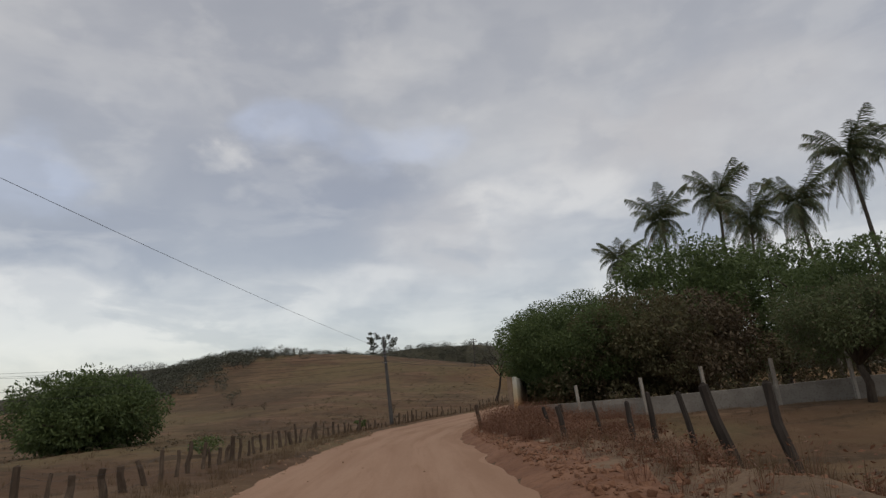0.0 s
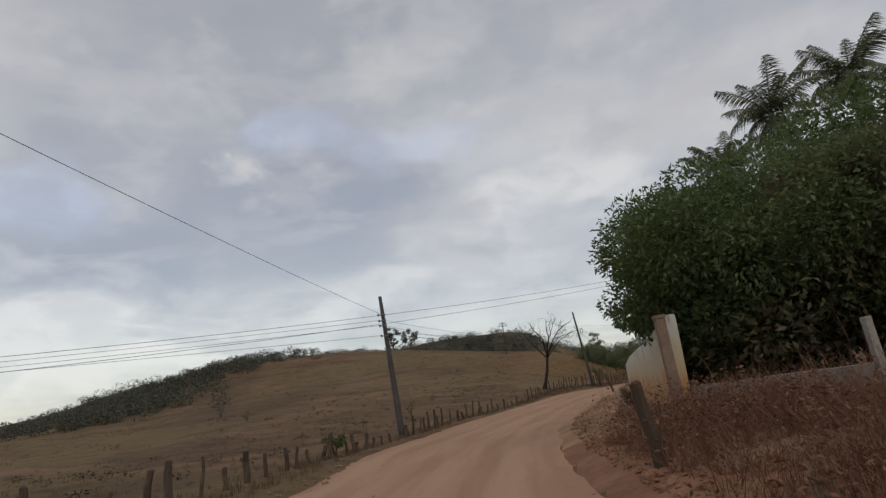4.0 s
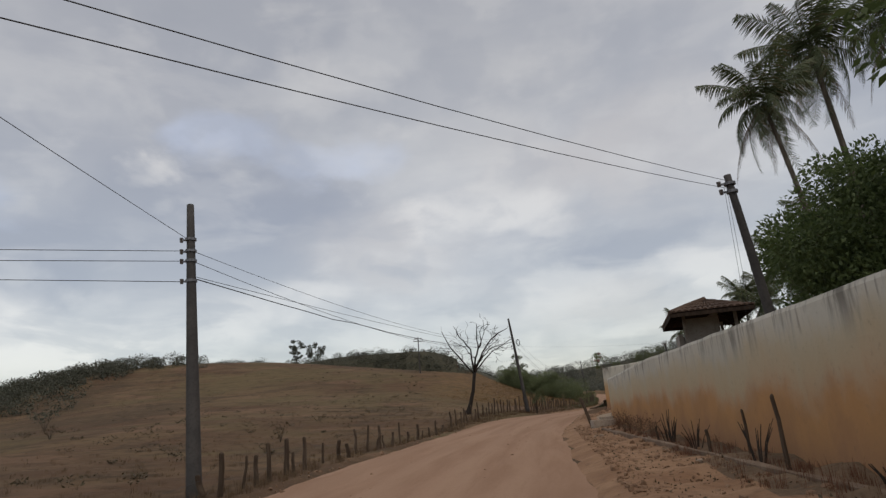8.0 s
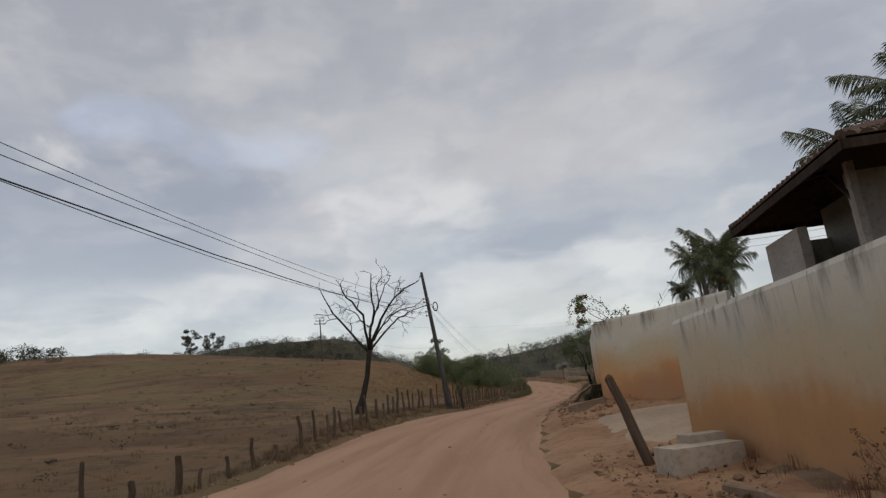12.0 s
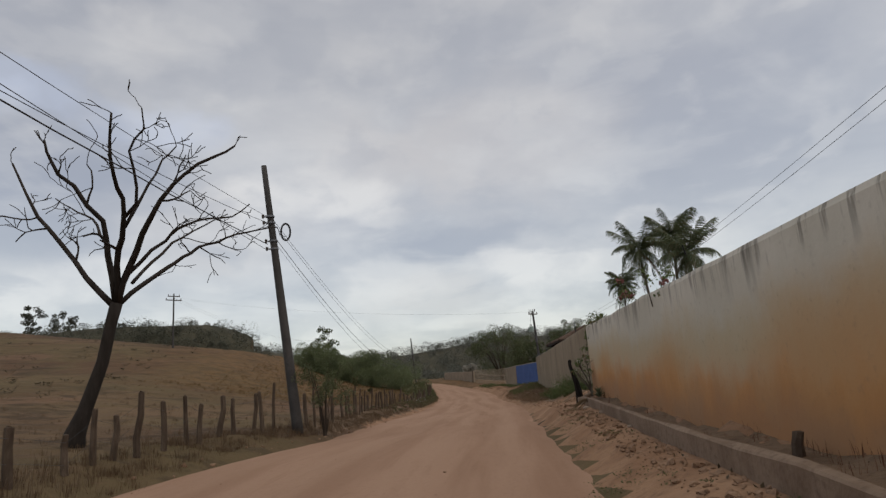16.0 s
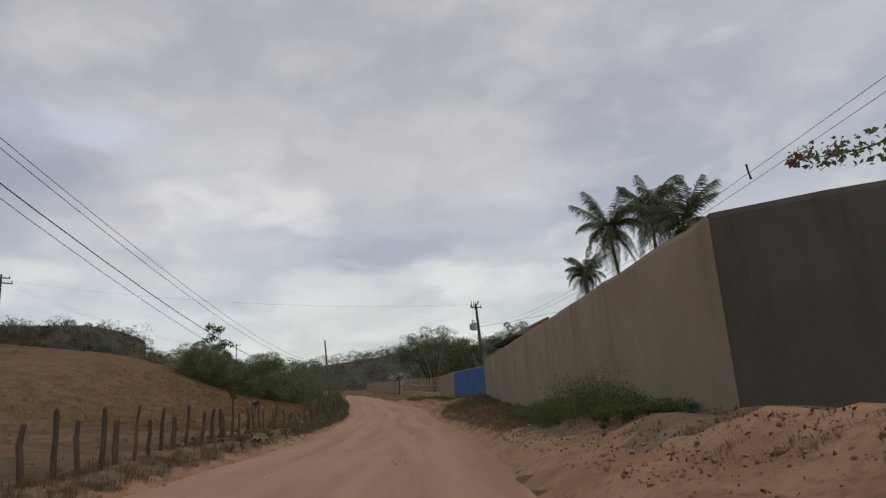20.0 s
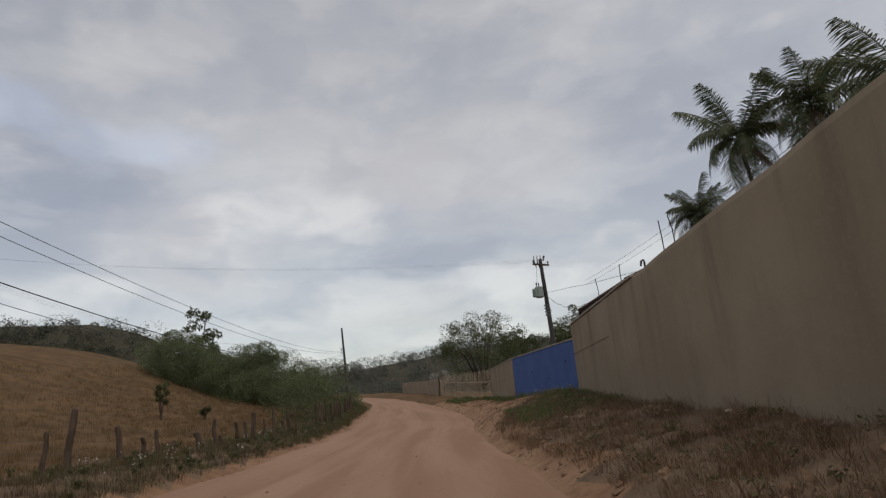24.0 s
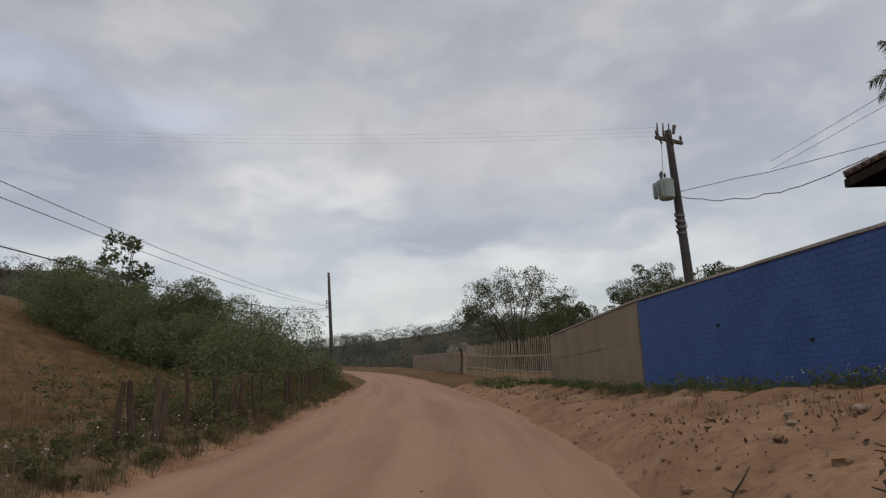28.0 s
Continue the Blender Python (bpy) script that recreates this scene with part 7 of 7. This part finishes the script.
# single shrubs in the field and at the pole
for k, (x, y, h, r, mat, label) in enumerate(((10.8, 30.6, 0.6, 0.3, M_WEED, "small green bush at the fence"), (11.0, 12.0, 0.5, 0.5, M_WEED, "low green bush beside the fence"),
                                              (5.0, 62.0, 1.0, 0.4, M_LEAF_DRY, "bare twiggy bush in the dry pasture"), (-30.0, 92.0, 2.4, 1.3, M_LEAF_FAR, "small thorn bush on the hillside"), (-14.0, 70.0, 0.9, 0.5, M_LEAF_DRY, "bare twiggy bush in the dry pasture"),
                                              (25.4, 131.0, 1.6, 0.3, M_VERGE, "spindly green sapling in the pasture"), (27.13, 132.9, 0.6, 0.22, M_VERGE, "spindly green sapling in the pasture"))):
    g = np.random.default_rng(220 + k)
    ob = empty("shrub", x, y, ground_z(x, y))
    s = Soup()
    cs = []
    for j in range(9):
        a = j * 2.4
        e = (math.cos(a) * r * g.uniform(0.4, 1), math.sin(a) * r * g.uniform(0.4, 1), h * g.uniform(0.5, 1))
        s.tube([(0, 0, -0.05), (e[0] * 0.4, e[1] * 0.4, e[2] * 0.55), e], [0.018, 0.012, 0.005], 4)
        cs.append(e)
    s.mesh("stem", M_BARK, ob)
    c, nrm = clump_points(cs, [r * 0.45] * 9, 46 if mat != M_LEAF_DRY else 7, g)
    leaves("foliage", c, nrm, 0.09 + 0.05 * h, mat, ob, 230 + k)
    tagged(ob, label, "shrub")

# thin drooping bush between the fence and the second pole
g = np.random.default_rng(229)
ob = empty("bush", 20.9, 84.1, ground_z(20.9, 84.1))
s, cs = Soup(), []
for k in range(14):
    a, r, h = k * 2.4, g.uniform(0.15, 0.62), g.uniform(1.15, 2.25)
    e = np.array((math.cos(a) * r, math.sin(a) * r, h))
    f = np.array((math.cos(a) * r * 1.5, math.sin(a) * r * 1.5, h - g.uniform(0.15, 0.5)))
    s.tube([(0.03 * math.cos(a), 0.03 * math.sin(a), -0.05), tuple(e * (0.3, 0.3, 0.5)), tuple(e), tuple(f)], [0.016, 0.011, 0.006, 0.003], 5)
    cs += [e * 0.75 + f * 0.25, e * 0.4 + f * 0.6, f, e * (0.8, 0.8, 0.85)]
s.mesh("stem", M_BARK, ob)
c, nrm = clump_points(cs, [0.19] * len(cs), 90, g)
leaves("foliage", c, nrm, 0.05, M_LEAF_GREY, ob, 228)
tagged(ob, "thin olive green bush with drooping twigs at the fence", "bush")

# ---- plants in front of and over the grey wall ----
M_AGAVE = leafy("agave_leaf", (0.075, 0.10, 0.055), (0.13, 0.155, 0.085), None, 0.05)
M_PLANTER = two_tone("dark_planter", (0.060, 0.034, 0.027), (0.090, 0.052, 0.042), (0.033, 0.024, 0.021), 3.0, 15.0)
M_DARKBLADE = leafy("dark_withered_blades", (0.040, 0.032, 0.022), (0.072, 0.066, 0.036), (0.10, 0.07, 0.04), 0.2)


def agave_leaf():
    """A thick gutter-shaped leaf with a sharp tip, one metre long along +x."""
    v, f = [], []
    for i in range(7):
        t = i / 6
        wd = 0.055 * (0.75 + 1.0 * math.sin(math.pi * min(t * 1.05, 1)) ** 0.8) * (1 - t ** 3) + 0.002
        z = 0.16 * t - 0.22 * t ** 3
        v += [(t, -wd, z + wd * 0.45), (t, 0, z - 0.012), (t, wd, z + wd * 0.45), (t, 0, z - 0.035 * (1 - t))]
    for i in range(6):
        for k in range(4):
            a, b = i * 4 + k, i * 4 + (k + 1) % 4
            f.append((a, b, b + 4, a + 4))
    me = bpy.data.meshes.new("leaf")
    me.from_pydata(v, [], f)
    me.materials.append(M_AGAVE)
    return me


AGAVE = agave_leaf()


def agave(x, y, size, seed, label, z=None):
    g = np.random.default_rng(seed)
    ob = empty("agave", x, y, ground_z(x, y) if z is None else z)
    for k in range(22):
        u = k / 21
        q = new("leaf", AGAVE)
        q.parent = ob
        q.matrix_local = Matrix.Translation((0, 0, 0.03 + 0.04 * u)) @ Matrix.Rotation(k * 2.39996, 4, "Z") @ Matrix.Rotation(-radians(12 + 68 * u + g.normal(0, 5)), 4, "Y") @ Matrix.Scale(size * g.uniform(0.75, 1.1) * (1 - 0.25 * u), 4)
    return tagged(ob, label, "agave", group="agaves along the wall")


agave(23.28, 64.45, 0.5, 240, "spiky green agave at the foot of the grey wall")
agave(27.95, 79.77, 0.36, 241, "spiky green agave at the foot of the grey wall", ground_z(27.83, 79.77) + 0.13)
agave(23.62, 63.9, 0.38, 242, "small spiky agave at the foot of the grey wall")
ob = Soup().box(0, 0, 0.16, 0.52, 0.38, 0.4, 0.0).box(0, 0, 0.36, 0.57, 0.43, 0.04, 0.0).mesh("planter", M_PLANTER)
ob.matrix_world = pose(23.62, 64.5, ground_z(23.62, 64.5) + 0.03, 0, 0, 72)
tagged(ob, "dark weathered block planter beside the agave", "planter")
g = np.random.default_rng(244)
p = np.column_stack([g.normal(23.45, 0.14, 15), g.normal(64.2, 0.2, 15), np.zeros(15)])
p[:, 2] = land(p[:, 0], p[:, 1])
blades("dark_tuft", "dense dark tuft of half-dead spiky blades at the wall's corner", p, tall(245, 15, 0.3, 0.6), M_DARKBLADE, 246, 22, 0.14, 0.022, "plant", 1.2)


def creeper(root, runs, flower, seed, label, leaf=0.055):
    """Long arching shoots with leaves and bunches of flowers; runs: each a list of places that one shoot passes."""
    g = np.random.default_rng(seed)
    ob = empty("creeper", *root)
    r0 = np.array(root)
    s = Soup()
    cs, fl = [], []
    for run in runs:
        pts = spline(np.array(run, float), 0.12) - r0
        n = len(pts)
        s.tube([tuple(q) for q in pts], [0.010 - 0.007 * i / n for i in range(n)], 5)
        for i, q in enumerate(pts):
            if i > n * 0.2:
                for _ in range(14):
                    cs.append(q + g.normal(0, 0.055, 3))
            if i > n * 0.45 and g.random() < flower * 0.6:
                fl.append(q + g.normal(0, 0.03, 3))
    s.mesh("stem", M_BARK, ob, smooth=True)
    cs = np.array(cs)
    leaves("foliage", cs, g.normal(0, 1, cs.shape), leaf, M_WEED, ob, seed, 0.6)
    if fl:
        c, nrm = clump_points(fl, [0.07] * len(fl), 18, g)
        tagged(leaves("flowers", c, nrm, 0.07, M_BRACT, ob, seed + 1, 0.8), "faded pink flowers", kind="stuff")
    return tagged(ob, label, "creeper")


BOUG = "arching bougainvillea shoots with faded pink flowers above the wall"
creeper((23.3, 62.6, 7.0), [[(23.45, 62.3, 7.0), (23.1, 62.5, 7.3), (23.05, 63.1, 7.75), (23.2, 63.8, 7.9), (23.4, 64.6, 7.75), (23.7, 65.5, 7.88), (23.95, 66.2, 7.75)],
                            [(23.2, 63.8, 7.9), (23.3, 64.3, 7.8), (23.38, 64.75, 7.5), (23.4, 64.85, 7.2)],
                            [(23.45, 62.4, 7.0), (23.1, 63.0, 7.1), (23.15, 63.6, 7.2), (23.3, 64.3, 7.2), (23.4, 64.75, 7.2)],
                            [(23.95, 62.8, 7.0), (23.85, 62.95, 7.2), (23.8, 63.03, 7.38), (23.71, 63.15, 7.6), (23.56, 63.35, 7.77), (23.36, 63.63, 7.9), (23.22, 63.82, 7.92), (23.06, 64.04, 7.84), (22.98, 64.2, 7.6), (23.0, 64.4, 7.25)],
                            [(23.9, 62.9, 7.0), (23.71, 63.15, 7.26), (23.57, 63.34, 7.44), (23.39, 63.59, 7.57), (23.21, 63.84, 7.7), (23.1, 64.0, 7.5)],
                            [(24.2, 62.5, 7.05), (24.07, 62.65, 7.2), (23.97, 62.79, 7.28), (23.86, 62.95, 7.22)], [(24.3, 62.4, 7.05), (24.17, 62.52, 7.2), (24.15, 62.55, 7.36)], [(23.4, 62.9, 7.0), (23.1, 62.8, 7.0), (23.1, 63.2, 7.4), (23.3, 63.9, 7.55)]], 0.35, 250, BOUG)
creeper((26.2, 73.6, 6.9), [[(26.2, 73.6, 6.9), (26.3, 73.9, 7.4), (26.35, 74.1, 7.6)], [(26.2, 73.4, 6.9), (26.0, 72.8, 7.3), (25.9, 72.5, 7.3)]], 0.3, 252, "green creeper shoots above the wall")
creeper((26.9, 75.2, 6.9), [[(27.15, 76.6, 6.9), (27.08, 76.4, 7.25), (26.96, 76.02, 7.42), (26.85, 75.66, 7.44), (26.75, 75.33, 7.32)], [(27.0, 76.1, 7.4), (26.94, 76.1, 7.6), (26.98, 76.12, 7.76)], [(26.75, 75.4, 7.3), (26.7, 75.2, 7.32), (26.66, 75.05, 7.4)]], 0.6, 254, BOUG)
creeper((28.2, 79.2, 6.9), [[(28.3, 79.2, 6.9), (27.98, 79.3, 7.28), (28.06, 79.6, 7.36), (28.18, 80.0, 7.46)], [(28.3, 80.2, 6.9), (28.28, 80.4, 7.3), (28.35, 80.62, 7.52)], [(28.3, 80.0, 6.9), (28.2, 79.8, 7.3), (28.0, 79.2, 7.35), (27.9, 78.8, 7.3)],
                            [(28.5, 80.8, 6.9), (28.6, 81.2, 7.4), (28.7, 81.7, 7.3), (28.8, 82.0, 6.7), (28.8, 82.05, 6.2)], [(28.5, 81.0, 6.9), (28.65, 81.4, 7.35), (28.85, 81.9, 6.9), (28.9, 82.1, 5.9)],
                            [(28.5, 81.2, 6.9), (28.8, 81.8, 7.12), (29.34, 82.81, 7.24), (29.76, 83.53, 7.45), (30.1, 84.1, 7.66)], [(29.0, 81.2, 6.9), (29.0, 81.6, 7.3), (29.1, 82.1, 7.0), (29.1, 82.2, 6.3)]], 0.09, 256, "flowering creeper hanging over the end of the wall")
# slender forked shrub in the bed at the end of the wall
zb = ground_z(28.15, 81.1) + 0.13
ob = empty("flowering_shrub", 28.38, 81.12, zb)
s = Soup()
g = np.random.default_rng(260)
tips = []
s.tube([(0, 0, -0.1), (0.0, 0.0, 0.12), (0.01, 0.0, 0.30)], [0.036, 0.030, 0.032], 7)
for dx, dy, top, fork in ((-0.05, 0.02, 1.15, 0.30), (-0.26, 0.10, 1.02, 0.28), (-0.16, 0.22, 0.92, 0.26), (-0.34, 0.20, 0.80, 0.22), (0.02, 0.10, 0.70, 0.30), (-0.22, 0.30, 0.62, 0.18)):
    e = np.array((dx, dy, top))
    s.tube([(0.0, 0.0, fork - 0.08), (dx * 0.35, dy * 0.35, fork + (top - fork) * 0.35), (dx * 0.8, dy * 0.8, fork + (top - fork) * 0.72), tuple(e)], [0.022, 0.017, 0.013, 0.008], 6)
    tips.append(e)
    for _ in range(2):
        b = e * (0.8, 0.8, 0.78)
        q = e + (g.normal(0, 0.09), g.normal(0, 0.09), g.uniform(-0.08, 0.03))
        s.tube([tuple(b), tuple(q)], [0.009, 0.005], 5)
        tips.append(q)
s.mesh("stem", M_PALMBARK, ob, smooth=True)
c, nrm = clump_points(tips, [0.085] * len(tips), 9, g)
leaves("foliage", c, nrm, 0.085, M_WEED, ob, 261, 0.36)
c, nrm = clump_points([tips[3], tips[6], tips[9]], [0.055] * 3, 12, g)
tagged(leaves("flowers", c, nrm, 0.05, M_FLOWER, ob, 262, 0.8), "white flowers", kind="stuff")
tagged(ob, "slender forked shrub with curled leaves and white flowers", "shrub")
# dry palm sheath fallen across the edging
s = Soup()
a, b = np.array((27.80, 79.95, ground_z(27.75, 80.0) + 0.18)), np.array((27.18, 79.58, ground_z(27.18, 79.58) + 0.02))
for k in range(11):
    o, e = g.normal(0, 0.03, 3), g.normal(0, 0.055, 3) * (1, 1, 0.4)
    m = (a + b) / 2 + (o + e) / 2 + (0, 0, 0.07)
    s.tube([tuple(a + o), tuple(m), tuple(b + e + (0, 0, 0.03))], [0.010, 0.017, 0.005], 4)
tagged(s.mesh("dry_palm_frond", M_FROND_DEAD), "dry split palm frond lying across the edging", "palm frond")
# dark ivy-like growth hanging down the dark wall
cs = [(28.75 + g.normal(0, 0.16) + 0.05 * k % 0.3, 82.0 + g.normal(0, 0.14), 7.25 - 0.115 * k + g.normal(0, 0.05)) for k in range(17)]
c, nrm = clump_points(cs, [0.13] * len(cs), 26, g)
ob = leaves("hanging_vine", c, nrm, 0.07, M_LEAF, None, 265, 0.6)
tagged(ob, "dark green vine hanging down behind the end of the wall", "vine", kind="stuff")

# ---- courses of the blue wall, copings ----
M_BRICK_BLUE = two_tone("blue_painted_brick", (0.052, 0.100, 0.265), (0.062, 0.116, 0.305), (0.042, 0.084, 0.225), 0.9, 20.0, 0.75, 0.3, 0.01)
M_COPING = two_tone("pale_mortar_coping", (0.30, 0.27, 0.23), (0.38, 0.345, 0.30), (0.18, 0.15, 0.125), 1.5, 14.0)


def brick_mesh(w_, h_, d_):
    """A brick's worn face: a slab with chamfered edges standing out from the wall, x along it, y outward."""
    c = 0.006
    v = [(-w_ / 2, 0, -h_ / 2), (w_ / 2, 0, -h_ / 2), (w_ / 2, 0, h_ / 2), (-w_ / 2, 0, h_ / 2), (-w_ / 2 + c, d_, -h_ / 2 + c), (w_ / 2 - c, d_, -h_ / 2 + c), (w_ / 2 - c, d_, h_ / 2 - c), (-w_ / 2 + c, d_, h_ / 2 - c)]
    return v, [(4, 5, 6, 7), (0, 1, 5, 4), (1, 2, 6, 5), (2, 3, 7, 6), (3, 0, 4, 7)]


wall_blue = bpy.data.objects["wall_6"]
bv, bf = brick_mesh(0.2325, 0.0975, 0.006)
BRICK = bpy.data.meshes.new("brick")
BRICK.from_pydata(bv, [], bf)
BRICK.materials.append(M_BRICK_BLUE)
w0, w1 = np.array((42.15, 120.7)), np.array((43.0, 131.1))
along = (w1 - w0) / np.linalg.norm(w1 - w0)
face = np.array((-along[1], along[0]))
angle = math.atan2(along[1], along[0])
g = np.random.default_rng(300)
rest = Soup()
count = 0
rot = Matrix.Rotation(angle, 4, "Z")
for col in range(44):
    for row in range(22):
        u = 0.14 + (col + (0.5 if row % 2 else 0.0)) * 0.236
        zc = 5.42 + row * 0.1008 + 0.05
        if u > 10.30 or zc > 7.64:
            continue
        q = w0 + along * u + face * (-0.001 + g.normal(0, 0.001))
        m = Matrix.Translation((q[0], q[1], zc + g.normal(0, 0.002))) @ rot @ Matrix.Rotation(g.normal(0, 0.006), 4, "Y") @ Matrix.Diagonal((g.uniform(0.985, 1.01), 1, g.uniform(0.975, 1.015), 1))
        if col < 14 and count < 300:
            b = new("brick", BRICK)
            b.parent = wall_blue
            b.matrix_local = m
            count += 1
        else:
            rest.add([tuple(m @ Vector(v)) for v in bv], bf)
ob = rest.mesh("bricks", M_BRICK_BLUE, wall_blue)
tagged(ob, kind="stuff")


def coping(name, pts, width, height, label, side=1):
    """A thin uneven mortar cap along a wall's top; pts of (x, y, top)."""
    g = np.random.default_rng(len(pts) * 7)
    rows = []
    for a, b in zip(pts[:-1], pts[1:]):
        a, b = np.array(a, float), np.array(b, float)
        n = max(2, int(np.linalg.norm(b - a) / 0.6))
        rows += [a + (b - a) * k / n for k in range(n)]
    rows = np.array(rows + [np.array(pts[-1], float)])
    t = np.gradient(rows[:, :2], axis=0)
    t /= np.linalg.norm(t, axis=1)[:, None]
    nrm = np.stack([t[:, 1], -t[:, 0]], 1) * side
    v, f = [], []
    for r, n_ in zip(rows, nrm):
        j = g.normal(0, 0.008, 2)
        for o, z in ((-0.035 + j[0], -0.012), (-0.035 + j[0], height * 0.7), (width * 0.5 - 0.03, height + j[1]), (width - 0.035, height * 0.7), (width - 0.035, -0.012)):
            v.append((r[0] + n_[0] * o, r[1] + n_[1] * o, r[2] + z))
    for i in range(len(rows) - 1):
        for k in range(5):
            a, b = i * 5 + k, i * 5 + (k + 1) % 5
            f.append((a, b, b + 5, a + 5))
    f += [tuple(range(5))[::-1], tuple(len(v) - 5 + k for k in range(5))]
    return tagged(link_mesh(name, v, f, M_COPING), label, "coping", kind="structure")


coping("trim", [(42.15, 120.7, 7.69), (43.0, 131.1, 7.69)], 0.23, 0.05, "thin pale mortar coping on the blue wall")
coping("trim", [(43.0, 131.15, 7.70), (46.1, 144.7, 7.82)], 0.25, 0.05, "thin pale mortar coping on the cement wall")
coping("trim", [(38.5, 110.6, 7.97), (40.9, 119, 7.95)], 0.27, 0.045, "thin pale mortar coping on the cement wall")
# the shadowed joint and the proud lower coat of the last cement wall, and of the tall one's far end
M_JOINT = two_tone("dark_joint", (0.07, 0.06, 0.052), (0.10, 0.085, 0.073), (0.05, 0.043, 0.038), 2.0, 15.0)
for name, pts in (("trim", [(43.3, 132.45, 6.68), (44.6, 138.15, 6.72), (46.05, 144.5, 6.76)]), ("trim", [(39.3, 113.45, 6.95), (40.05, 116.05, 6.93), (40.85, 118.85, 6.9)])):
    s = Soup()
    s.tube([(x - 0.004, y, z) for x, y, z in pts], [0.006] * len(pts), 6)
    tagged(s.mesh(name, M_JOINT), "dark open joint line across the wall", "joint", kind="structure")
# bent iron loop on the wall top and nail stubs in the blue wall
ob = Soup().tube([(0, 0, -0.1), (0, 0, 0.16), (0.02, 0.06, 0.22), (0.03, 0.16, 0.22), (0.03, 0.2, 0.12)], [0.022] * 5, 6).mesh("iron_hook", M_WIRE)
ob.matrix_world = pose(38.5, 110.0, 7.99)
tagged(ob, "bent black iron hook on the wall top", "hook")
for u, z in ((2.2, 6.9), (7.0, 6.75), (4.5, 6.3)):
    q = w0 + along * u
    ob = Soup().tube([(0, 0, 0), (-0.05, 0, 0.0)], [0.03, 0.028], 8).mesh("pipe_stub", M_WIRE)
    ob.matrix_world = pose(q[0], q[1], z)
    tagged(ob, "short dark pipe stub in the blue wall", "pipe")
